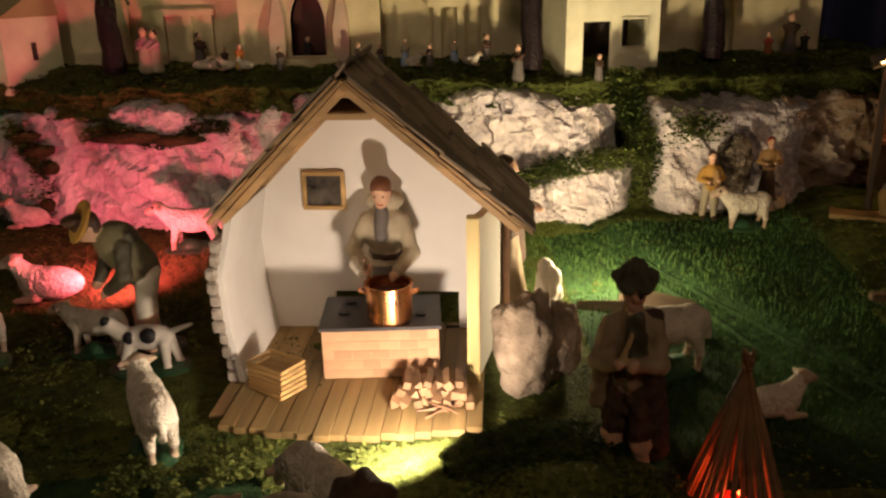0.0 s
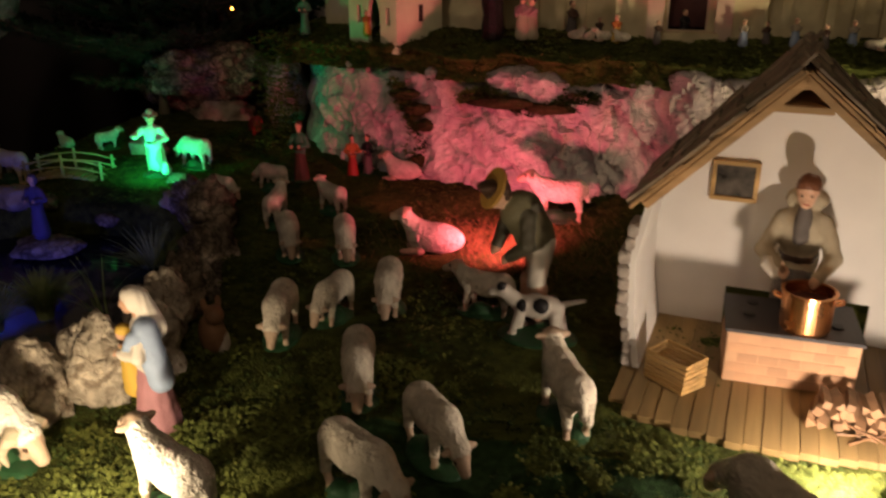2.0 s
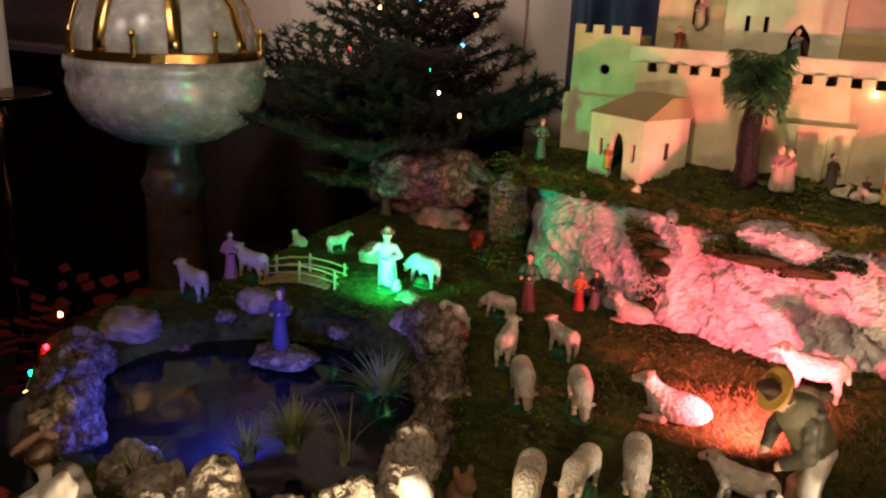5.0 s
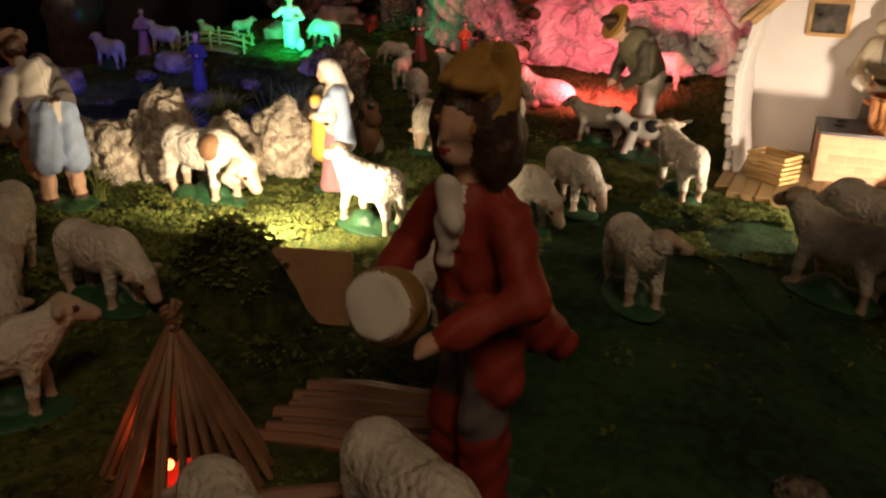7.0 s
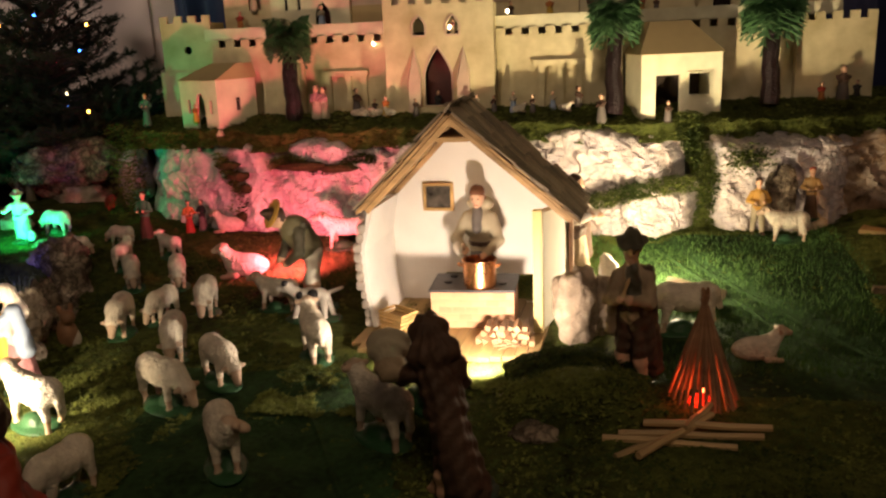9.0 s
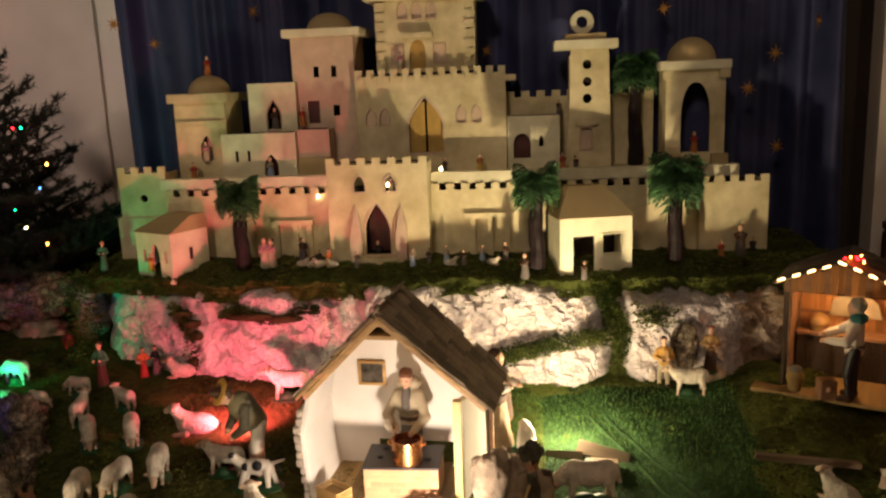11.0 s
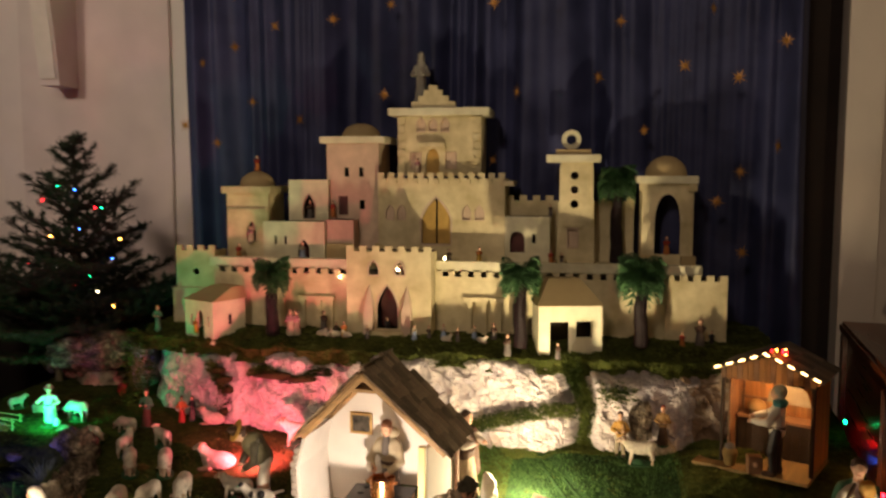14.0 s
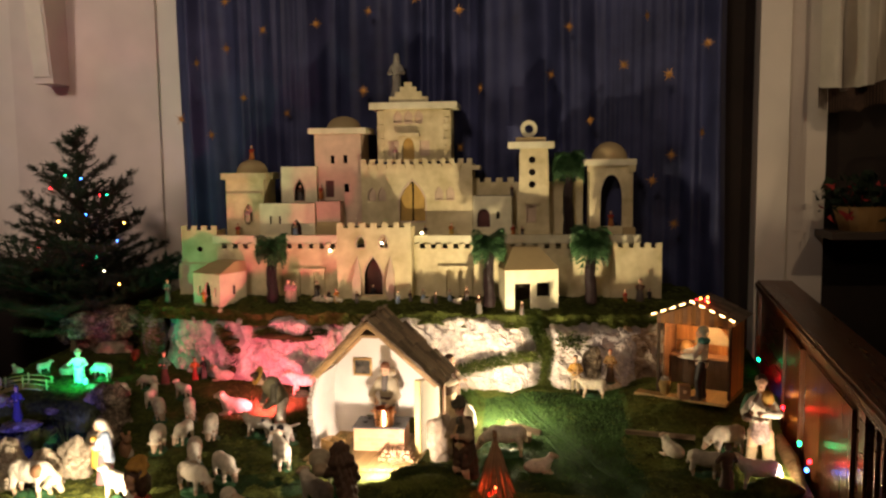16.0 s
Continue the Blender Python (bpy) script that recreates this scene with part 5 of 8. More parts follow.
ledge(t, -0.776, -0.660, 1.252, 1.330, 1.06, 1.150, name="tower_base")

# low house at the west end, turned
t = building("flat_house", "pale low house with a dark doorway and slit windows", -0.706, -0.602, 1.1445, 0.095, 1.035, 1.137, "pale", (arch(-0.650, 0.026, 1.035, 1.113, False), rect(-0.686, -0.678, 1.075, 1.100), rect(-0.624, -0.616, 1.075, 1.100)), turn=-27)
bm = bmesh.new()
vs = [bm.verts.new(v) for v in ((-0.055, -0.003, 1.136), (0.055, -0.003, 1.136), (0.055, 0.098, 1.136), (-0.055, 0.098, 1.136), (-0.030, 0.060, 1.164), (0.045, 0.060, 1.164), (0.045, 0.098, 1.164), (-0.030, 0.098, 1.164))]
for f in ((0, 1, 5, 4), (1, 2, 6, 5), (3, 0, 4, 7), (4, 5, 6, 7), (2, 3, 7, 6), (3, 2, 1, 0)):
    bm.faces.new([vs[i] for i in f])
part("sloping_roof", bm, M["ochre"], t)
# near-black block in place of a shaded slit opening
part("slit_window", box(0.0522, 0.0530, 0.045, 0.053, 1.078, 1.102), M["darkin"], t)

# house with black window, turned
t = building("white_house", "pale house with a black door and a black window", 0.146, 0.284, 1.1165, 0.09, 1.045, 1.152, "pale", (rect(0.171, 0.212, 1.045, 1.117), rect(0.227, 0.263, 1.083, 1.119)), turn=12)
bm = bmesh.new()
vs = [bm.verts.new(v) for v in ((-0.073, -0.003, 1.152), (0.073, -0.003, 1.152), (0.073, 0.094, 1.152), (-0.073, 0.094, 1.152), (-0.04, 0.05, 1.205), (0.03, 0.05, 1.205), (0.03, 0.08, 1.205), (-0.04, 0.08, 1.205))]
for f in ((0, 1, 5, 4), (1, 2, 6, 5), (3, 0, 4, 7), (4, 5, 6, 7), (2, 3, 7, 6), (3, 2, 1, 0)):
    bm.faces.new([vs[i] for i in f])
part("hipped_roof", bm, M["ochre"], t)
surround(t, rect(0.227, 0.263, 1.083, 1.119), 1.1165, 0.003, "pale")

# terrace
t = thing("town_terrace", None, "cream upper terrace slab with a low front ledge", "model terrace")
part("slab", box(-0.676, 0.505, 1.262, 1.50, 1.206, 1.221, 0.001), M["cream"], t)
part("front_ledge", box(-0.676, 0.505, 1.252, 1.272, 1.206, 1.229, 0.0015), M["pale"], t)
part("rear_block", box(-0.66, 0.49, 1.295, 1.46, 1.05, 1.206), M["cream"], t)

# upper tier, west to east
t = building("domed_house", "cream house with a flat eave and a small dome", -0.655, -0.544, 1.315, 0.11, 1.221, 1.386, "cream", (arch(-0.590, 0.026, 1.262, 1.315),))
door(t, arch(-0.590, 0.026, 1.262, 1.315), 1.335, "pinkplaster", "niche")
ledge(t, -0.664, -0.532, 1.300, 1.43, 1.384, 1.403)
ledge(t, -0.650, -0.546, 1.306, 1.315, 1.338, 1.346, name="cornice")
dome(t, -0.590, 1.36, 1.403, 0.045, 0.038)
t = building("arched_house", "cream house with one pointed doorway", -0.500, -0.396, 1.342, 0.10, 1.221, 1.419, "pale", (arch(-0.446, 0.030, 1.322, 1.382),))
surround(t, arch(-0.446, 0.030, 1.322, 1.382), 1.342, 0.003, "pinkplaster")
t = building("slit_house", "cream house with slit windows and a dark arch", -0.551, -0.391, 1.296, 0.045, 1.221, 1.316, "pale", (arch(-0.446, 0.030, 1.224, 1.272), rect(-0.523, -0.516, 1.258, 1.280), rect(-0.497, -0.490, 1.258, 1.280)))
door(t, arch(-0.446, 0.030, 1.224, 1.272), 1.33, "maroon")
t = building("rose_tower", "rose plastered tower with a flat eave and a dome", -0.405, -0.270, 1.362, 0.12, 1.221, 1.513, "pinkplaster", (rect(-0.375, -0.350, 1.330, 1.378), rect(-0.359, -0.347, 1.427, 1.450), rect(-0.321, -0.309, 1.427, 1.450), rect(-0.320, -0.306, 1.345, 1.368)))
door(t, rect(-0.375, -0.350, 1.330, 1.378), 1.37, "maroon")
ledge(t, -0.420, -0.252, 1.348, 1.49, 1.511, 1.528, "pale")
dome(t, -0.330, 1.42, 1.528, 0.050, 0.036)
t = building("rose_house", "low rose plastered annex with a brown plinth", -0.397, -0.322, 1.312, 0.05, 1.221, 1.320, "pinkplaster")
ledge(t, -0.397, -0.322, 1.308, 1.312, 1.221, 1.262, "ochre", "plinth")

# keep
ka = arch(-0.1195, 0.072, 1.262, 1.376)
wins = [arch(x, 0.020, 1.322, 1.356) for x in (-0.236, -0.207, -0.044, -0.012)]
t = building("town_keep", "large cream keep with golden double doors", -0.266, 0.050, 1.342, 0.13, 1.221, 1.437, "cream", (ka, *wins), battlement(-0.266, 0.050, 1.221, 1.437, 13, 0.6), category="model castle")
surround(t, ka, 1.342, 0.005)
for o_ in wins:
    surround(t, o_, 1.342, 0.0025)
    door(t, o_, 1.346, "pinkplaster", "shutter")
left = [p for p in ka if p[0] <= -0.1195 - 0.0015]
right = [p for p in ka if p[0] >= -0.1195 + 0.0015]
door(t, [(-0.122, 1.262), (-0.122, 1.37)] + [p for p in left if p[1] > 1.262][::1] + [(-0.1555, 1.262)], 1.352, "golddoor", "door_leaf")
door(t, [(-0.117, 1.262)] + [(-0.0835, 1.262)] + [p for p in right if p[1] > 1.262] + [(-0.117, 1.37)], 1.352, "golddoor", "door_leaf")
corbels(t, -0.25, 0.04, 1.342, 1.422, 12)
ledge(t, 0.046, 0.072, 1.336, 1.43, 1.405, 1.418)
bm = bmesh.new()
vs = [bm.verts.new(v) for v in ((-0.165, 0, 1.222), (-0.03, 0, 1.222), (-0.03, -0.03, 1.222), (-0.165, -0.03, 1.222), (-0.165, 0, 1.262), (-0.03, 0, 1.222))]
for f in ((0, 1, 4), (3, 2, 4), (1, 2, 4), (0, 4, 3)):
    bm.faces.new([vs[i] for i in f])
part("ramp", bm, M["ochre"], t)
ku = [arch(x, 0.020, 1.540, 1.572) for x in (-0.163, -0.133, -0.103)]
kd = [arch(-0.134, 0.034, 1.437, 1.497, False), rect(-0.100, -0.074, 1.448, 1.487), rect(-0.190, -0.163, 1.448, 1.487)]
t = building("keep_tower", "cream upper storey with arched windows and a stepped gable", -0.222, -0.012, 1.372, 0.10, 1.430, 1.580, "cream", (*ku, *kd), category="model tower")
for o_ in ku:
    surround(t, o_, 1.372, 0.003)
    door(t, o_, 1.377, "pinkplaster", "shutter")
door(t, kd[0], 1.380, "golddoor")
for o_ in kd[1:]:
    surround(t, o_, 1.372, 0.002)
    door(t, o_, 1.377, "pinkplaster", "shutter")
ledge(t, -0.165, -0.100, 1.352, 1.372, 1.500, 1.512, name="balcony_roof")
ledge(t, -0.180, -0.090, 1.350, 1.372, 1.428, 1.437, "ochre", "balcony")
ledge(t, -0.243, 0.008, 1.352, 1.49, 1.578, 1.597, "pale")
for sx in (-0.222, -0.034):
    for k in range(7):
        ledge(t, sx + (0.004 if k % 2 else 0), sx + (0.018 if k % 2 else 0.022), 1.366, 1.372, 1.437 + k * 0.02, 1.455 + k * 0.02, name="quoin")
o = t.matrix_world.translation
steps = [(-0.185, 1.597), (-0.075, 1.597), (-0.075, 1.612), (-0.092, 1.612), (-0.092, 1.626), (-0.108, 1.626), (-0.108, 1.640), (-0.120, 1.640), (-0.120, 1.652), (-0.142, 1.652), (-0.142, 1.640), (-0.154, 1.640), (-0.154, 1.626), (-0.168, 1.626), (-0.168, 1.612), (-0.185, 1.612)]
part("gable", panel([(p[0] - o.x, p[1]) for p in steps], (), -0.012, 0.012), M["cream"], t)

t = building("arch_cottage", "small cream house with an arch and a slit window", 0.052, 0.160, 1.330, 0.05, 1.221, 1.332, "pale", (arch(0.082, 0.036, 1.245, 1.296, False), arch(0.122, 0.010, 1.268, 1.290, False)))
door(t, arch(0.082, 0.036, 1.245, 1.296, False), 1.345, "maroon")
building("rear_wall", "cream battlemented rear wall of the town", 0.050, 0.360, 1.392, 0.03, 1.221, 1.382, "cream", outline=battlement(0.050, 0.360, 1.221, 1.382, 10), roof=False, group="walls of the model town", category="town wall")

# slim tower with a ring
hs = [disc(0.217, z, 0.0095) for z in (1.431, 1.397, 1.363)]
t = building("slim_tower", "slim cream tower with three round holes and a ring on top", 0.182, 0.262, 1.330, 0.055, 1.221, 1.464, "cream", (*hs, rect(0.203, 0.226, 1.262, 1.304)), [(0.176, 1.221), (0.266, 1.221), (0.260, 1.464), (0.184, 1.464)], category="model tower")
ledge(t, 0.150, 0.278, 1.318, 1.40, 1.462, 1.481, "pale")
ledge(t, 0.172, 0.255, 1.326, 1.39, 1.481, 1.493, "ochre", "cap")
surround(t, rect(0.203, 0.226, 1.262, 1.304), 1.330, 0.005)
door(t, rect(0.203, 0.226, 1.262, 1.304), 1.338, "pinkplaster")
ledge(t, 0.192, 0.237, 1.322, 1.33, 1.308, 1.316, name="lintel")
bm = bmesh.new()
o = t.matrix_world.translation
ringv = []
for k in range(28):
    a = 2 * math.pi * k / 28
    ringv.append([bm.verts.new((0.208 - o.x + r * math.cos(a), 1.35 - o.y + dy, 1.516 + r * math.sin(a))) for r, dy in ((0.0115, -0.008), (0.0235, -0.008), (0.0235, 0.008), (0.0115, 0.008))])
for k in range(28):
    a, b = ringv[k], ringv[(k + 1) % 28]
    for q in range(4):
        bm.faces.new((a[q], a[(q + 1) % 4], b[(q + 1) % 4], b[q]))
part("ring", bm, M["pale"], t)

# bell tower with a dome
da = arch(0.432, 0.058, 1.248, 1.388, False)
t = building("bell_tower", "cream tower with a tall open arch and a round dome", 0.373, 0.490, 1.318, 0.085, 1.221, 1.413, "cream", (da,), backs="curtain", category="model tower")
ledge(t, 0.359, 0.498, 1.304, 1.42, 1.413, 1.431, "pale")
ledge(t, 0.366, 0.386, 1.306, 1.318, 1.395, 1.413, name="bracket")
ledge(t, 0.476, 0.496, 1.306, 1.318, 1.395, 1.413, name="bracket")
ledge(t, 0.463, 0.497, 1.308, 1.318, 1.221, 1.245, "ochre", "plinth")
ledge(t, 0.366, 0.402, 1.308, 1.318, 1.221, 1.245, "ochre", "plinth")
dome(t, 0.430, 1.362, 1.431, 0.049, 0.047)


# ---- palms ----
def palm(x, y, z, height, spread, label, n=24, fat=0.0135):
    t = thing("palm_tree", pose(x, y, z), label, "palm tree", "palm trees of the town")
    pts = [(0.0018 * math.sin(k * 1.1), 0, height * k / 9) for k in range(10)]
    bm = tube(pts, [fat * (1.15 - 0.35 * k / 9) * (1 + 0.12 * (k % 2)) for k in range(10)], 10)
    part("trunk", bm, M["trunkfoil"], t, "rough glossy reddish brown trunk")
    for k in range(n):
        a = 2.4 * k + random.uniform(-0.2, 0.2)
        up = random.uniform(-0.5, 2.3)
        ln = spread * random.uniform(0.45, 0.72)
        vs, fs = [], []
        d = Vector((math.cos(a), math.sin(a), 0))
        s = Vector((-math.sin(a), math.cos(a), 0))
        base = Vector((0, 0, height)) + d * 0.004
        steps = 8
        spine = [base + d * ln * (i / steps) + Vector((0, 0, ln * (up * i / steps - 1.35 * (i / steps) ** 2))) for i in range(steps + 1)]
        for i in range(1, steps + 1):
            w = ln * 0.85 * math.sin(math.pi * min(1, 0.25 + 0.75 * i / steps)) + 0.003
            for q in (-1, 1):
                tip = spine[i] + s * q * w + d * w * 0.5 - Vector((0, 0, w * 0.5))
                m0 = len(vs)
                vs += [spine[i - 1], spine[i], (spine[i] + tip) / 2 + Vector((0, 0, 0.002)) + d * 0.003, tip]
                fs += [(m0, m0 + 1, m0 + 2), (m0 + 1, m0 + 3, m0 + 2)]
        raw("frond", vs, fs, M["frond"], t)
    return t


palm(-0.474, 1.15, 1.058, 0.152, 0.053, "small green palm with a dark red trunk before the wall", 96)
palm(0.105, 1.135, 1.054, 0.166, 0.056, "green palm with a dark red trunk beside the pale house", 104)
palm(0.365, 1.15, 1.062, 0.163, 0.064, "wide green palm with a dark red trunk before the wall", 112)
palm(0.318, 1.36, 1.221, 0.205, 0.055, "tall green palm on the upper terrace", 84)


# ---- fir tree with lights ----
def fir(x, y, z0, top):
    t = thing("fir_tree", pose(x, y, z0), "natural fir tree with thin dark branches and tiny lights", "christmas tree")
    hgt = top - z0
    part("trunk", tube([(0, 0, hgt * k / 8) for k in range(9)], [0.028 * (1 - k / 8.2) + 0.002 for k in range(9)], 8), M["bark"], t)
    vs, fs = [], []
    tw = bmesh.new()

    def twig(p, d, ln, r):
        tube([p, p + d * ln * 0.5 + Vector((0, 0, -ln * 0.03)), p + d * ln], [r, r * 0.7, r * 0.3], 4, tw, False)
        n = int(ln / 0.0031)
        for i in range(n):
            u = (i + random.random()) / n
            o = p + d * ln * u + Vector((0, 0, -ln * 0.05 * math.sin(u * 3.1)))
            for q in range(2):
                side = d.cross(Vector((random.uniform(-1, 1), random.uniform(-1, 1), random.uniform(-1, 1)))).normalized()
                e = o + (d * 0.5 + side).normalized() * random.uniform(0.012, 0.019)
                w = side.cross(d).normalized() * 0.0017
                m = len(vs)
                vs.extend((o - w, o + w, e))
                fs.append((m, m + 1, m + 2))
    for lev in range(11):
        f = 0.34 + 0.66 * lev / 10
        z = hgt * (0.24 + 0.74 * f)
        reach = 0.56 * (1 - f) ** 0.9 + 0.04
        k0 = (12, 11, 10, 9, 8, 8, 7)[lev] if lev < 7 else 6
        for k in range(k0):
            a = 2 * math.pi * (k + 0.5 * (lev % 2)) / k0 + random.uniform(-0.3, 0.3)
            ln = reach * random.uniform(0.6, 1.15)
            d = Vector((math.cos(a), math.sin(a), random.uniform(0.15, 0.8) * (0.35 + f))).normalized()
            p = Vector((0, 0, z + random.uniform(-0.02, 0.02)))
            twig(p, d, ln, 0.004)
            side = d.cross(Vector((0, 0, 1))).normalized()
            m = max(2, int(ln / (0.036 + 0.014 * f)))
            for i in range(1, m + 1):
                u = i / (m + 0.6)
                for q in (-1, 1):
                    sl = ln * 0.5 * (1.05 - u) * random.uniform(0.7, 1.2) + 0.02
                    twig(p + d * ln * u, (d * 0.75 + side * q * 0.8 + Vector((0, 0, random.uniform(-0.12, 0.2)))).normalized(), sl, 0.0022)
    for k in range(5):
        a = k * 1.256
        twig(Vector((0, 0, hgt * 0.96)), Vector((0.6 * math.cos(a), 0.6 * math.sin(a), 0.6)).normalized(), 0.045, 0.002)
    twig(Vector((0, 0, hgt * 0.93)), Vector((0, 0, 1)), hgt * 0.07, 0.003)
    part("crown_wood", tw, M["bark"], t)
    tagged(raw("crown", vs, fs, M["needle"], t), kind="stuff")
    return t


fir(-1.215, 1.52, 0.35, 1.53)


GLOW = dict(white=glow("bulb_white", (1.0, 0.75, 0.42), 30), red=glow("bulb_red", (1.0, 0.004, 0.008), 45), blue=glow("bulb_blue", (0.03, 0.14, 1.0), 25), green=glow("bulb_green", (0.003, 1.0, 0.25), 20), orange=glow("bulb_orange", (1.0, 0.30, 0.04), 45))
BULBS = {}


def bulb(x, y, z, colour, r=0.0032, group="string lights on the fir tree"):
    if (colour, r) not in BULBS:
        bm = bmesh.new()
        bmesh.ops.create_icosphere(bm, subdivisions=2, radius=r)
        for v in bm.verts:
            v.co.z *= 1.35
        me = bpy.data.meshes.new("fairy_light")
        bm.to_mesh(me)
        bm.free()
        me.materials.append(GLOW[colour])
        BULBS[colour, r] = me
    ob = new("fairy_light", BULBS[colour, r])
    ob.location = (x, y, z)
    return tagged(ob, "tiny glowing %s fairy light on a thin wire" % colour, "string light", group)


for x, z, colour in ((-1.20, 1.40, "green"), (-1.17, 1.40, "white"), (-1.15, 1.39, "blue"), (-1.25, 1.36, "red"), (-1.09, 1.34, "red"), (-1.07, 1.34, "green"), (-1.019, 1.255, "orange"), (-1.044, 1.200, "blue"), (-1.300, 1.178, "red"), (-1.214, 1.166, "white"), (-1.213, 1.142, "green"), (-1.101, 1.178, "red"), (-1.112, 1.148, "green"), (-1.160, 1.122, "red"), (-1.091, 1.106, "white"), (-1.093, 1.078, "blue"), (-1.044, 1.066, "orange"), (-1.099, 0.990, "red"), (-1.029, 0.976, "red"), (-1.23, 1.26, "orange"), (-1.14, 1.28, "blue")):
    bulb(x, 1.42, z, colour, 0.0024 if colour in ("white", "orange") else 0.0021)
bulb(-0.335, 1.236, 1.188, "white", 0.0026, "small lights of the town")
bulb(-0.082, 1.245, 1.236, "white", 0.0026, "small lights of the town")
bulb(-0.185, 1.203, 1.212, "white", 0.0026, "small lights of the town")
for x, y, colour in ((-1.380, 0.757, "orange"), (-1.297, 0.669, "red"), (-1.243, 0.606, "green"), (-1.199, 0.566, "orange"), (-1.071, 0.448, "red"), (-1.039, 0.396, "green"), (-1.002, 0.348, "orange"), (-0.935, 0.285, "red"), (-0.897, 0.246, "green"), (-0.819, 0.168, "orange"), (-0.754, 0.106, "red")):
    bulb(x, y, 0.797, colour, 0.0033, "string lights on the table edge")
for x, y, z, colour in ((0.779, 1.122, 0.926, "green"), (0.792, 1.218, 0.890, "red"), (0.785, 1.163, 0.872, "red"), (0.779, 1.120, 0.850, "blue"), (0.748, 0.915, 0.898, "orange"), (0.722, 0.736, 0.918, "red"), (0.739, 0.856, 0.858, "orange"), (0.695, 0.546, 0.908, "green"), (0.682, 0.454, 0.908, "red"), (0.685, 0.475, 0.885, "blue")):
    bulb(x, y, z, colour, 0.0034, "string lights along the pew")
right_roll = tube([(right_edge(y) - 0.004, y, 0.838 + 0.004 * math.sin(y * 21)) for y in (0.25, 0.35, 0.45, 0.55, 0.65, 0.75, 0.85, 0.95, 1.05)], [0.013 + 0.003 * math.sin(k * 1.9) for k in range(9)], 10)
tagged(obj("edge_roll", right_roll, M["sacking"], None, True), "rolled brown sacking along the table edge beside the pew", "edging")
roll = tube([(x, y, 0.779 + 0.003 * math.sin(k * 2.1)) for k, (x, y) in enumerate(((-0.515, -0.125), (-0.61, -0.03), (-0.70, 0.065), (-0.828, 0.198), (-0.90, 0.27), (-0.98, 0.35), (-1.055, 0.428), (-1.15, 0.52), (-1.24, 0.61), (-1.33, 0.70), (-1.355, 0.75)))], [0.011 + 0.003 * math.sin(k * 1.7) for k in range(11)], 10)
tagged(obj("edge_roll", roll, M["sacking"], None, True), "rolled brown sacking along the edge of the table", "edging")


# ---- font and candlestick ----
def font():
    t = thing("baptismal_font", pose(-1.605, 1.22, 0.265) @ Matrix.Diagonal((0.79, 0.79, 0.765, 1)), "grey marble baptismal font with a brass-banded domed lid", "font")
    part("foot", lathe([(0, -0.346), (0.18, -0.346), (0.17, -0.29), (0.13, -0.26), (0.12, 0.10), (0, 0.10)], 32), M["marble"], t, smooth=False)
    part("stem", lathe([(0.10, 0.10), (0.085, 0.45), (0.075, 0.78), (0.085, 0.82), (0.07, 0.85), (0.06, 0.90), (0.065, 0.94)], 32), M["marbledark"], t, "dark reddish marble stem", True)
    part("bowl", lathe([(0.06, 0.93), (0.13, 0.945), (0.20, 0.985), (0.235, 1.04), (0.245, 1.09), (0.238, 1.115), (0.243, 1.122), (0.247, 1.14), (0.243, 1.155), (0.0, 1.155)], 48), M["marble"], t, smooth=True)
    lid = part("lid", lathe([(0.228, 1.158), (0.224, 1.21), (0.20, 1.28), (0.155, 1.34), (0.09, 1.385), (0.0, 1.40)], 48), M["marble"], t, "rounded marble lid", True)
    part("rim_band", lathe([(0.228, 1.157), (0.236, 1.157), (0.236, 1.178), (0.230, 1.178)], 48), M["brass"], t, smooth=False)
    for k in range(8):
        a = 2 * math.pi * k / 8 - math.pi / 2 + 0.1
        bm = bmesh.new()
        prev = None
        for r, z in ((0.231, 1.175), (0.229, 1.212), (0.206, 1.284), (0.160, 1.346), (0.094, 1.392), (0.01, 1.406)):
            w = 0.016
            row = [bm.verts.new((r * math.cos(a) - q * w * math.sin(a), r * math.sin(a) + q * w * math.cos(a), z)) for q in (-1, 1)]
            if prev:
                bm.faces.new((prev[0], prev[1], row[1], row[0]))
            prev = row
        ob = part("lid_band", bm, M["brass"], lid, smooth=True)
        s = ob.modifiers.new("thickness", "SOLIDIFY")
        s.thickness = 0.004
        part("stud", lathe([(0.0, 1.17), (0.006, 1.17), (0.006, 1.215), (0.009, 1.222), (0.006, 1.232), (0, 1.235)], 10, at=(0.238 * math.cos(a + 0.39), 0.238 * math.sin(a + 0.39), 0)), M["brass"], lid)
    return t


font()


def candlestick():
    t = thing("candlestick", pose(-1.94, 1.07, 0), "tall turned brass candlestick with a thick white candle", "candlestick")
    part("shaft", lathe([(0, 0), (0.13, 0), (0.12, 0.04), (0.06, 0.08), (0.03, 0.14), (0.020, 0.62), (0.030, 0.66), (0.016, 0.70), (0.016, 0.78), (0.026, 0.81), (0.015, 0.84), (0.014, 0.96), (0.024, 0.99), (0.018, 1.02), (0.016, 1.035)], 24), M["brassdark"], t, "dark brass shaft", True)
    part("drip_pan", lathe([(0.016, 1.03), (0.09, 1.045), (0.105, 1.058), (0.10, 1.06), (0.03, 1.05), (0, 1.05)], 32), M["brassdark"], t, smooth=True)
    part("candle", lathe([(0, 1.05), (0.033, 1.05), (0.033, 1.62), (0.028, 1.63), (0, 1.625)], 24), M["wax"], t)
    return t


candlestick()
boulder("poinsettia_pot", (-1.62, 0.95, 0.30), (0.10, 0.10, 0.30), M["dark"], "dark wrapped flower pot on the floor", 120, 0.0)
vs, fs = [], []
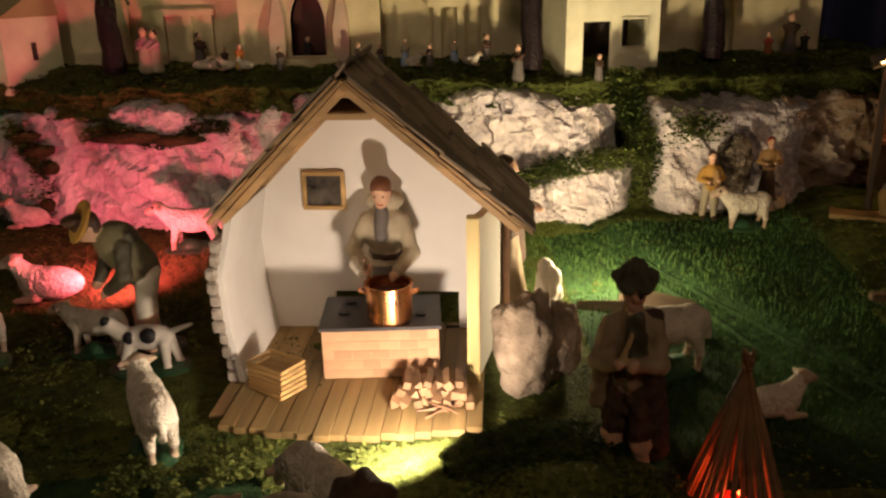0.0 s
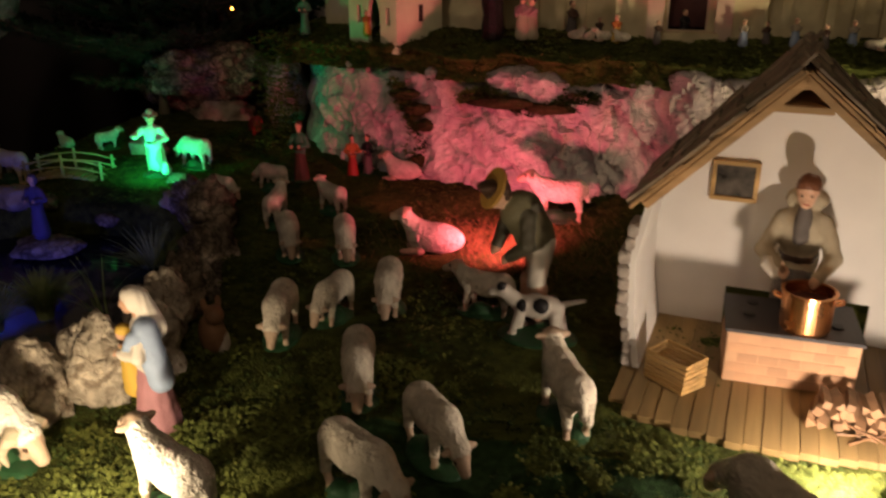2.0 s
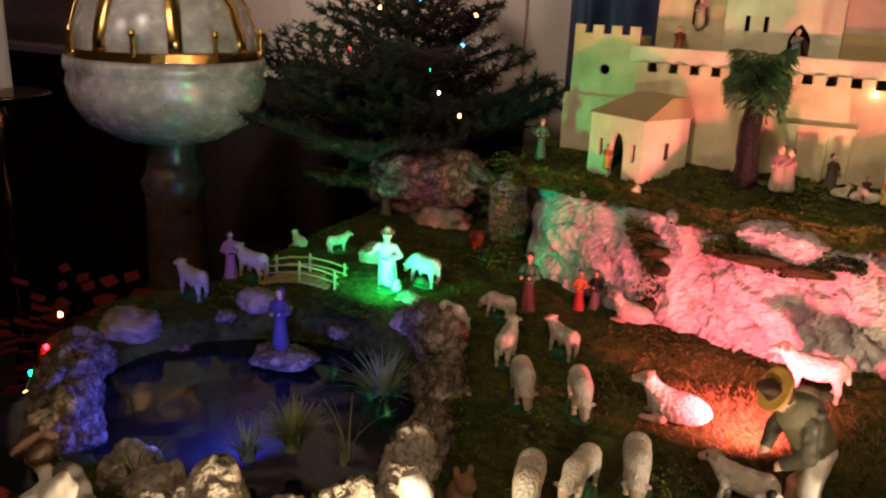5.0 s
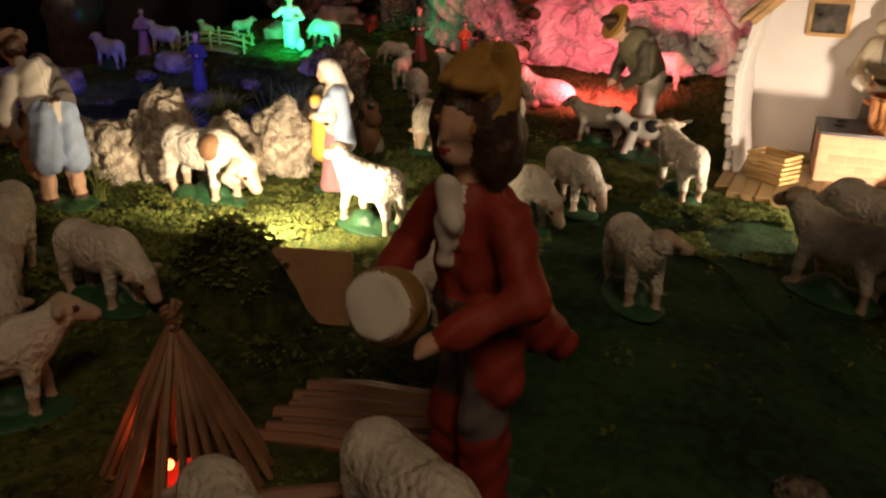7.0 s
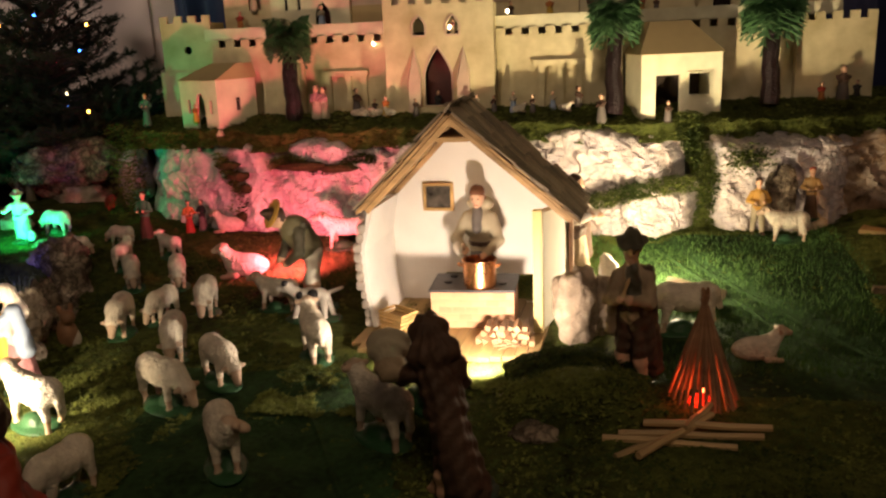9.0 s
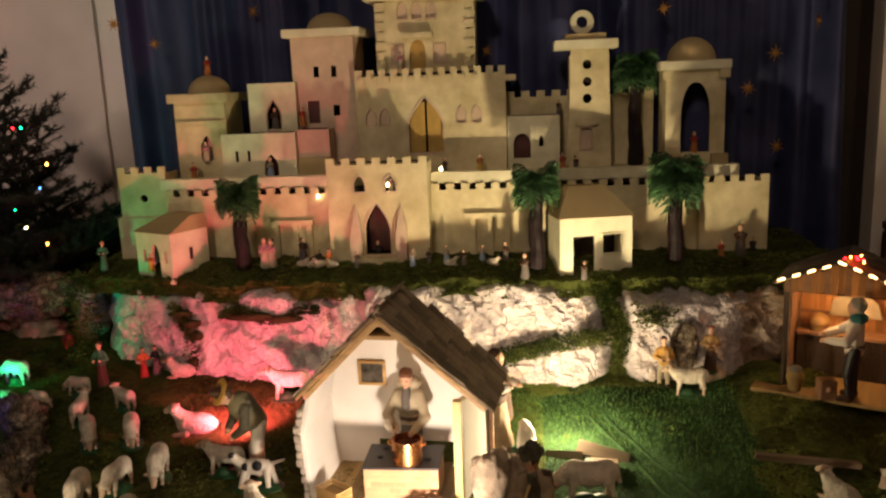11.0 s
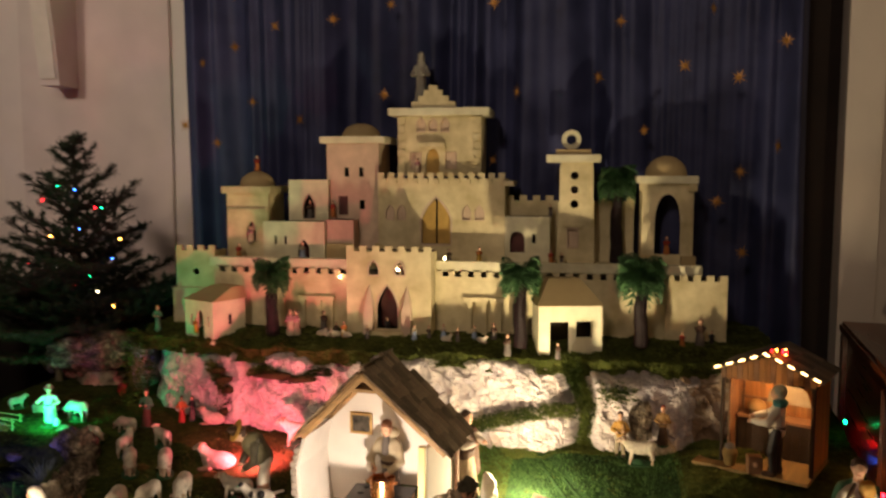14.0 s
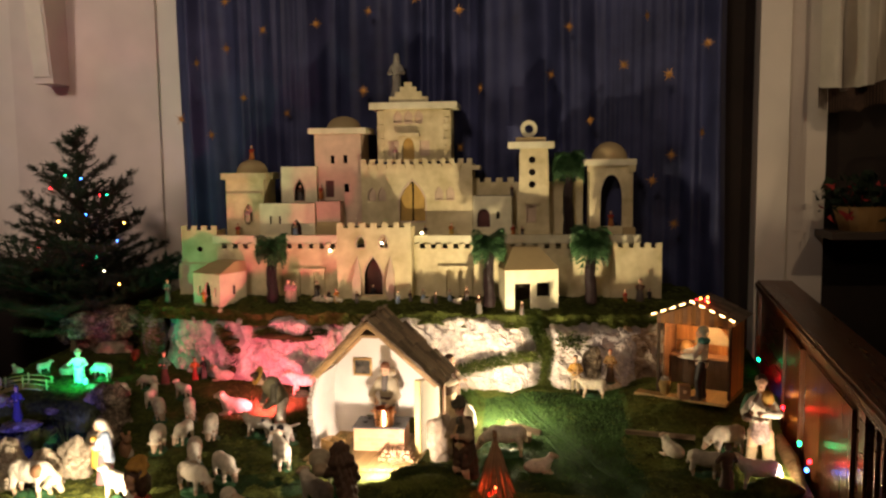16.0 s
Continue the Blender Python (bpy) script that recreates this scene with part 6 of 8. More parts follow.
for k in range(120):
    a, r, z = random.uniform(0, 6.28), random.uniform(0.02, 0.16), random.uniform(0.55, 0.72)
    c = Vector((-1.62 + r * math.cos(a), 0.95 + r * math.sin(a), z))
    d, n = Vector((math.cos(a + random.uniform(-1, 1)), math.sin(a), 0.2)) * 0.05, len(vs)
    s = Vector((-d.y, d.x, 0.01)) * 0.35
    vs += [c, c + d * 0.5 + s, c + d, c + d * 0.5 - s]
    fs.append((n, n + 1, n + 2, n + 3))
tagged(raw("poinsettia", vs, fs, M["redflower"]), "dim red poinsettia leaves beside the font", "plant", kind="stuff")


# ---- hut with the cook ----
HUT = pose(-0.1175, 0.647, 0.840, 0, 0, -6)
hut = thing("hut", HUT, "open white hut with a shingled gable roof and board floor", "hut")
TOP, AX = 0.263, 0.001  # ridge of the roof
# board floor
xs = [-0.115 + 0.01342 * k for k in range(18)]
for k in range(17):
    x0, x1 = xs[k], xs[k + 1] - 0.0004
    front = -0.088 + 0.0015 * math.cos(k * 2.3) - 0.016 * math.sin(math.pi * k / 16) + (0.012 if k == 0 else 0)
    part("floor_board", box(x0, x1, front, 0.118, -0.006, -0.0002 + 0.0005 * (k % 2), 0.0003), M["plank"], hut)
# back wall: gable shape
part("rear_wall", panel([(-0.118, 0), (0.124, 0), (0.124, 0.144), (0.105, 0.160), (AX, TOP - 0.008), (-0.118, 0.148)], (rect(-0.040, 0.086, 0.0, 0.040),), 0.104, 0.006), M["whitewash"], hut)
# left wall: bent board with a ragged stone edge
bm = bmesh.new()
prof = [(-0.106, 0.0), (-0.114, 0.045), (-0.117, 0.10), (-0.108, 0.150)]
rows = []
for x, z in prof:
    rows.append([bm.verts.new((x, y, z)) for y in (-0.018 + 0.012 * (z > 0.12), 0.03, 0.104)])
for a, b in zip(rows, rows[1:]):
    for k in range(2):
        bm.faces.new((a[k], a[k + 1], b[k + 1], b[k]))
ext = bmesh.ops.extrude_face_region(bm, geom=list(bm.faces))
bmesh.ops.translate(bm, vec=(0.006, 0, 0), verts=[v for v in ext["geom"] if isinstance(v, bmesh.types.BMVert)])
part("side_wall", bm, M["whitewash"], hut)
for k in range(11):
    z = 0.006 + k * 0.0122
    x = float(np.interp(z, [p[1] for p in prof], [p[0] for p in prof]))
    part("edge_stone", box(x - 0.006 - random.uniform(0, 0.004), x + 0.001, -0.021 + random.uniform(-0.002, 0.002), 0.010, z - 0.0055, z + 0.0055, 0.0015), M["rockgrey"], hut)
# right wall and post
bm = bmesh.new()
splay = [(0.104, 0.003), (0.110, 0.003), (0.130, 0.106), (0.124, 0.106)]
low, high = [bm.verts.new((x, y, 0.0)) for x, y in splay], [bm.verts.new((x, y, 0.150 - 0.5 * (x - 0.104))) for x, y in splay]
bm.faces.new(low[::-1])
bm.faces.new(high)
for k in range(4):
    bm.faces.new((low[k], low[(k + 1) % 4], high[(k + 1) % 4], high[k]))
part("side_wall", bm, M["whitewash"], hut)
part("corner_post", box(0.0985, 0.1095, -0.012, 0.0, -0.004, 0.152, 0.0008), M["yellowpost"], hut)
part("corner_post", box(0.1305, 0.1365, 0.098, 0.110, -0.004, 0.140, 0.0008), M["stickred"], hut)
# rafters, tie beam
SL, SR = math.atan2(0.114, 0.113), math.atan2(0.126, 0.149)
for y0 in (-0.008, 0.10):
    part("rafter", box(0, 0.160, y0, y0 + 0.010, -0.0065, 0, 0.0008, rot=Matrix.Translation((AX, 0, TOP)) @ Matrix.Rotation(-SL, 4, "Y") @ Matrix.Scale(-1, 4, (1, 0, 0))), M["rafter"], hut)
    part("rafter", box(0, 0.188, y0, y0 + 0.010, -0.0065, 0, 0.0008, rot=Matrix.Translation((AX, 0, TOP)) @ Matrix.Rotation(SR, 4, "Y")), M["rafter"], hut)
for s, sl, run in ((-1, SL, 0.164), (1, SR, 0.192)):
    mirror = Matrix.Scale(s, 4, (1, 0, 0))
    for layer in range(3):
        d0 = 0.001
        while d0 < run - 0.004:
            ln = random.uniform(0.026, 0.052)
            end = min(d0 + ln, run + random.uniform(0.0, 0.008))
            out = -0.010 - 0.0035 * layer - random.uniform(0, 0.005)
            z = 0.0012 + 0.0030 * layer
            turn = Matrix.Translation((AX, 0, TOP + 0.0005)) @ Matrix.Rotation(s * sl, 4, "Y") @ mirror @ Matrix.Translation((d0, 0, z)) @ Matrix.Rotation(-random.uniform(0.0, 0.05), 4, "Y") @ Matrix.Rotation(random.uniform(-0.06, 0.06), 4, "Z") @ Matrix.Translation((-d0, 0, -z))
            part("edge_shingle", box(d0, end, out, 0.006, z, z + random.uniform(0.0016, 0.0026), 0.0005, rot=turn), M["rafter" if layer < 2 else "shingle"], hut)
            d0 = end - random.uniform(-0.002, 0.006)
part("tie_beam", box(AX - 0.022, AX + 0.022, -0.006, 0.10, TOP - 0.030, TOP - 0.024, 0.0008), M["rafter"], hut)
part("roof_batten", box(AX - 0.004, AX + 0.004, -0.007, 0.125, TOP - 0.012, TOP - 0.003, 0.0008), M["rafter"], hut)


def shingle_mesh(w, l, th):
    bm = box(-w / 2, w / 2, -l, 0, 0, th, 0.0006)
    me = bpy.data.meshes.new("shingle")
    bm.to_mesh(me)
    bm.free()
    me.materials.append(M["shingle"])
    return me


SHINGLES = [shingle_mesh(w, l, 0.0028) for w, l in ((0.020, 0.040), (0.016, 0.043), (0.024, 0.038))]
for side, slope, run in ((1, SR, 0.197), (-1, SL, 0.168)):
    part("roof_board", box(0, run - 0.008, -0.009, 0.128, 0.0002, 0.003, rot=Matrix.Translation((AX, 0, TOP + 0.0005)) @ (Matrix.Rotation(slope, 4, "Y") if side > 0 else Matrix.Rotation(-slope, 4, "Y") @ Matrix.Scale(-1, 4, (1, 0, 0)))), M["rafter"], hut)
    rows = 7
    for r in range(rows):
        d = run * (r + 1) / rows
        y = -0.014 + random.uniform(0, 0.010)
        while y < 0.128:
            k = random.randrange(3)
            w = (0.020, 0.016, 0.024)[k]
            ob = new("shingle", SHINGLES[k])
            ob.parent = hut
            dirn = Vector((side * math.cos(slope), 0, -math.sin(slope)))
            nrm = Vector((side * math.sin(slope), 0, math.cos(slope)))
            along = Vector((0, 1, 0))
            rot = Matrix((along * -side, dirn * -1, nrm)).transposed().to_4x4()
            lift = 0.0040 + random.uniform(0, 0.0012)
            ob.matrix_local = Matrix.Translation(Vector((AX, y + w / 2, TOP + 0.0005)) + dirn * (d + random.uniform(-0.003, 0.004)) + nrm * lift) @ rot @ pose(0, 0, 0, random.uniform(1, 6), random.uniform(-2, 2), random.uniform(-2, 2)) @ Matrix.Translation((0, 0.0, 0)) @ Matrix.Rotation(math.pi, 4, "Z") @ Matrix.Translation((0, 0.0, 0))
            y += w + random.uniform(0.0003, 0.002)

# picture on the rear wall
pic = thing("wall_picture", HUT @ pose(-0.044, 0.1035, 0.146), "small framed dark picture on the white wall", "picture")
for a in ((-0.021, 0.021, 0.015, 0.019), (-0.021, 0.021, -0.019, -0.015), (-0.021, -0.017, -0.015, 0.015), (0.017, 0.021, -0.015, 0.015)):
    part("frame_bar", box(a[0], a[1], -0.005, 0, a[2], a[3], 0.0006), M["crate"], pic)
part("picture_field", box(-0.017, 0.017, -0.002, 0, -0.015, 0.015), M["motif"], pic)

# stove and pot
stove = thing("stove", HUT @ pose(0.018, 0.030, 0.0, 0, 0, 5), "clay-coloured stove block with a dark iron top plate", "stove")
part("body", box(-0.052, 0.052, -0.036, 0.036, 0, 0.047, 0.0008), M["terracotta"], stove)
BRICK = box(-0.0082, 0.0082, -0.0004, 0.0006, -0.0042, 0.0042, 0.0004)
me = bpy.data.meshes.new("brick")
BRICK.to_mesh(me)
BRICK.free()
me.materials.append(M["brick"])
for row in range(5):
    for n in range(7):
        x = -0.0508 + 0.0169 * (n + 0.5 * (row % 2))
        if abs(x) > 0.0445:
            continue
        ob = new("brick", me)
        ob.parent = stove
        ob.matrix_local = pose(x, -0.036, 0.0048 + 0.0093 * row)
    for n in range(4):
        y = -0.027 + 0.0169 * (n + 0.5 * (row % 2)) + 0.002
        if abs(y) > 0.028:
            continue
        ob = new("brick", me)
        ob.parent = stove
        ob.matrix_local = pose(-0.052, y, 0.0048 + 0.0093 * row, 0, 0, -90)
part("top_plate", box(-0.0545, 0.0545, -0.0385, 0.0385, 0.047, 0.0500, 0.0008), M["iron"], stove)
for x, y in ((-0.034, -0.004), (0.036, -0.010), (-0.03, 0.022)):
    part("plate_knob", lathe([(0.0, 0.0502), (0.005, 0.0502), (0.005, 0.0515), (0, 0.0518)], 12, at=(x, y, 0)), M["black"], stove)
pot = thing("cooking_pot", HUT @ pose(0.028, 0.012, 0.0502), "round polished copper cooking pot on the stove", "pot")
bowl = part("bowl", lathe([(0, 0.0), (0.0185, 0.0), (0.0205, 0.003), (0.0208, 0.032), (0.0222, 0.0335), (0.0222, 0.035), (0.0198, 0.035), (0.0192, 0.020), (0, 0.019)], 36), M["copper"], pot, smooth=False)
for s in (-1, 1):
    part("handle", tube([(s * 0.0205, -0.004, 0.026), (s * 0.026, -0.004, 0.028), (s * 0.027, 0, 0.029), (s * 0.026, 0.004, 0.028), (s * 0.0205, 0.004, 0.026)], 0.0011, 6), M["copper"], bowl)
part("soup", lathe([(0, 0.0255), (0.0192, 0.025)], 24), M["maroon"], bowl)

# crate stack
for k in range(3):
    c = thing("fruit_crate", HUT @ pose(-0.068, -0.030, 0.0003 + k * 0.0095, 0, 0, -34 + 2 * k), "small slatted wooden crate stacked on the board floor", "crate", "stack of crates")
    for y in (-0.015, 0.0135):
        part("slat", box(-0.021, 0.021, y, y + 0.0015, 0.001, 0.0042, 0.0003), M["crate"], c)
        part("slat", box(-0.021, 0.021, y, y + 0.0015, 0.0056, 0.0090, 0.0003), M["crate"], c)
    for x in (-0.021, 0.0195):
        part("end_slat", box(x, x + 0.0015, -0.0133, 0.0133, 0.001, 0.0042, 0.0003), M["crate"], c)
        part("end_slat", box(x, x + 0.0015, -0.0133, 0.0133, 0.0056, 0.0090, 0.0003), M["crate"], c)
    if k == 0 or k == 2:
        for q in range(4):
            part("bottom_slat", box(-0.0193, 0.0193, -0.0125 + q * 0.0068, -0.0075 + q * 0.0068, 0.0002, 0.0010), M["crate"], c)

# firewood
for row in range(3):
    for n in range(8 - row):
        x = 0.040 + 0.0086 * n + 0.0044 * row + random.uniform(-0.0008, 0.0008)
        r = random.uniform(0.0042, 0.0054)
        ob = obj("firewood_log", tube([(0, -0.014, 0), (0, 0.0, 0.0004), (0, 0.013, 0)], [r, r * 0.97, r * 0.92], random.choice((3, 4, 4)), None, True), M["firewood"])
        ob.matrix_world = HUT @ pose(x, -0.046 + 0.004 * row + random.uniform(-0.003, 0.003), 0.0040 + row * 0.0068 + random.uniform(0, 0.0008), random.uniform(-4, 4), random.uniform(0, 120), random.uniform(-12, 12))
        tagged(ob, "short split firewood log with a pale cut end", "firewood", "pile of firewood")
for k in range(7):
    ob = obj("kindling_twig", tube([(-0.014, 0, 0), (0, 0.001, 0.001), (0.013, 0, 0)], 0.0008, 5), M["stickred"])
    ob.matrix_world = HUT @ pose(0.078 + random.uniform(-0.008, 0.01), -0.068 + random.uniform(-0.005, 0.004), 0.0012 + 0.0008 * k, 0, 0, random.uniform(-50, 50))
    tagged(ob, "thin brown kindling twig", "twig", "kindling")


# ---- figures ----
def sheep_forms(kind):
    W, F = "wool", "sheepface"
    if kind == "lie":
        p = [("e", W, (0, 0, 0.017), (0.028, 0.0145, 0.0145)), ("e", W, (0.014, 0, 0.019), (0.014, 0.013, 0.014)),
             ("c", W, (0.020, 0, 0.024), (0.030, 0, 0.036), 0.0098, 0.0068), ("c", F, (0.031, 0, 0.038), (0.042, 0, 0.034), 0.0062, 0.0036)]
        p += [("e", F, (0.029, s * 0.0075, 0.039), (0.0022, 0.005, 0.0026)) for s in (-1, 1)]
        p += [("c", F, (0.012, s * 0.010, 0.006), (0.030, s * 0.009, 0.003), 0.0042, 0.0028) for s in (-1, 1)]
        return p
    p = [("e", "basegreen", (0.002, 0, 0.0008), (0.029, 0.0165, 0.0042)), ("e", "basegreen", (0.004, 0.002, 0.004), (0.013, 0.0085, 0.0095)), ("e", "basegreen", (-0.012, -0.003, 0.003), (0.010, 0.008, 0.0060)), ("e", W, (-0.002, 0, 0.0345), (0.0275, 0.0125, 0.0120)), ("e", W, (0.014, 0, 0.0355), (0.0130, 0.0118, 0.0128)), ("e", W, (-0.018, 0, 0.0350), (0.0120, 0.0122, 0.0125)), ("e", W, (-0.002, 0, 0.0290), (0.0180, 0.0105, 0.0090)), ("c", W, (-0.027, 0, 0.039), (-0.0310, 0, 0.024), 0.0034, 0.0026)]
    for s in (-1, 1):
        p += [("c", W, (0.016, s * 0.0068, 0.027), (0.0170 + s * 0.002, s * 0.0070, 0.014), 0.0046, 0.0027), ("c", F, (0.0170 + s * 0.002, s * 0.0070, 0.014), (0.0175 + s * 0.003, s * 0.0070, 0.003), 0.0026, 0.0021), ("c", W, (-0.019, s * 0.0068, 0.028), (-0.0225, s * 0.0072, 0.015), 0.0058, 0.0030), ("c", F, (-0.0225, s * 0.0072, 0.015), (-0.0200 - s * 0.002, s * 0.0070, 0.003), 0.0027, 0.0021)]
    if kind == "ram":
        p += [("e", "stickred", (0.0150, -0.0050, 0.0375), (0.0085, 0.0086, 0.0088)), ("c", "beige", (0.033, -0.007, 0.030), (0.030, -0.013, 0.022), 0.0034, 0.0026), ("c", "beige", (0.030, -0.013, 0.022), (0.036, -0.014, 0.018), 0.0026, 0.0012), ("c", "beige", (0.033, 0.007, 0.030), (0.030, 0.013, 0.022), 0.0034, 0.0026)]
    if kind in ("graze", "ram"):
        p += [("c", W, (0.020, 0, 0.035), (0.034, 0, 0.026), 0.0100, 0.0068), ("c", F, (0.035, 0, 0.025), (0.042, 0, 0.014), 0.0060, 0.0037)]
        p += [("e", F, (0.034, s * 0.0080, 0.027), (0.0022, 0.005, 0.0026)) for s in (-1, 1)] + [("e", "hair", (0.0385, s * 0.0046, 0.0215), (0.0012, 0.0010, 0.0012)) for s in (-1, 1)]
    elif kind == "turn":
        p += [("c", W, (0.020, 0, 0.038), (0.029, 0.003, 0.046), 0.0100, 0.0068), ("c", F, (0.029, 0.004, 0.048), (0.033, 0.015, 0.044), 0.0061, 0.0037)]
        p += [("e", F, (0.0235, 0.002, 0.049), (0.005, 0.0026, 0.0026)), ("e", F, (0.0365, 0.008, 0.049), (0.005, 0.0026, 0.0026))]
    else:
        p += [("c", W, (0.020, 0, 0.038), (0.031, 0, 0.048), 0.0100, 0.0068), ("c", F, (0.032, 0, 0.050), (0.0435, 0, 0.0450), 0.0061, 0.0037)]
        p += [("e", F, (0.0305, s * 0.0078, 0.051), (0.0022, 0.005, 0.0026)) for s in (-1, 1)] + [("e", "hair", (0.0370, s * 0.0046, 0.0505), (0.0012, 0.0010, 0.0012)) for s in (-1, 1)]
    return p


SHEEP = {}


def sheep(kind, x, y, heading, size=1.1, white=False, label="", z=None):
    key = (kind, white)
    if key not in SHEEP:
        forms = sheep_forms(kind)
        if white:
            forms = [(f[0], "woolwhite" if f[1] == "wool" else f[1], *f[2:]) for f in forms]
        ob = carve("sheep", forms, 0.0010, 0.0026, 0.0006 if kind == "lie" else 0.0003)
        SHEEP[key] = ob.data
        bpy.data.objects.remove(ob)
    ob = new("sheep", SHEEP[key])
    ob.matrix_world = pose(x, y, (ground_z(x, y) if z is None else z) - 0.0005, 0, 0, heading) @ Matrix.Scale(size, 4)
    words = {"ram": "grazing", "lie": "lying", "graze": "grazing", "turn": "standing", "stand": "standing"}[kind]
    return tagged(ob, label or "%s plaster sheep with cream wool on a green base" % words, "sheep", "flock of sheep")


for k, x, y, hd, sz in (("graze", -0.554, 0.615, -75, 1.12), ("graze", -0.520, 0.664, -95, 1.0), ("graze", -0.478, 0.708, -75, 1.12), ("graze", -0.443, 0.537, -70, 1.15), ("graze", -0.358, 0.471, -45, 1.12), ("graze", -0.392, 0.408, -30, 1.18),
                         ("stand", -0.270, 0.540, 118, 1.2), ("stand", -0.379, 0.726, 175, 1.0), ("graze", -0.639, 0.805, -60, 1.05), ("graze", -0.576, 0.827, -65, 1.05), ("stand", -0.690, 0.874, 100, 0.95), ("stand", -0.631, 0.919, 150, 0.85),
                         ("graze", -0.741, 0.965, 170, 0.8), ("graze", -0.782, 0.902, -20, 0.75), ("graze", -0.717, 0.200, -45, 1.2), ("graze", -0.597, 0.154, -10, 1.15), ("graze", -0.640, 0.110, -35, 1.25), ("stand", -0.560, 0.035, 40, 1.15),
                         ("turn", -0.279, 0.290, -62, 1.15), ("graze", -0.127, 0.425, 130, 1.3), ("stand", -0.150, 0.350, 140, 1.25), ("graze", -0.390, 0.225, -100, 1.1), ("graze", 0.160, 0.645, 185, 1.35), ("lie", 0.222, 0.556, 12, 0.92),
                         ("lie", 0.488, 0.632, 118, 1.0), ("graze", 0.530, 0.540, -25, 1.1), ("graze", 0.600, 0.680, 200, 1.25), ("stand", 0.356, 0.955, 182, 1.02), ("lie", -0.573, 1.040, 170, 0.95),
                         ("stand", -0.340, 0.957, 186, 1.15), ("lie", -0.465, 0.835, 178, 1.25), ("graze", -0.871, 0.984, 165, 0.95), ("stand", -1.157, 0.813, 170, 0.95), ("stand", -1.112, 0.890, 175, 0.95), ("stand", -1.061, 1.036, 60, 0.6), ("lie", -1.124, 1.021, 160, 0.6), ("graze", -0.325, 0.012, -32, 1.25), ("graze", -0.378, -0.030, 140, 1.2)):
    sheep(k, x, y, hd, sz)
sheep("stand", -0.503, 0.360, 158, 1.2, True, "standing white glazed sheep with raised head on a green base")
sheep("ram", -0.679, 0.378, -8, 1.45, True, "large striped white ram grazing before the tufa stones")
sheep("stand", 0.614, 0.508, 175, 1.2, True, "bright white plaster sheep beside the piper")
ob = carve("dog", [("e", "basegreen", (0, 0, 0.001), (0.040, 0.028, 0.003)), ("e", "whitecloth", (0, 0, 0.032), (0.026, 0.011, 0.012)), ("e", "black", (0.004, -0.006, 0.035), (0.008, 0.007, 0.008)), ("e", "black", (-0.012, -0.006, 0.036), (0.007, 0.006, 0.007)), ("e", "black", (-0.004, 0.007, 0.036), (0.008, 0.006, 0.007)), ("e", "black", (0.036, 0.004, 0.051), (0.004, 0.004, 0.004)), ("e", "black", (0.014, 0.007, 0.034), (0.005, 0.005, 0.006)), ("c", "whitecloth", (0.022, 0, 0.036), (0.034, 0, 0.044), 0.008, 0.007), ("c", "whitecloth", (0.034, 0, 0.046), (0.046, 0, 0.042), 0.0065, 0.0045), ("c", "whitecloth", (0.016, -0.007, 0.028), (0.020, -0.007, 0.003), 0.005, 0.003), ("c", "whitecloth", (0.016, 0.007, 0.028), (0.024, 0.008, 0.003), 0.005, 0.003), ("c", "whitecloth", (-0.018, -0.007, 0.028), (-0.026, -0.008, 0.003), 0.006, 0.003), ("c", "whitecloth", (-0.018, 0.007, 0.028), (-0.018, 0.007, 0.003), 0.006, 0.003), ("c", "whitecloth", (-0.025, 0, 0.038), (-0.044, 0.004, 0.046), 0.003, 0.002)], 0.0012, 0.003)
ob.matrix_world = pose(-0.318, 0.688, ground_z(-0.318, 0.688), 0, 0, 178)
tagged(ob, "white plaster sheepdog with black spots on a green base", "dog")


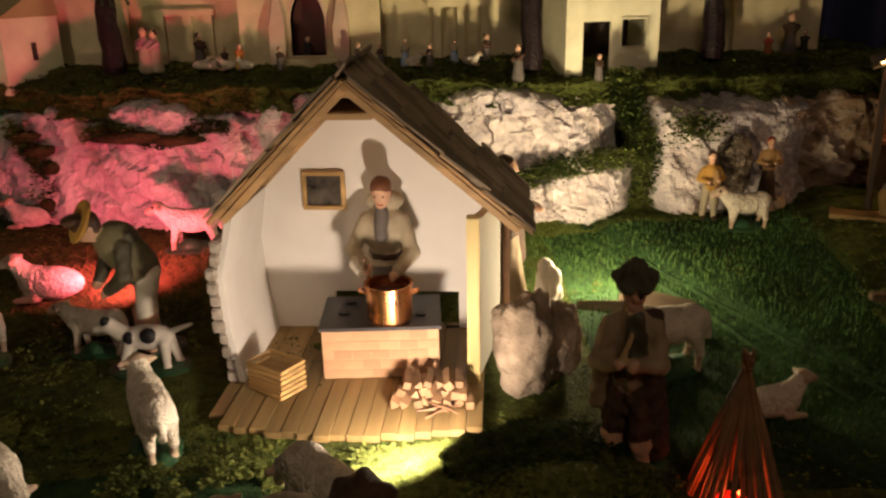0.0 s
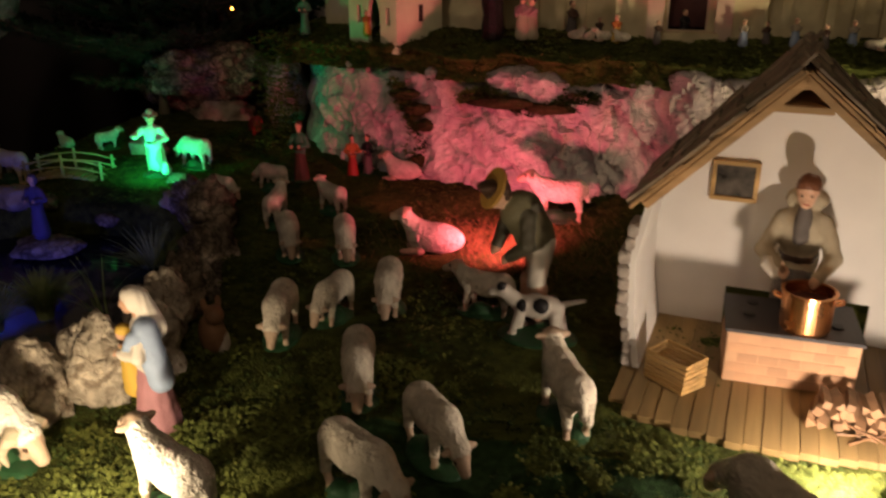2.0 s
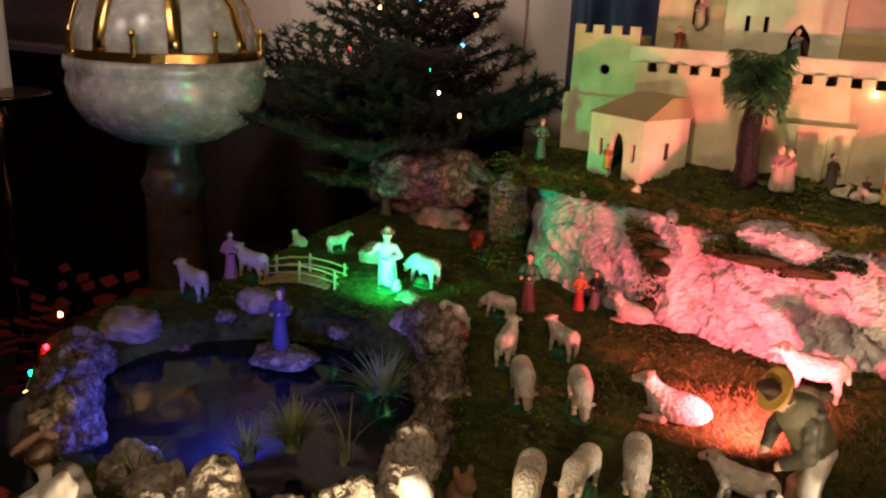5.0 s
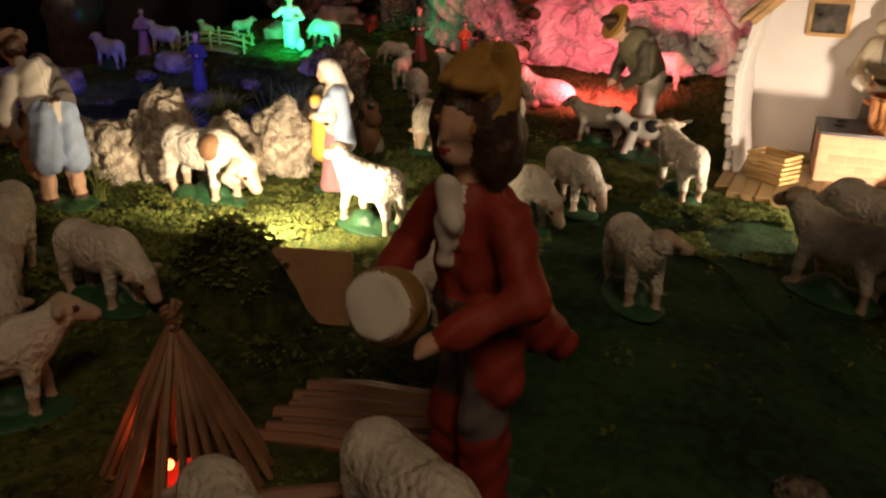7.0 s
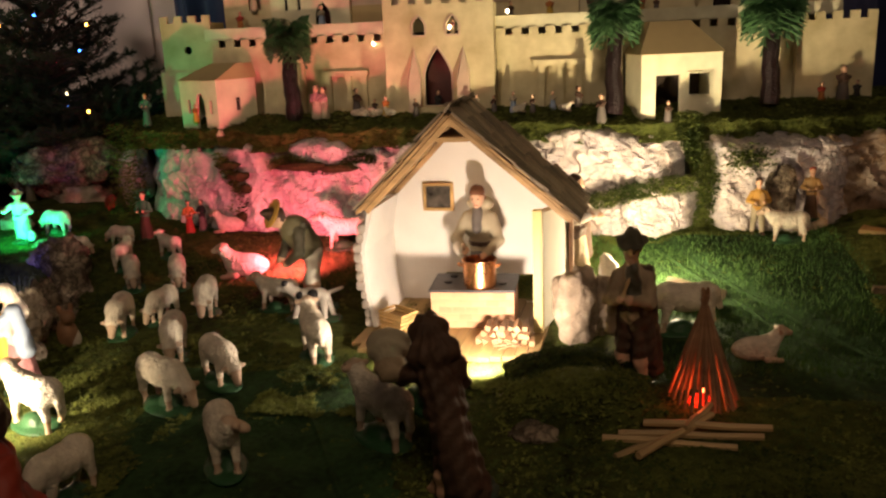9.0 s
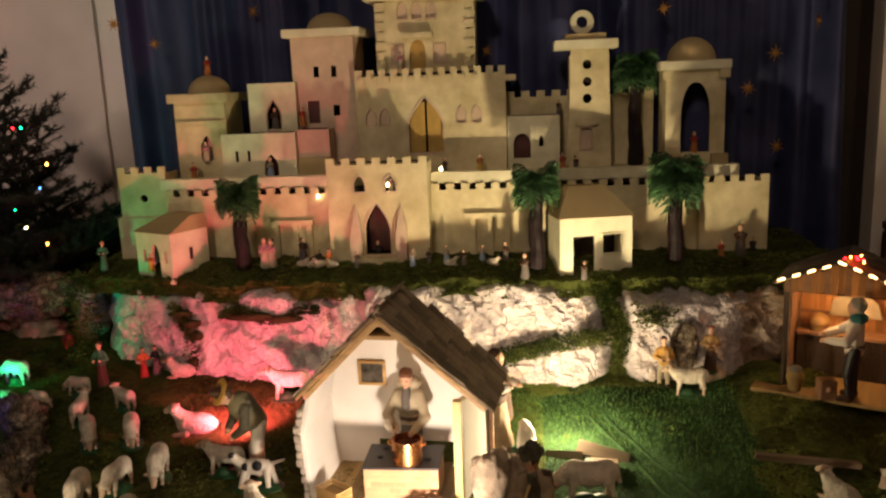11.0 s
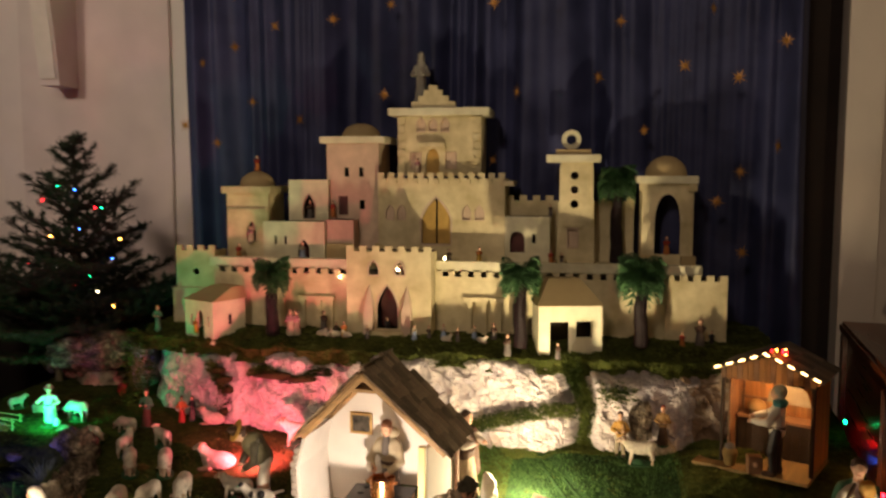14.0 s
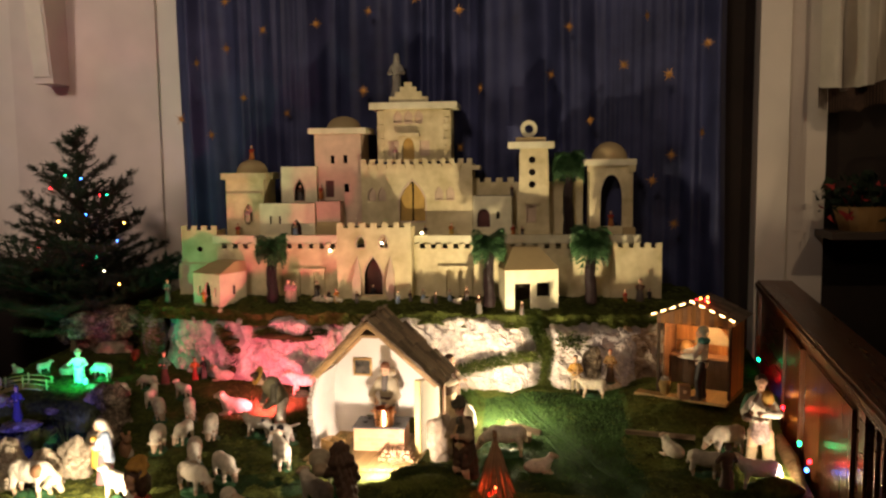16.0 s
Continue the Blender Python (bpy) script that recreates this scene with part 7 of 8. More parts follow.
def person(name, label, x, y, heading, coat="olive", legs="greycloth", hair="hair", hat=None, robe=None, arms=None, height=0.165, extra=(), z=None, base="basegreen", apron=None, step=0.0014, lean=0.0, fat=1.0, sleeve=None, shoe="hair", bent=0.0, folds=0.00035, beard=None, sway=0.0):
    """A painted plaster figure facing its local +x; lean bends it forward at the hips, bent drops its head."""
    s = height / 0.165

    def q(*v):
        return tuple(c * s for c in v)
    p = []
    if robe:
        p += [("c", robe, q(0, 0, 0.010), q(0, 0, 0.085), 0.0225 * s, 0.0125 * s), ("c", robe, q(0.009, 0.009, 0.010), q(0.002, 0.003, 0.07), 0.013 * s, 0.009 * s), ("c", robe, q(-0.008, -0.008, 0.010), q(-0.002, -0.003, 0.07), 0.013 * s, 0.009 * s), ("c", shoe, q(0.014, -0.007, 0.004), q(0.024, -0.008, 0.004), 0.005 * s, 0.004 * s)]
    else:
        for d in (-1, 1):
            o = d * 0.004
            p += [("c", shoe, q(o, d * 0.012, 0.006), q(0.014 + o, d * 0.014, 0.0050), 0.0068 * s, 0.0052 * s), ("c", legs, q(o, d * 0.012, 0.010), q(0.003 + o, d * 0.010, 0.045), 0.0062 * s, 0.0080 * s), ("c", legs, q(0.003 + o, d * 0.010, 0.045), q(0, d * 0.007, 0.084), 0.0086 * s, 0.0104 * s)]
    up = [("e", coat, q(0, 0, 0.084), q(0.0138, 0.0168, 0.016)), ("e", coat, q(0, 0, 0.106), q(0.0130, 0.0165, 0.030)), ("e", coat, q(-0.001, 0, 0.1215), q(0.0116, 0.0178, 0.0115)), ("c", coat, q(-0.001, 0, 0.122), q(-0.001, 0, 0.1345), 0.0120 * s, 0.0060 * s), ("d", "hair", q(0, 0, 0.087), q(0, 0, 0.0915), 0.0152 * s)]
    if apron:
        p += [("c", apron, q(0.010, 0, 0.088), q(0.013, 0, 0.040), 0.0095 * s, 0.0125 * s), ("c", apron, q(0.006, -0.009, 0.085), q(0.009, -0.011, 0.046), 0.008 * s, 0.009 * s), ("c", apron, q(0.006, 0.009, 0.085), q(0.009, 0.011, 0.046), 0.008 * s, 0.009 * s)]
    for d, (elbow, palm_at) in zip((-1, 1), arms or (((0.004, -0.027, 0.100), (0.026, -0.012, 0.098)), ((0.004, 0.027, 0.100), (0.026, 0.010, 0.100)))):
        fore = tuple(e + (w - e) * 0.8 for e, w in zip(elbow, palm_at))
        up += [("c", sleeve or coat, q(0, d * 0.0162, 0.1215), q(*elbow), 0.0074 * s, 0.0068 * s), ("c", sleeve or coat, q(*elbow), q(*fore), 0.0070 * s, 0.0056 * s), ("e", "skin", q(*palm_at), q(0.0052, 0.0042, 0.0038)), ("c", "skin", q(*palm_at), q(palm_at[0] + 0.005, palm_at[1], palm_at[2] - 0.002), 0.0030 * s, 0.0018 * s)]
    up += [("c", "skin", q(0, 0, 0.130), q(0.001, 0, 0.142), 0.0055 * s, 0.005 * s), ("e", "skin", q(0.0028, 0, 0.1510), q(0.0092, 0.0080, 0.0112)), ("c", "skin", q(0.0110, 0, 0.1530), q(0.0128, 0, 0.1495), 0.0012 * s, 0.0018 * s), ("e", "skin", q(0.0085, 0, 0.1430), q(0.0040, 0.0042, 0.0035))]
    if step < 0.00115:
        up += [("e", "hair", q(0.0106, d * 0.0034, 0.1533), q(0.0010, 0.0008, 0.0006)) for d in (-1, 1)]
    up += [("e", "redcloth", q(0.0118, 0, 0.1455), q(0.0007, 0.0018, 0.0006))]
    up += [("e", "skin", q(0.001, d * 0.0082, 0.1510), q(0.0020, 0.0012, 0.0026)) for d in (-1, 1)]
    if hair:
        up += [("e", hair, q(-0.0014, 0, 0.1572), q(0.0104, 0.0096, 0.0085)), ("e", hair, q(-0.0045, 0, 0.1500), q(0.0072, 0.0092, 0.0110))]
    if beard:
        up += [("e", beard, q(0.0085, 0, 0.1415), q(0.0055, 0.0062, 0.0060))]
    if hat:
        up += [("d", hat, q(-0.001, 0, 0.1585), q(-0.0005, 0, 0.1612), 0.0165 * s), ("c", hat, q(-0.0015, 0, 0.162), q(-0.002, 0, 0.1665), 0.0100 * s, 0.0082 * s)]
    for k, m, *rest in extra:
        e = (k, m, *[tuple(c * s for c in v) if isinstance(v, tuple) else v * s for v in rest])
        (up if rest[0][2] > 0.085 else p).append(e)
    ca, sa, hip = math.cos(radians(lean)), math.sin(radians(lean)), 0.082 * s
    cb, sb, neck = math.cos(radians(bent)), math.sin(radians(bent)), 0.135 * s

    def tip(v):
        X, Y, Z = v
        if Z > neck:
            X, Z = X * cb + (Z - neck) * sb, neck + (Z - neck) * cb - X * sb
        Z -= hip
        return (X * ca + Z * sa, Y, hip + Z * ca - X * sa)
    for k, m, *rest in up:
        p.append((k, m, tip(rest[0]), tip(rest[1]), *rest[2:]) if k in "cd" else (k, m, tip(rest[0]), *rest[1:]))
    if fat != 1:
        f = lambda v: (v[0] * fat, v[1] * fat, v[2])
        p = [(k, m, f(r[0]), f(r[1]), *[c * (1 + (fat - 1) * 0.7) for c in r[2:]]) for k, m, *r in p]
    if base:
        p.append(("e", base, q(0.002, 0, 0.001), q(0.030 * fat, 0.028 * fat, 0.004)))
    ob = carve(name, p, step * s, 0.0026 * s, 0.0, folds * s)
    ob.matrix_world = pose(x, y, ground_z(x, y) - 0.0005 if z is None else z, 0, 0, heading) @ Matrix.Rotation(radians(sway), 4, "X")
    return tagged(ob, label, "figurine", "plaster figures")


o = HUT @ Vector((0.018, 0.080, 0))
person("cook_figure", "plaster cook in a beige hooded coat stirring a pot", o.x, o.y, -100, "beige", "greycloth", "cookhair", robe="greycloth", z=0.8400, base=None, height=0.170, lean=8, bent=14, step=0.0011,
       arms=(((0.018, -0.028, 0.098), (0.046, -0.008, 0.094)), ((0.018, 0.028, 0.098), (0.050, 0.016, 0.090))),
       extra=[("e", "beige", (-0.008, 0, 0.136), (0.013, 0.0175, 0.010)), ("e", "beige", (0, 0, 0.112), (0.0165, 0.0250, 0.020)), ("c", "greycloth", (0.010, 0, 0.136), (0.0155, 0, 0.112), 0.0055, 0.0060), ("c", "stickred", (0.048, -0.010, 0.104), (0.052, -0.004, 0.072), 0.0018, 0.0018), ("c", "whitecloth", (0.036, -0.020, 0.094), (0.044, -0.014, 0.091), 0.0068, 0.0062)])
person("hat_shepherd", "plaster shepherd in a brown coat and dark felt hat", 0.084, 0.486, -104, "coatbrown", "browncloak", "hair", "felthat", height=0.164, fat=0.90, shoe="hair", bent=12, lean=5, step=0.0011, folds=0.0008,
       arms=(((0.010, -0.025, 0.098), (0.026, -0.010, 0.104)), ((0.012, 0.022, 0.098), (0.028, 0.002, 0.106))),
       extra=[("e", "coatbrown", (0.0, 0, 0.106), (0.0140, 0.0165, 0.0260)), ("c", "leather", (0.0100, 0.002, 0.132), (0.0130, 0.004, 0.096), 0.0060, 0.0080), ("c", "skin", (0.0095, 0, 0.137), (0.0125, 0.001, 0.124), 0.0034, 0.0018), ("c", "browncloak", (-0.006, 0.015, 0.124), (-0.004, 0.024, 0.020), 0.0085, 0.0105), ("c", "browncloak", (-0.010, -0.004, 0.110), (-0.012, -0.006, 0.026), 0.0110, 0.0120), ("c", "browncloak", (0.008, 0.014, 0.100), (0.006, 0.024, 0.030), 0.0070, 0.0070), ("c", "coatbrown", (0.000, -0.020, 0.104), (-0.002, -0.022, 0.060), 0.0070, 0.0080), ("c", "skin", (-0.004, -0.012, 0.012), (-0.001, -0.011, 0.034), 0.0064, 0.0078), ("c", "skin", (0.004, 0.012, 0.012), (0.006, 0.011, 0.034), 0.0064, 0.0078), ("c", "stick", (0.026, -0.008, 0.106), (0.018, 0.002, 0.128), 0.0018, 0.0014)])
person("drummer_figure", "plaster drummer in a red jacket and ochre cap", -0.318, 0.070, -118, "redcloth", "greycloth", "hair", height=0.190, step=0.0012, lean=5, folds=0.0006,
       arms=(((0.006, -0.030, 0.102), (0.034, -0.018, 0.094)), ((0.006, 0.030, 0.100), (0.036, 0.014, 0.090))),
       extra=[("d", "ochrecap", (-0.004, 0, 0.1620), (-0.0015, 0, 0.1640), 0.0165), ("e", "ochrecap", (-0.004, 0, 0.1648), (0.0130, 0.0130, 0.0046)), ("e", "hair", (-0.002, 0.0105, 0.148), (0.0095, 0.0068, 0.0165)), ("e", "hair", (-0.002, -0.0105, 0.148), (0.0095, 0.0068, 0.0165)), ("e", "hair", (-0.008, 0, 0.142), (0.0080, 0.0130, 0.0100)),
              ("d", "cloth", (0.030, -0.005, 0.095), (0.046, 0.001, 0.103), 0.0108), ("d", "tilebrown", (0.033, -0.004, 0.0965), (0.043, 0.000, 0.1015), 0.0122), ("c", "redcloth", (-0.004, 0.004, 0.088), (-0.026, 0.016, 0.064), 0.0150, 0.0070), ("c", "redcloth", (-0.004, -0.004, 0.088), (-0.018, -0.016, 0.062), 0.0150, 0.0080), ("c", "redcloth", (0.002, 0.010, 0.086), (0.006, 0.016, 0.062), 0.0110, 0.0085), ("c", "cloth", (0.0120, 0, 0.134), (0.0150, 0, 0.108), 0.0042, 0.0030), ("e", "cloth", (0.0145, 0.002, 0.122), (0.0030, 0.0058, 0.0050)), ("c", "redcloth", (0.0, -0.012, 0.010), (0.003, -0.010, 0.04), 0.0080, 0.0092), ("c", "redcloth", (0.006, 0.012, 0.010), (0.005, 0.010, 0.04), 0.0080, 0.0092), ("e", "redcloth", (0.033, -0.019, 0.095), (0.007, 0.006, 0.006))])
person("cloaked_figure", "plaster figure in a long dark brown cloak and hood", -0.066, 0.268, 105, "browncloak", robe="browncloak", hair="browncloak", height=0.158, fat=1.08, lean=7, sway=-9, folds=0.0010, shoe="skin", base="basedark", step=0.0012, arms=(((0.014, -0.018, 0.098), (0.026, -0.006, 0.108)), ((0.016, 0.028, 0.112), (0.030, 0.026, 0.132))),
       extra=[("e", "browncloak", (0.000, 0, 0.151), (0.0150, 0.0150, 0.0150)), ("e", "browncloak", (-0.008, 0, 0.135), (0.013, 0.020, 0.015)), ("e", "beige", (0.022, 0.032, 0.140), (0.015, 0.017, 0.016)), ("e", "coatbrown", (0.016, 0.034, 0.124), (0.012, 0.012, 0.014)), ("c", "browncloak", (-0.006, 0.002, 0.12), (-0.012, 0.000, 0.022), 0.0135, 0.0140), ("c", "skin", (-0.008, 0.014, 0.030), (-0.010, 0.016, 0.008), 0.0062, 0.0046), ("c", "skin", (-0.010, 0.016, 0.006), (0.000, 0.018, 0.004), 0.0048, 0.0040), ("c", "skin", (0.010, 0.020, 0.010), (0.018, 0.024, 0.005), 0.0050, 0.0040)])
person("shawl_woman", "plaster woman with white veil, pale blue shawl and yellow skirt", -0.580, 0.452, 205, "whitecloth", robe="rosecloth", hair="whitecloth", height=0.125, step=0.0012, lean=5, bent=12,
       extra=[("e", "whitecloth", (-0.004, 0, 0.151), (0.0122, 0.0112, 0.0135)), ("c", "whitecloth", (-0.008, 0, 0.148), (-0.014, 0.002, 0.118), 0.0095, 0.0110), ("c", "bluecloth", (-0.006, 0.014, 0.124), (-0.010, 0.016, 0.066), 0.0120, 0.0130), ("c", "bluecloth", (0.004, 0.020, 0.118), (0.016, 0.012, 0.098), 0.0085, 0.0075), ("c", "yellowcloth", (0.020, -0.010, 0.090), (0.022, -0.012, 0.050), 0.0105, 0.0140), ("e", "skin", (0.024, -0.010, 0.112), (0.0070, 0.0065, 0.0078)), ("e", "yellowcloth", (0.022, -0.010, 0.116), (0.0078, 0.0074, 0.0070))])
person("apron_man", "plaster man in a pale shirt and grey-blue apron leaning forward", -0.772, 0.305, 166, "cloth", "skin", "hair", "browncloak", height=0.160, step=0.0012, lean=40, bent=8, sleeve="whitecloth", shoe="browncloak", apron="bluecloth", folds=0.0007,
       arms=(((0.022, -0.024, 0.100), (0.040, -0.012, 0.088)), ((0.022, 0.026, 0.100), (0.042, 0.012, 0.090))),
       extra=[("c", "bluecloth", (0.0, 0.008, 0.084), (-0.003, 0.012, 0.044), 0.0125, 0.0130), ("c", "bluecloth", (-0.002, -0.008, 0.084), (-0.006, -0.012, 0.042), 0.0125, 0.0130), ("c", "greycloth", (-0.006, -0.010, 0.128), (-0.006, -0.012, 0.092), 0.0110, 0.0120), ("e", "stickred", (0.040, 0.0, 0.050), (0.012, 0.012, 0.034)), ("e", "skin", (0.048, 0.006, 0.060), (0.009, 0.008, 0.014))])
person("piper_figure", "plaster man in a pink kilt and green waistcoat with pipes", 0.645, 0.617, -100, "cloth", "coatbrown", "hair", height=0.180, step=0.0012, shoe="beige", folds=0.0006,
       arms=(((0.016, -0.027, 0.100), (0.032, -0.018, 0.104)), ((0.016, 0.027, 0.100), (0.032, -0.004, 0.104))),
       extra=[("c", "kilt", (0, 0, 0.084), (0.002, 0, 0.060), 0.0140, 0.0190), ("e", "greencloth", (-0.004, 0, 0.120), (0.012, 0.022, 0.016)), ("e", "ochrecap", (0.010, 0.010, 0.126), (0.008, 0.010, 0.014)), ("e", "hair", (0.034, -0.024, 0.098), (0.011, 0.009, 0.007)), ("c", "hair", (0.034, -0.024, 0.104), (0.016, -0.006, 0.134), 0.0022, 0.0026), ("c", "coatbrown", (0.006, -0.018, 0.012), (0.005, -0.014, 0.038), 0.0066, 0.0080), ("c", "coatbrown", (0.006, 0.020, 0.012), (0.005, 0.015, 0.038), 0.0066, 0.0080), ("c", "skin", (0.005, -0.014, 0.040), (0.004, -0.011, 0.062), 0.0082, 0.0096), ("c", "skin", (0.005, 0.015, 0.040), (0.004, 0.012, 0.062), 0.0082, 0.0096), ("c", "greencloth", (-0.002, 0.018, 0.122), (0.008, 0.026, 0.104), 0.0088, 0.0084), ("c", "greencloth", (-0.002, -0.018, 0.122), (0.008, -0.026, 0.104), 0.0088, 0.0084)])
person("dark_figure", "plaster figure in a brown hooded coat seen from behind", 0.555, 0.490, 100, "browncloak", robe="browncloak", hair="browncloak", height=0.085, fat=1.2)
person("carver_figure", "plaster carver in a white shirt, teal scarf and black trousers", 0.588, 0.872, 165, "whitecloth", "black", "stone", height=0.165, z=0.893, base=None,
       arms=(((0.016, -0.034, 0.104), (0.044, -0.018, 0.100)), ((0.016, 0.034, 0.104), (0.044, 0.010, 0.098))), extra=[("e", "stone", (-0.003, 0, 0.155), (0.0115, 0.0108, 0.0120)), ("e", "tealcloth", (-0.004, 0, 0.134), (0.013, 0.019, 0.008))])
person("rear_figure", "plaster man in a brown coat with white sleeves behind the hut", 0.033, 0.806, -25, "browncloak", "greycloth", "hair", robe="coatbrown", sleeve="whitecloth", height=0.164, arms=(((0.012, -0.026, 0.106), (0.030, -0.014, 0.112)), ((0.012, 0.026, 0.106), (0.034, 0.010, 0.108))), extra=[("e", "beige", (0.014, -0.018, 0.112), (0.007, 0.007, 0.006)), ("c", "browncloak", (0, 0.02, 0.12), (0.006, 0.018, 0.05), 0.010, 0.012)])
person("yellow_figure", "small plaster figure in orange and yellow clothes", 0.318, 0.985, -90, "ochrecap", "beige", "hair", height=0.092, extra=[("e", "tilebrown", (0.006, 0.010, 0.10), (0.012, 0.012, 0.026))])
# added dark boulder in place of the shaded niche behind the figures
boulder("grotto_hollow", (0.362, 1.022, 0.925), (0.024, 0.020, 0.050), M["tufabrown"], "dark brown boulder standing in for a shaded niche", 171.0, 0.3)
boulder("grotto_ledge", (0.402, 1.015, 0.880), (0.030, 0.020, 0.022), M["rockdark"], "brown ledge stone before the painted rock", 174.0, 0.2)
person("grotto_figure", "small plaster figure in brown and red before the rock", 0.402, 1.006, -100, "tilebrown", robe="browncloak", hair="redcloth", height=0.082, z=0.893)
person("pond_shepherd", "plaster shepherd with a lamb at his feet by the pond", -0.912, 0.945, -70, "whitecloth", "beige", "hair", height=0.088, hat="beige", fat=1.3, arms=(((0.006, -0.032, 0.106), (0.030, -0.030, 0.112)), ((0.004, 0.027, 0.100), (0.026, 0.010, 0.094))), extra=[("c", "whitecloth", (0, 0.004, 0.09), (-0.004, 0.004, 0.030), 0.014, 0.0185), ("e", "woolwhite", (0.022, 0.026, 0.020), (0.014, 0.010, 0.014)), ("e", "woolwhite", (0.030, 0.028, 0.036), (0.008, 0.007, 0.008))])
person("praying_lady", "small plaster lady in a violet robe on a stone", -0.958, 0.762, -80, "violetcloth", robe="violetcloth", hair="violetcloth", height=0.080, z=0.848, base=None, extra=[("e", "violetcloth", (-0.003, 0, 0.150), (0.0120, 0.0110, 0.0140))])
person("bank_woman", "small plaster woman in rose clothes on the bank", -1.148, 0.882, -40, "rosecloth", robe="rosecloth", hair="hair", height=0.075)
person("sitting_figure", "small plaster figure in red sitting before the rock", -0.659, 1.058, -60, "orangecloth", robe="redcloth", hair="hair", height=0.062)
person("red_green_figure", "small plaster figure in green and red clothes", -0.720, 1.013, -90, "greencloth", robe="browncloak", height=0.086)
person("rose_figure", "small plaster figure in dark clothes before the rock", -0.640, 1.072, -110, "black", robe="greycloth", height=0.060)
person("boulder_figure", "small plaster figure in olive clothes beside the tufa boulder", -1.105, 1.255, -60, "olive", robe="olive", height=0.075)
person("ridge_figure", "small plaster figure in green beside the corner tower", -0.782, 1.185, -80, "greencloth", robe="greencloth", hair="ochrecap", height=0.062, z=1.052)
ob = carve("crouching_animal", [("e", "redcloth", (0, 0, 0.012), (0.024, 0.011, 0.013)), ("e", "redcloth", (0.022, 0, 0.022), (0.010, 0.009, 0.009)), ("c", "redcloth", (0.014, -0.006, 0.008), (0.016, -0.007, 0.0), 0.004, 0.003), ("c", "redcloth", (-0.014, -0.006, 0.008), (-0.016, -0.007, 0.0), 0.004, 0.003)], 0.0012, 0.003)
ob.matrix_world = pose(-0.889, 1.195, ground_z(-0.889, 1.195) + 0.002, 0, 0, -50)
tagged(ob, "small reddish brown plaster animal beside the boulder", "figurine")
ob = carve("fox_figure", [("e", "stickred", (0, 0, 0.018), (0.016, 0.012, 0.020)), ("e", "whitecloth", (0.006, 0.006, 0.010), (0.010, 0.008, 0.012)), ("e", "stickred", (0.012, 0, 0.042), (0.011, 0.009, 0.009)), ("e", "stickred", (0.006, 0.007, 0.052), (0.003, 0.003, 0.006)), ("e", "stickred", (0.006, -0.007, 0.052), (0.003, 0.003, 0.006))], 0.0012, 0.004)
ob.matrix_world = pose(-0.605, 0.575, ground_z(-0.605, 0.575) - 0.001, 0, 0, -40)
tagged(ob, "small brown and white plaster animal beside the tufa stones", "figurine")

# the bending shepherd
person("bending_shepherd", "plaster shepherd in olive clothes and straw hat bending forward", -0.325, 0.728, 214, "leather", "cloth", "hair", height=0.166, lean=30, bent=32, fat=1.10, shoe="hair", step=0.0012, sleeve="leather",
       arms=(((0.016, -0.026, 0.102), (0.036, -0.014, 0.094)), ((0.016, 0.026, 0.102), (0.036, 0.012, 0.094))),
       extra=[("c", "skin", (0.004, -0.012, 0.012), (0.004, -0.011, 0.038), 0.0080, 0.0092), ("c", "skin", (0.008, 0.012, 0.012), (0.006, 0.011, 0.038), 0.0080, 0.0092), ("c", "olive", (0, 0, 0.092), (0.0, 0, 0.122), 0.0175, 0.0185), ("c", "leather", (-0.012, -0.016, 0.094), (-0.010, 0.016, 0.126), 0.0042, 0.0042), ("e", "hair", (-0.004, -0.018, 0.090), (0.010, 0.007, 0.010)), ("d", "ochrecap", (-0.003, 0, 0.1575), (-0.003, 0, 0.1600), 0.0195), ("e", "hair", (-0.003, 0, 0.1630), (0.0115, 0.0110, 0.0060))])

# statue on the keep and small townspeople
ob = person("madonna_statue", "slender stone-coloured statue standing above the stepped gable", -0.170, 1.405, -90, "stone", robe="stone", hair="stone", height=0.142, z=1.597, base=None, fat=0.85, shoe="stone", extra=[("e", "stone", (0, 0, 0.018), (0.026, 0.026, 0.020)), ("e", "stone", (-0.003, 0, 0.152), (0.0125, 0.0115, 0.0135)), ("c", "stone", (-0.004, 0, 0.14), (-0.010, 0, 0.04), 0.012, 0.018)])
for k in range(len(ob.data.materials)):
    ob.data.materials[k] = M["stone"]
PAINTS = (("redcloth", "orangecloth"), ("rosecloth", "beige"), ("browncloak", "greycloth"), ("beige", "bluecloth"), ("greencloth", "browncloak"), ("black", "black"), ("orangecloth", "yellowcloth"))
FOLK = {}


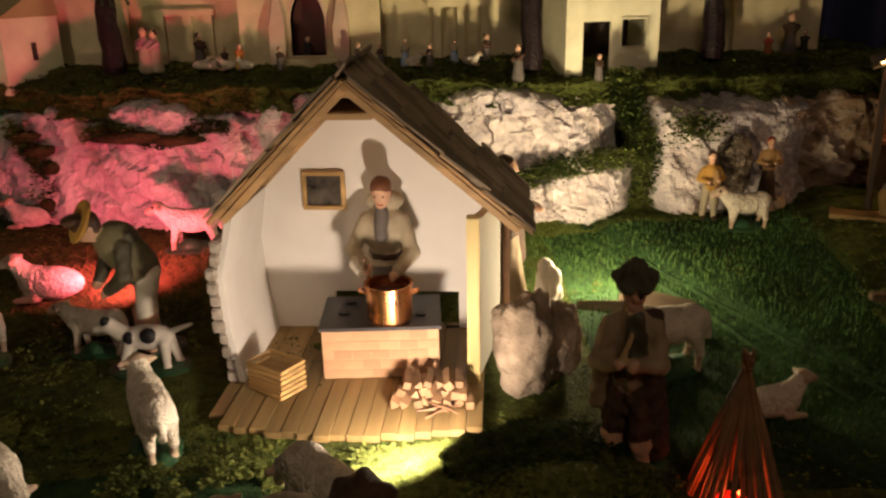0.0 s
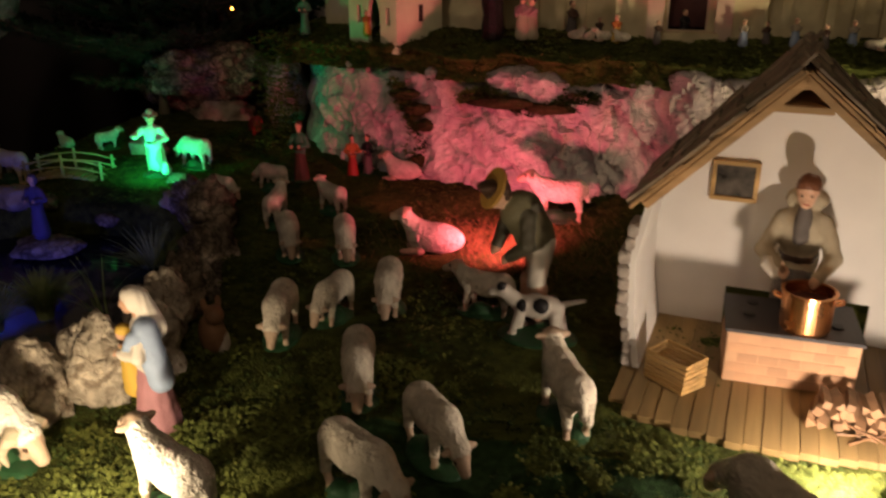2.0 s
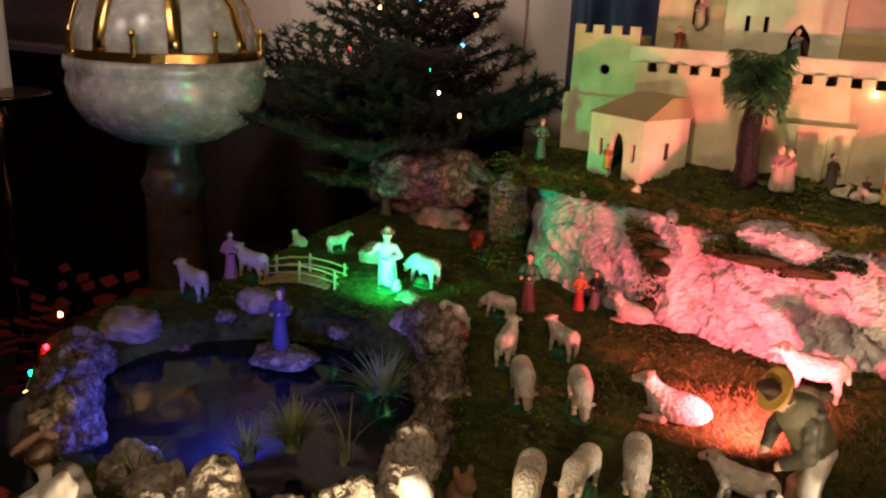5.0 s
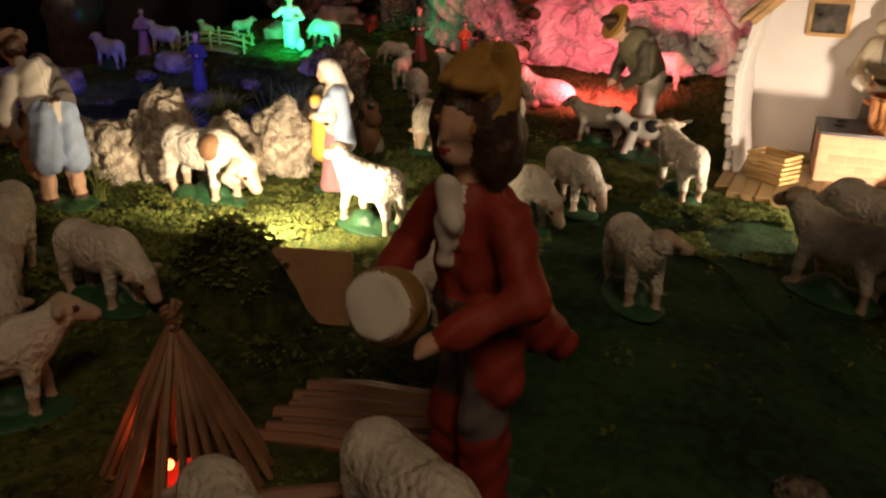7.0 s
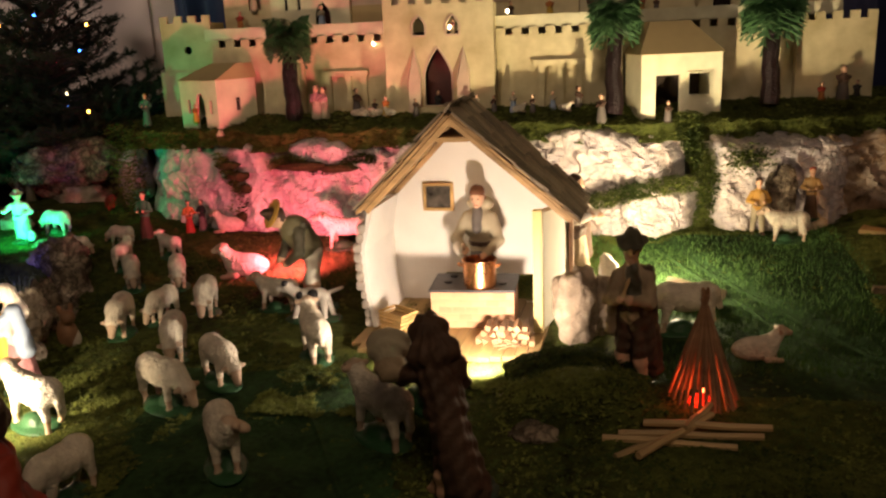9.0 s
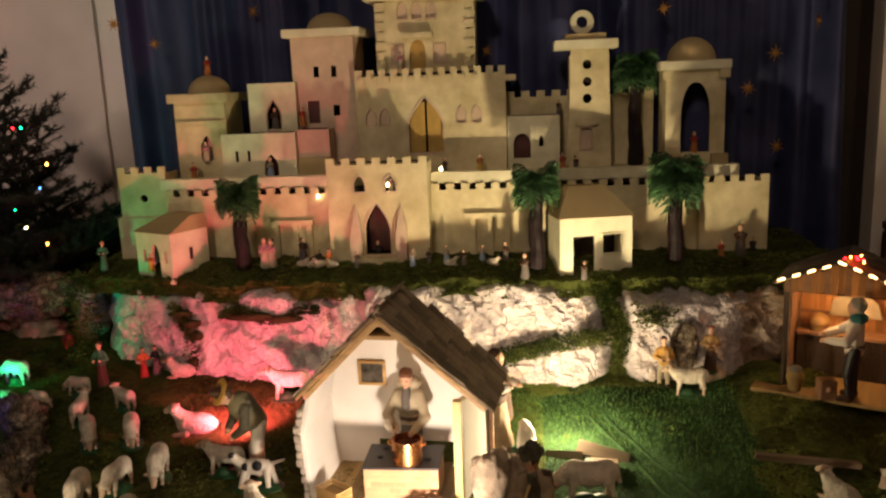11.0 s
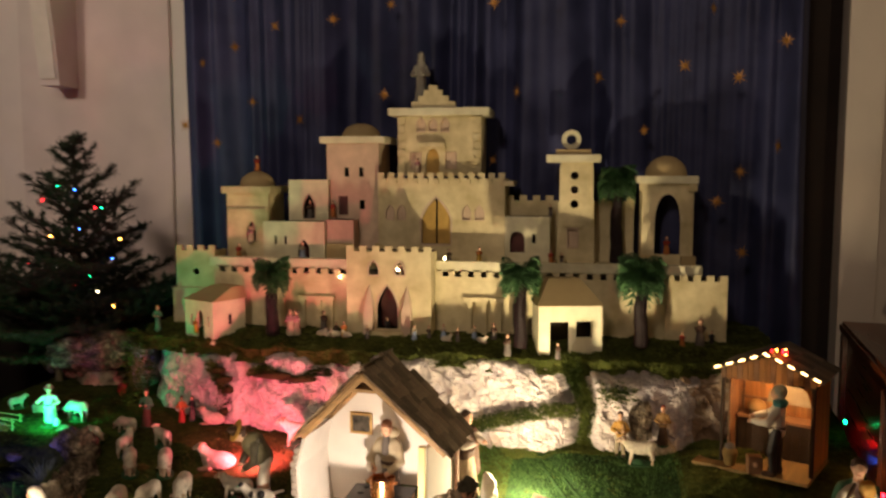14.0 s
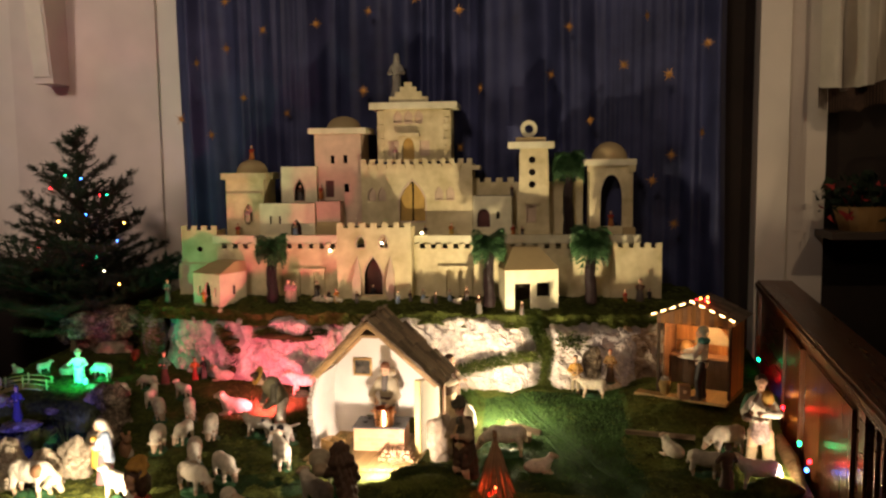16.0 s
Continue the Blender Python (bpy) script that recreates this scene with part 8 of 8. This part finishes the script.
def townsman(x, y, z, k, height=0.045, heading=-90):
    if k not in FOLK:
        a, b = PAINTS[k]
        ob = carve("town_figure", [("c", b, (0, 0, 0.002), (0, 0, 0.022), 0.0085, 0.0058), ("e", a, (0, 0, 0.027), (0.0052, 0.0068, 0.0085)), ("c", a, (0, -0.007, 0.030), (0.008, -0.004, 0.024), 0.0026, 0.0022), ("c", a, (0, 0.007, 0.030), (0.008, 0.003, 0.025), 0.0026, 0.0022), ("e", "skin", (0.001, 0, 0.0395), (0.0040, 0.0036, 0.0045)), ("e", "hair" if k != 3 else "beige", (-0.0012, 0, 0.0410), (0.0042, 0.0040, 0.0040))], 0.0011, 0.0018)
        FOLK[k] = ob.data
        bpy.data.objects.remove(ob)
    ob = new("town_figure", FOLK[k])
    ob.matrix_world = pose(x, y, z, 0, 0, heading) @ Matrix.Scale(height / 0.045, 4)
    words = ("red and orange", "rose and white", "brown and grey", "white and blue", "green and brown", "black", "orange and yellow")[k]
    return tagged(ob, "tiny plaster townsperson in %s clothes" % words, "figurine", "townspeople")


for n, (x, y) in enumerate(((-0.665, 1.15), (-0.610, 1.15), (-0.432, 1.16), (-0.420, 1.165), (-0.370, 1.215), (-0.325, 1.17), (-0.300, 1.15), (-0.245, 1.150), (-0.212, 1.205), (-0.135, 1.15), (-0.105, 1.17), (-0.07, 1.165), (-0.035, 1.15), (0.0, 1.17), (0.045, 1.16), (0.082, 1.095), (0.190, 1.085), (0.455, 1.17), (0.495, 1.19), (0.52, 1.195))):
    townsman(x, y, 1.060 - 0.022 * max(0.0, min(1.0, (1.145 - y) / 0.08)), (6, 6, 1, 1, 2, 2, 6, 2, 5, 3, 2, 3, 2, 3, 2, 2, 2, 0, 2, 5)[n], (0.034, 0.038, 0.060, 0.056, 0.048, 0.03, 0.036, 0.03, 0.040, 0.034, 0.03, 0.036, 0.03, 0.034, 0.042, 0.046, 0.034, 0.034, 0.06, 0.034)[n], random.uniform(-150, -30))
for n, (x, y, z, k, h) in enumerate(((-0.612, 1.285, 1.221, 0, 0.040), (-0.590, 1.308, 1.262, 1, 0.042), (-0.448, 1.293, 1.224, 3, 0.042), (-0.446, 1.35, 1.322, 2, 0.046), (-0.385, 1.345, 1.330, 0, 0.036), (-0.285, 1.295, 1.221, 4, 0.034), (-0.265, 1.29, 1.221, 5, 0.040), (-0.190, 1.290, 1.221, 5, 0.040), (-0.078, 1.29, 1.221, 2, 0.034), (-0.005, 1.29, 1.221, 6, 0.040), (0.165, 1.30, 1.221, 0, 0.036), (0.190, 1.29, 1.221, 2, 0.03), (-0.170, 1.358, 1.437, 1, 0.036), (0.432, 1.325, 1.248, 0, 0.042), (-0.590, 1.36, 1.440, 0, 0.042), (0.16, 1.36, 1.332, 2, 0.03), (-0.179, 1.205, 1.200, 1, 0.026))):
    townsman(x, y, z, k, h, random.uniform(-130, -50))
for x, y in ((-0.335, 1.14), (-0.315, 1.145), (-0.355, 1.15), (-0.29, 1.14), (-0.06, 1.135), (0.02, 1.135)):
    sheep("lie", x, y, random.uniform(0, 360), 0.42, False, "tiny lying plaster sheep before the town wall", 1.061)


# ---- camp fires, wood, planks ----
def campfire(x, y, h, r, n, label):
    z = ground_z(x, y)
    t = thing("campfire", pose(x, y, z), label, "campfire")
    for k in range(n):
        a = 2 * math.pi * k / n + random.uniform(-0.12, 0.12)
        rr = r * random.uniform(0.85, 1.1)
        foot = Vector((rr * math.cos(a), rr * math.sin(a), 0.001))
        tip = Vector((-0.10 * rr * math.cos(a), -0.10 * rr * math.sin(a), h * random.uniform(0.94, 1.06)))
        part("stick", tube([foot, (foot + tip) / 2 + Vector((0, 0, 0.002)), tip], [0.0017, 0.0020, 0.0014], 5), M["stickred"], t)
    # foil glows by itself in place of the bulb's light on it
    part("ember_bed", lathe([(0, 0.006), (r * 0.3, 0.005), (r * 0.42, 0.0)], 14), glow("ember", (0.9, 0.05, 0.02), 0.22), t, "red foil bed with added glow for bulb light")
    bm = bmesh.new()
    bmesh.ops.create_icosphere(bm, subdivisions=2, radius=0.0024)
    ob = part("lamp_bulb", bm, glow("fire_bulb", (1.0, 0.16, 0.04), 14), t, "small glowing red bulb")
    ob.location = (0.0, -r * 0.35, 0.018)
    return t


campfire(0.147, 0.440, 0.112, 0.034, 34, "camp fire of thin sticks over a red lamp")
campfire(-0.440, 0.028, 0.086, 0.038, 26, "camp fire of stout sticks over a red lamp")


def log(x, y, z, ln, r, yaw, pitch=0.0, group="wood beside the camp fire", material="stick", label="pale peeled stick lying beside the camp fire"):
    ob = obj("wood_stick", tube([(-ln / 2, 0, 0), (-ln / 6, 0.001, 0.0005), (ln / 6, -0.001, 0), (ln / 2, 0, 0)], [r, r * 1.08, r, r * 0.94], 6), M[material])
    ob.matrix_world = pose(x, y, z, 0, -pitch, yaw)
    return tagged(ob, label, "stick", group)


for x, y, dz, ln, yaw in ((0.105, 0.352, 0.004, 0.115, -6), (0.125, 0.362, 0.005, 0.125, 0), (0.085, 0.345, 0.004, 0.07, 38), (0.112, 0.352, 0.012, 0.110, 48), (0.140, 0.368, 0.011, 0.11, -3), (0.135, 0.382, 0.013, 0.06, 60)):
    log(x, y, ground_z(x, y) + dz * 0.85, ln, 0.0034, yaw)
for k in range(9):
    log(-0.392 + 0.004 * (k % 3), 0.078 + 0.007 * k, ground_z(-0.37, 0.09) + 0.004 + 0.002 * (k % 2), 0.085, 0.0042, 10 + random.uniform(-4, 4), 0, "stack of split wood", "stickred", "split reddish stick in a low stack")
for x, y, ln, yaw in ((-0.385, 0.035, 0.08, 35), (-0.40, 0.02, 0.07, -30), (-0.36, 0.04, 0.06, 70)):
    log(x, y, ground_z(x, y) + 0.005, ln, 0.0042, yaw, 0, "wood beside the camp fire", "stickred")


def board(x, y, z, size, yaw, pitch, roll, label, material="greyplank"):
    ob = obj("plank", box(-size[0] / 2, size[0] / 2, -size[1] / 2, size[1] / 2, 0, size[2], 0.0012), M[material])
    ob.matrix_world = pose(x, y, z, roll, -pitch, yaw)
    return tagged(ob, label, "plank")


board(0.134, 0.770, 0.834, (0.055, 0.012, 0.017), -4, 0, -30, "short weathered plank shading the hidden meadow lamp")
board(0.190, 0.772, 0.836, (0.080, 0.012, 0.022), -16, -10, -42, "long weathered plank leaning before the hidden meadow lamp")
board(0.188, 0.738, 0.836, (0.048, 0.030, 0.014), -5, 0, 0, "short weathered plank lying on the grass mat")
board(0.478, 0.735, ground_z(0.478, 0.735) + 0.002, (0.140, 0.012, 0.009), -12, 0, 0, "thin grey plank lying on the turf")
board(-0.470, 0.198, ground_z(-0.462, 0.205) - 0.003, (0.052, 0.007, 0.052), 14, 0, -6, "brown tile shading the hidden pasture lamp", "claytile")
boulder("lamp_stone", (0.628, 0.462, 0.848), (0.046, 0.020, 0.026), M["moss"], "mossy mound before the hidden lamp", 131.0, 0.05)

boulder("moss_mound", (0.028, 0.490, 0.838), (0.072, 0.040, 0.030), M["moss"], "mossy mound before the hut lamp", 141.0, 0.05)
spots = []
for k in range(900):
    u, v = random.uniform(0, 6.283), random.random()
    spots.append((0.028 + 0.072 * math.sin(v * 1.5) * math.cos(u), 0.490 + 0.040 * math.sin(v * 1.5) * math.sin(u), 0.838 + 0.031 * math.cos(v * 1.5)))
for k in range(1500):
    x, y = random.gauss(0.030, 0.045), random.gauss(0.425, 0.030)
    spots.append((x, y, ground_z(x, y) + 0.001))
tufts("mound_moss", spots, 0.0050, [M["mossleaf"], M["mossdark"]], "short moss covering the mound")

# seams between the turf mats
for k, (x0, y0, x1, y1) in enumerate(((0.165, 0.955, 0.34, 0.50), (0.21, 0.90, 0.40, 0.46), (-0.245, 0.42, -0.10, 0.12))):
    pts = [(x0 + (x1 - x0) * i / 12, y0 + (y1 - y0) * i / 12) for i in range(13)]
    ob = obj("turf_seam", tube([(x, y, ground_z(x, y) - 0.0012) for x, y in pts], 0.0045, 6), M["felt"])
    tagged(ob, "dark rolled seam between two turf mats", "turf", kind="structure")


# ---- wooden shed with lights ----
SHED = pose(0.599, 0.945, 0.893, 0, 0, -27) @ Matrix.Diagonal((0.93, 0.93, 0.98, 1))


def shed():
    t = thing("shed", SHED, "small open wooden shed with string lights on its eaves", "shed")
    part("floor_slab", box(-0.135, 0.088, -0.092, 0.085, -0.006, 0.0, 0.001), M["plank"], t, "pale board floor")
    for k in range(16):
        x = -0.082 + 0.0105 * k
        part("wall_board", box(x, x + 0.0102, 0.078, 0.082, 0, 0.172 + 0.020 * (1 - abs(x + 0.003) / 0.085) + random.uniform(-0.002, 0.002), 0.0004), M["orangewood"], t)
    for k in range(12):
        y = -0.046 + 0.0105 * k
        part("wall_board", box(0.083, 0.087, y, y + 0.0102, random.uniform(0.0, 0.006), 0.166, 0.0004), M["orangewood"], t)
    for k in range(9):
        y = -0.016 + 0.0105 * k
        part("wall_board", box(-0.0875, -0.0835, y, y + 0.0102, random.uniform(0.0, 0.006), 0.166, 0.0004), M["stickred"], t)
    for k in range(17):
        x = -0.092 + 0.0106 * k
        c = min(1.0, abs(x + 0.0075) / 0.09)
        part("gable_board", box(x, x + 0.0100, -0.055, -0.051, 0.166 + random.uniform(-0.003, 0.002), 0.180 + 0.034 * (1 - c), 0.0004), M["orangewood" if k % 3 else "stickred"], t)
    part("gable_beam", box(-0.092, 0.090, -0.051, -0.045, 0.164, 0.170, 0.0006), M["bark"], t)
    for x in (-0.088, 0.084):
        part("post", tube([(x, -0.05, -0.002), (x, -0.05, 0.172)], 0.0046, 6), M["bark"], t)
    for d in (-1, 1):
        rot = Matrix.Translation((-0.002, 0, 0.220)) @ Matrix.Rotation(d * 0.36, 4, "Y")
        for k in range(6):
            for r in range(3):
                lo, hi = 0.036 * r, 0.036 * r + 0.041
                part("roof_board", box(*(sorted((d * lo, d * hi))), -0.070 + k * 0.0275, -0.0435 + k * 0.0275, -0.0005 - 0.0012 * r, 0.0022 - 0.0012 * r, 0.0004, rot=rot), M["shingle"], t)
    part("counter_top", box(-0.080, 0.078, 0.018, 0.066, 0.072, 0.078, 0.001), M["stickred"], t)
    for k in range(10):
        x = -0.079 + 0.0156 * k
        part("counter_board", box(x, x + 0.0152, 0.024, 0.028, 0, 0.072, 0.0005), M["bark"], t)
    part("wall_rail", box(-0.082, 0.083, 0.072, 0.0775, 0.098, 0.104, 0.0006), M["stickred"], t)
    part("ceiling_board", box(-0.084, 0.084, 0.055, 0.0775, 0.172, 0.176), M["orangewood"], t)
    return t


shed()
LANTERN = glow("lantern_glow", (1.0, 0.58, 0.24), 9)
for k in range(9):
    x = -0.094 + 0.1865 * k / 8
    z = 0.2225 - 0.376 * abs(x + 0.002)
    ob = obj("lantern_light", box(-0.0062, 0.0062, -0.0018, 0.0018, -0.0016, 0.0016, 0.0006, rot=Matrix.Rotation((1 if x > -0.002 else -1) * 0.36, 4, "Y")), LANTERN)
    ob.matrix_world = SHED @ pose(x, -0.0735, z)
    tagged(ob, "short glowing warm white lamp along the shed eave", "string light", "lights on the shed")
for k in range(7):
    p = SHED @ (Vector((random.uniform(-0.004, 0.03), random.uniform(-0.05, 0.0), 0.227 - random.uniform(0, 0.006))))
    bulb(p.x, p.y, p.z, "orange" if k % 2 else "red", 0.0016, "lights on the shed")
bm = panel([(-0.040, 0.0), (0.048, 0.0), (0.040, 0.026), (0.016, 0.046), (-0.010, 0.046), (-0.034, 0.026)], (), 0.0, 0.004)
cloth = obj("hanging_cloth", bm, M["beige"])
cloth.matrix_world = SHED @ pose(0.008, 0.064, 0.100)
tagged(cloth, "pale gathered cloth hanging on the shed wall", "cloth")
ob = carve("woven_basket", [("c", "straw", (0, 0, 0.004), (0, 0, 0.022), 0.010, 0.014), ("e", "greycloth", (0, 0, 0.034), (0.010, 0.010, 0.008))], 0.0012, 0.002)
ob.location = (0.516, 0.915, 0.8935)
tagged(ob, "round woven basket on the shed floor", "basket")
ob = carve("wood_block", [("b", "stickred", (0, 0, 0.016), (0.013, 0.012, 0.016), 0.002), ("e", "skin", (0.0, -0.012, 0.018), (0.004, 0.002, 0.004))], 0.0012, 0.001)
ob.location = (0.552, 0.878, 0.8935)
tagged(ob, "carved wooden block on the shed floor", "block")
ob = carve("carved_bowl", [("c", "tilebrown", (0, 0, 0.004), (0, 0, 0.012), 0.014, 0.018), ("e", "redcloth", (0, 0, 0.02), (0.010, 0.010, 0.008))], 0.0012, 0.002)
ob.location = (SHED @ Vector((-0.045, 0.037, 0.0790))).to_tuple()
tagged(ob, "brown bowl of red fruit on the shed counter", "bowl")
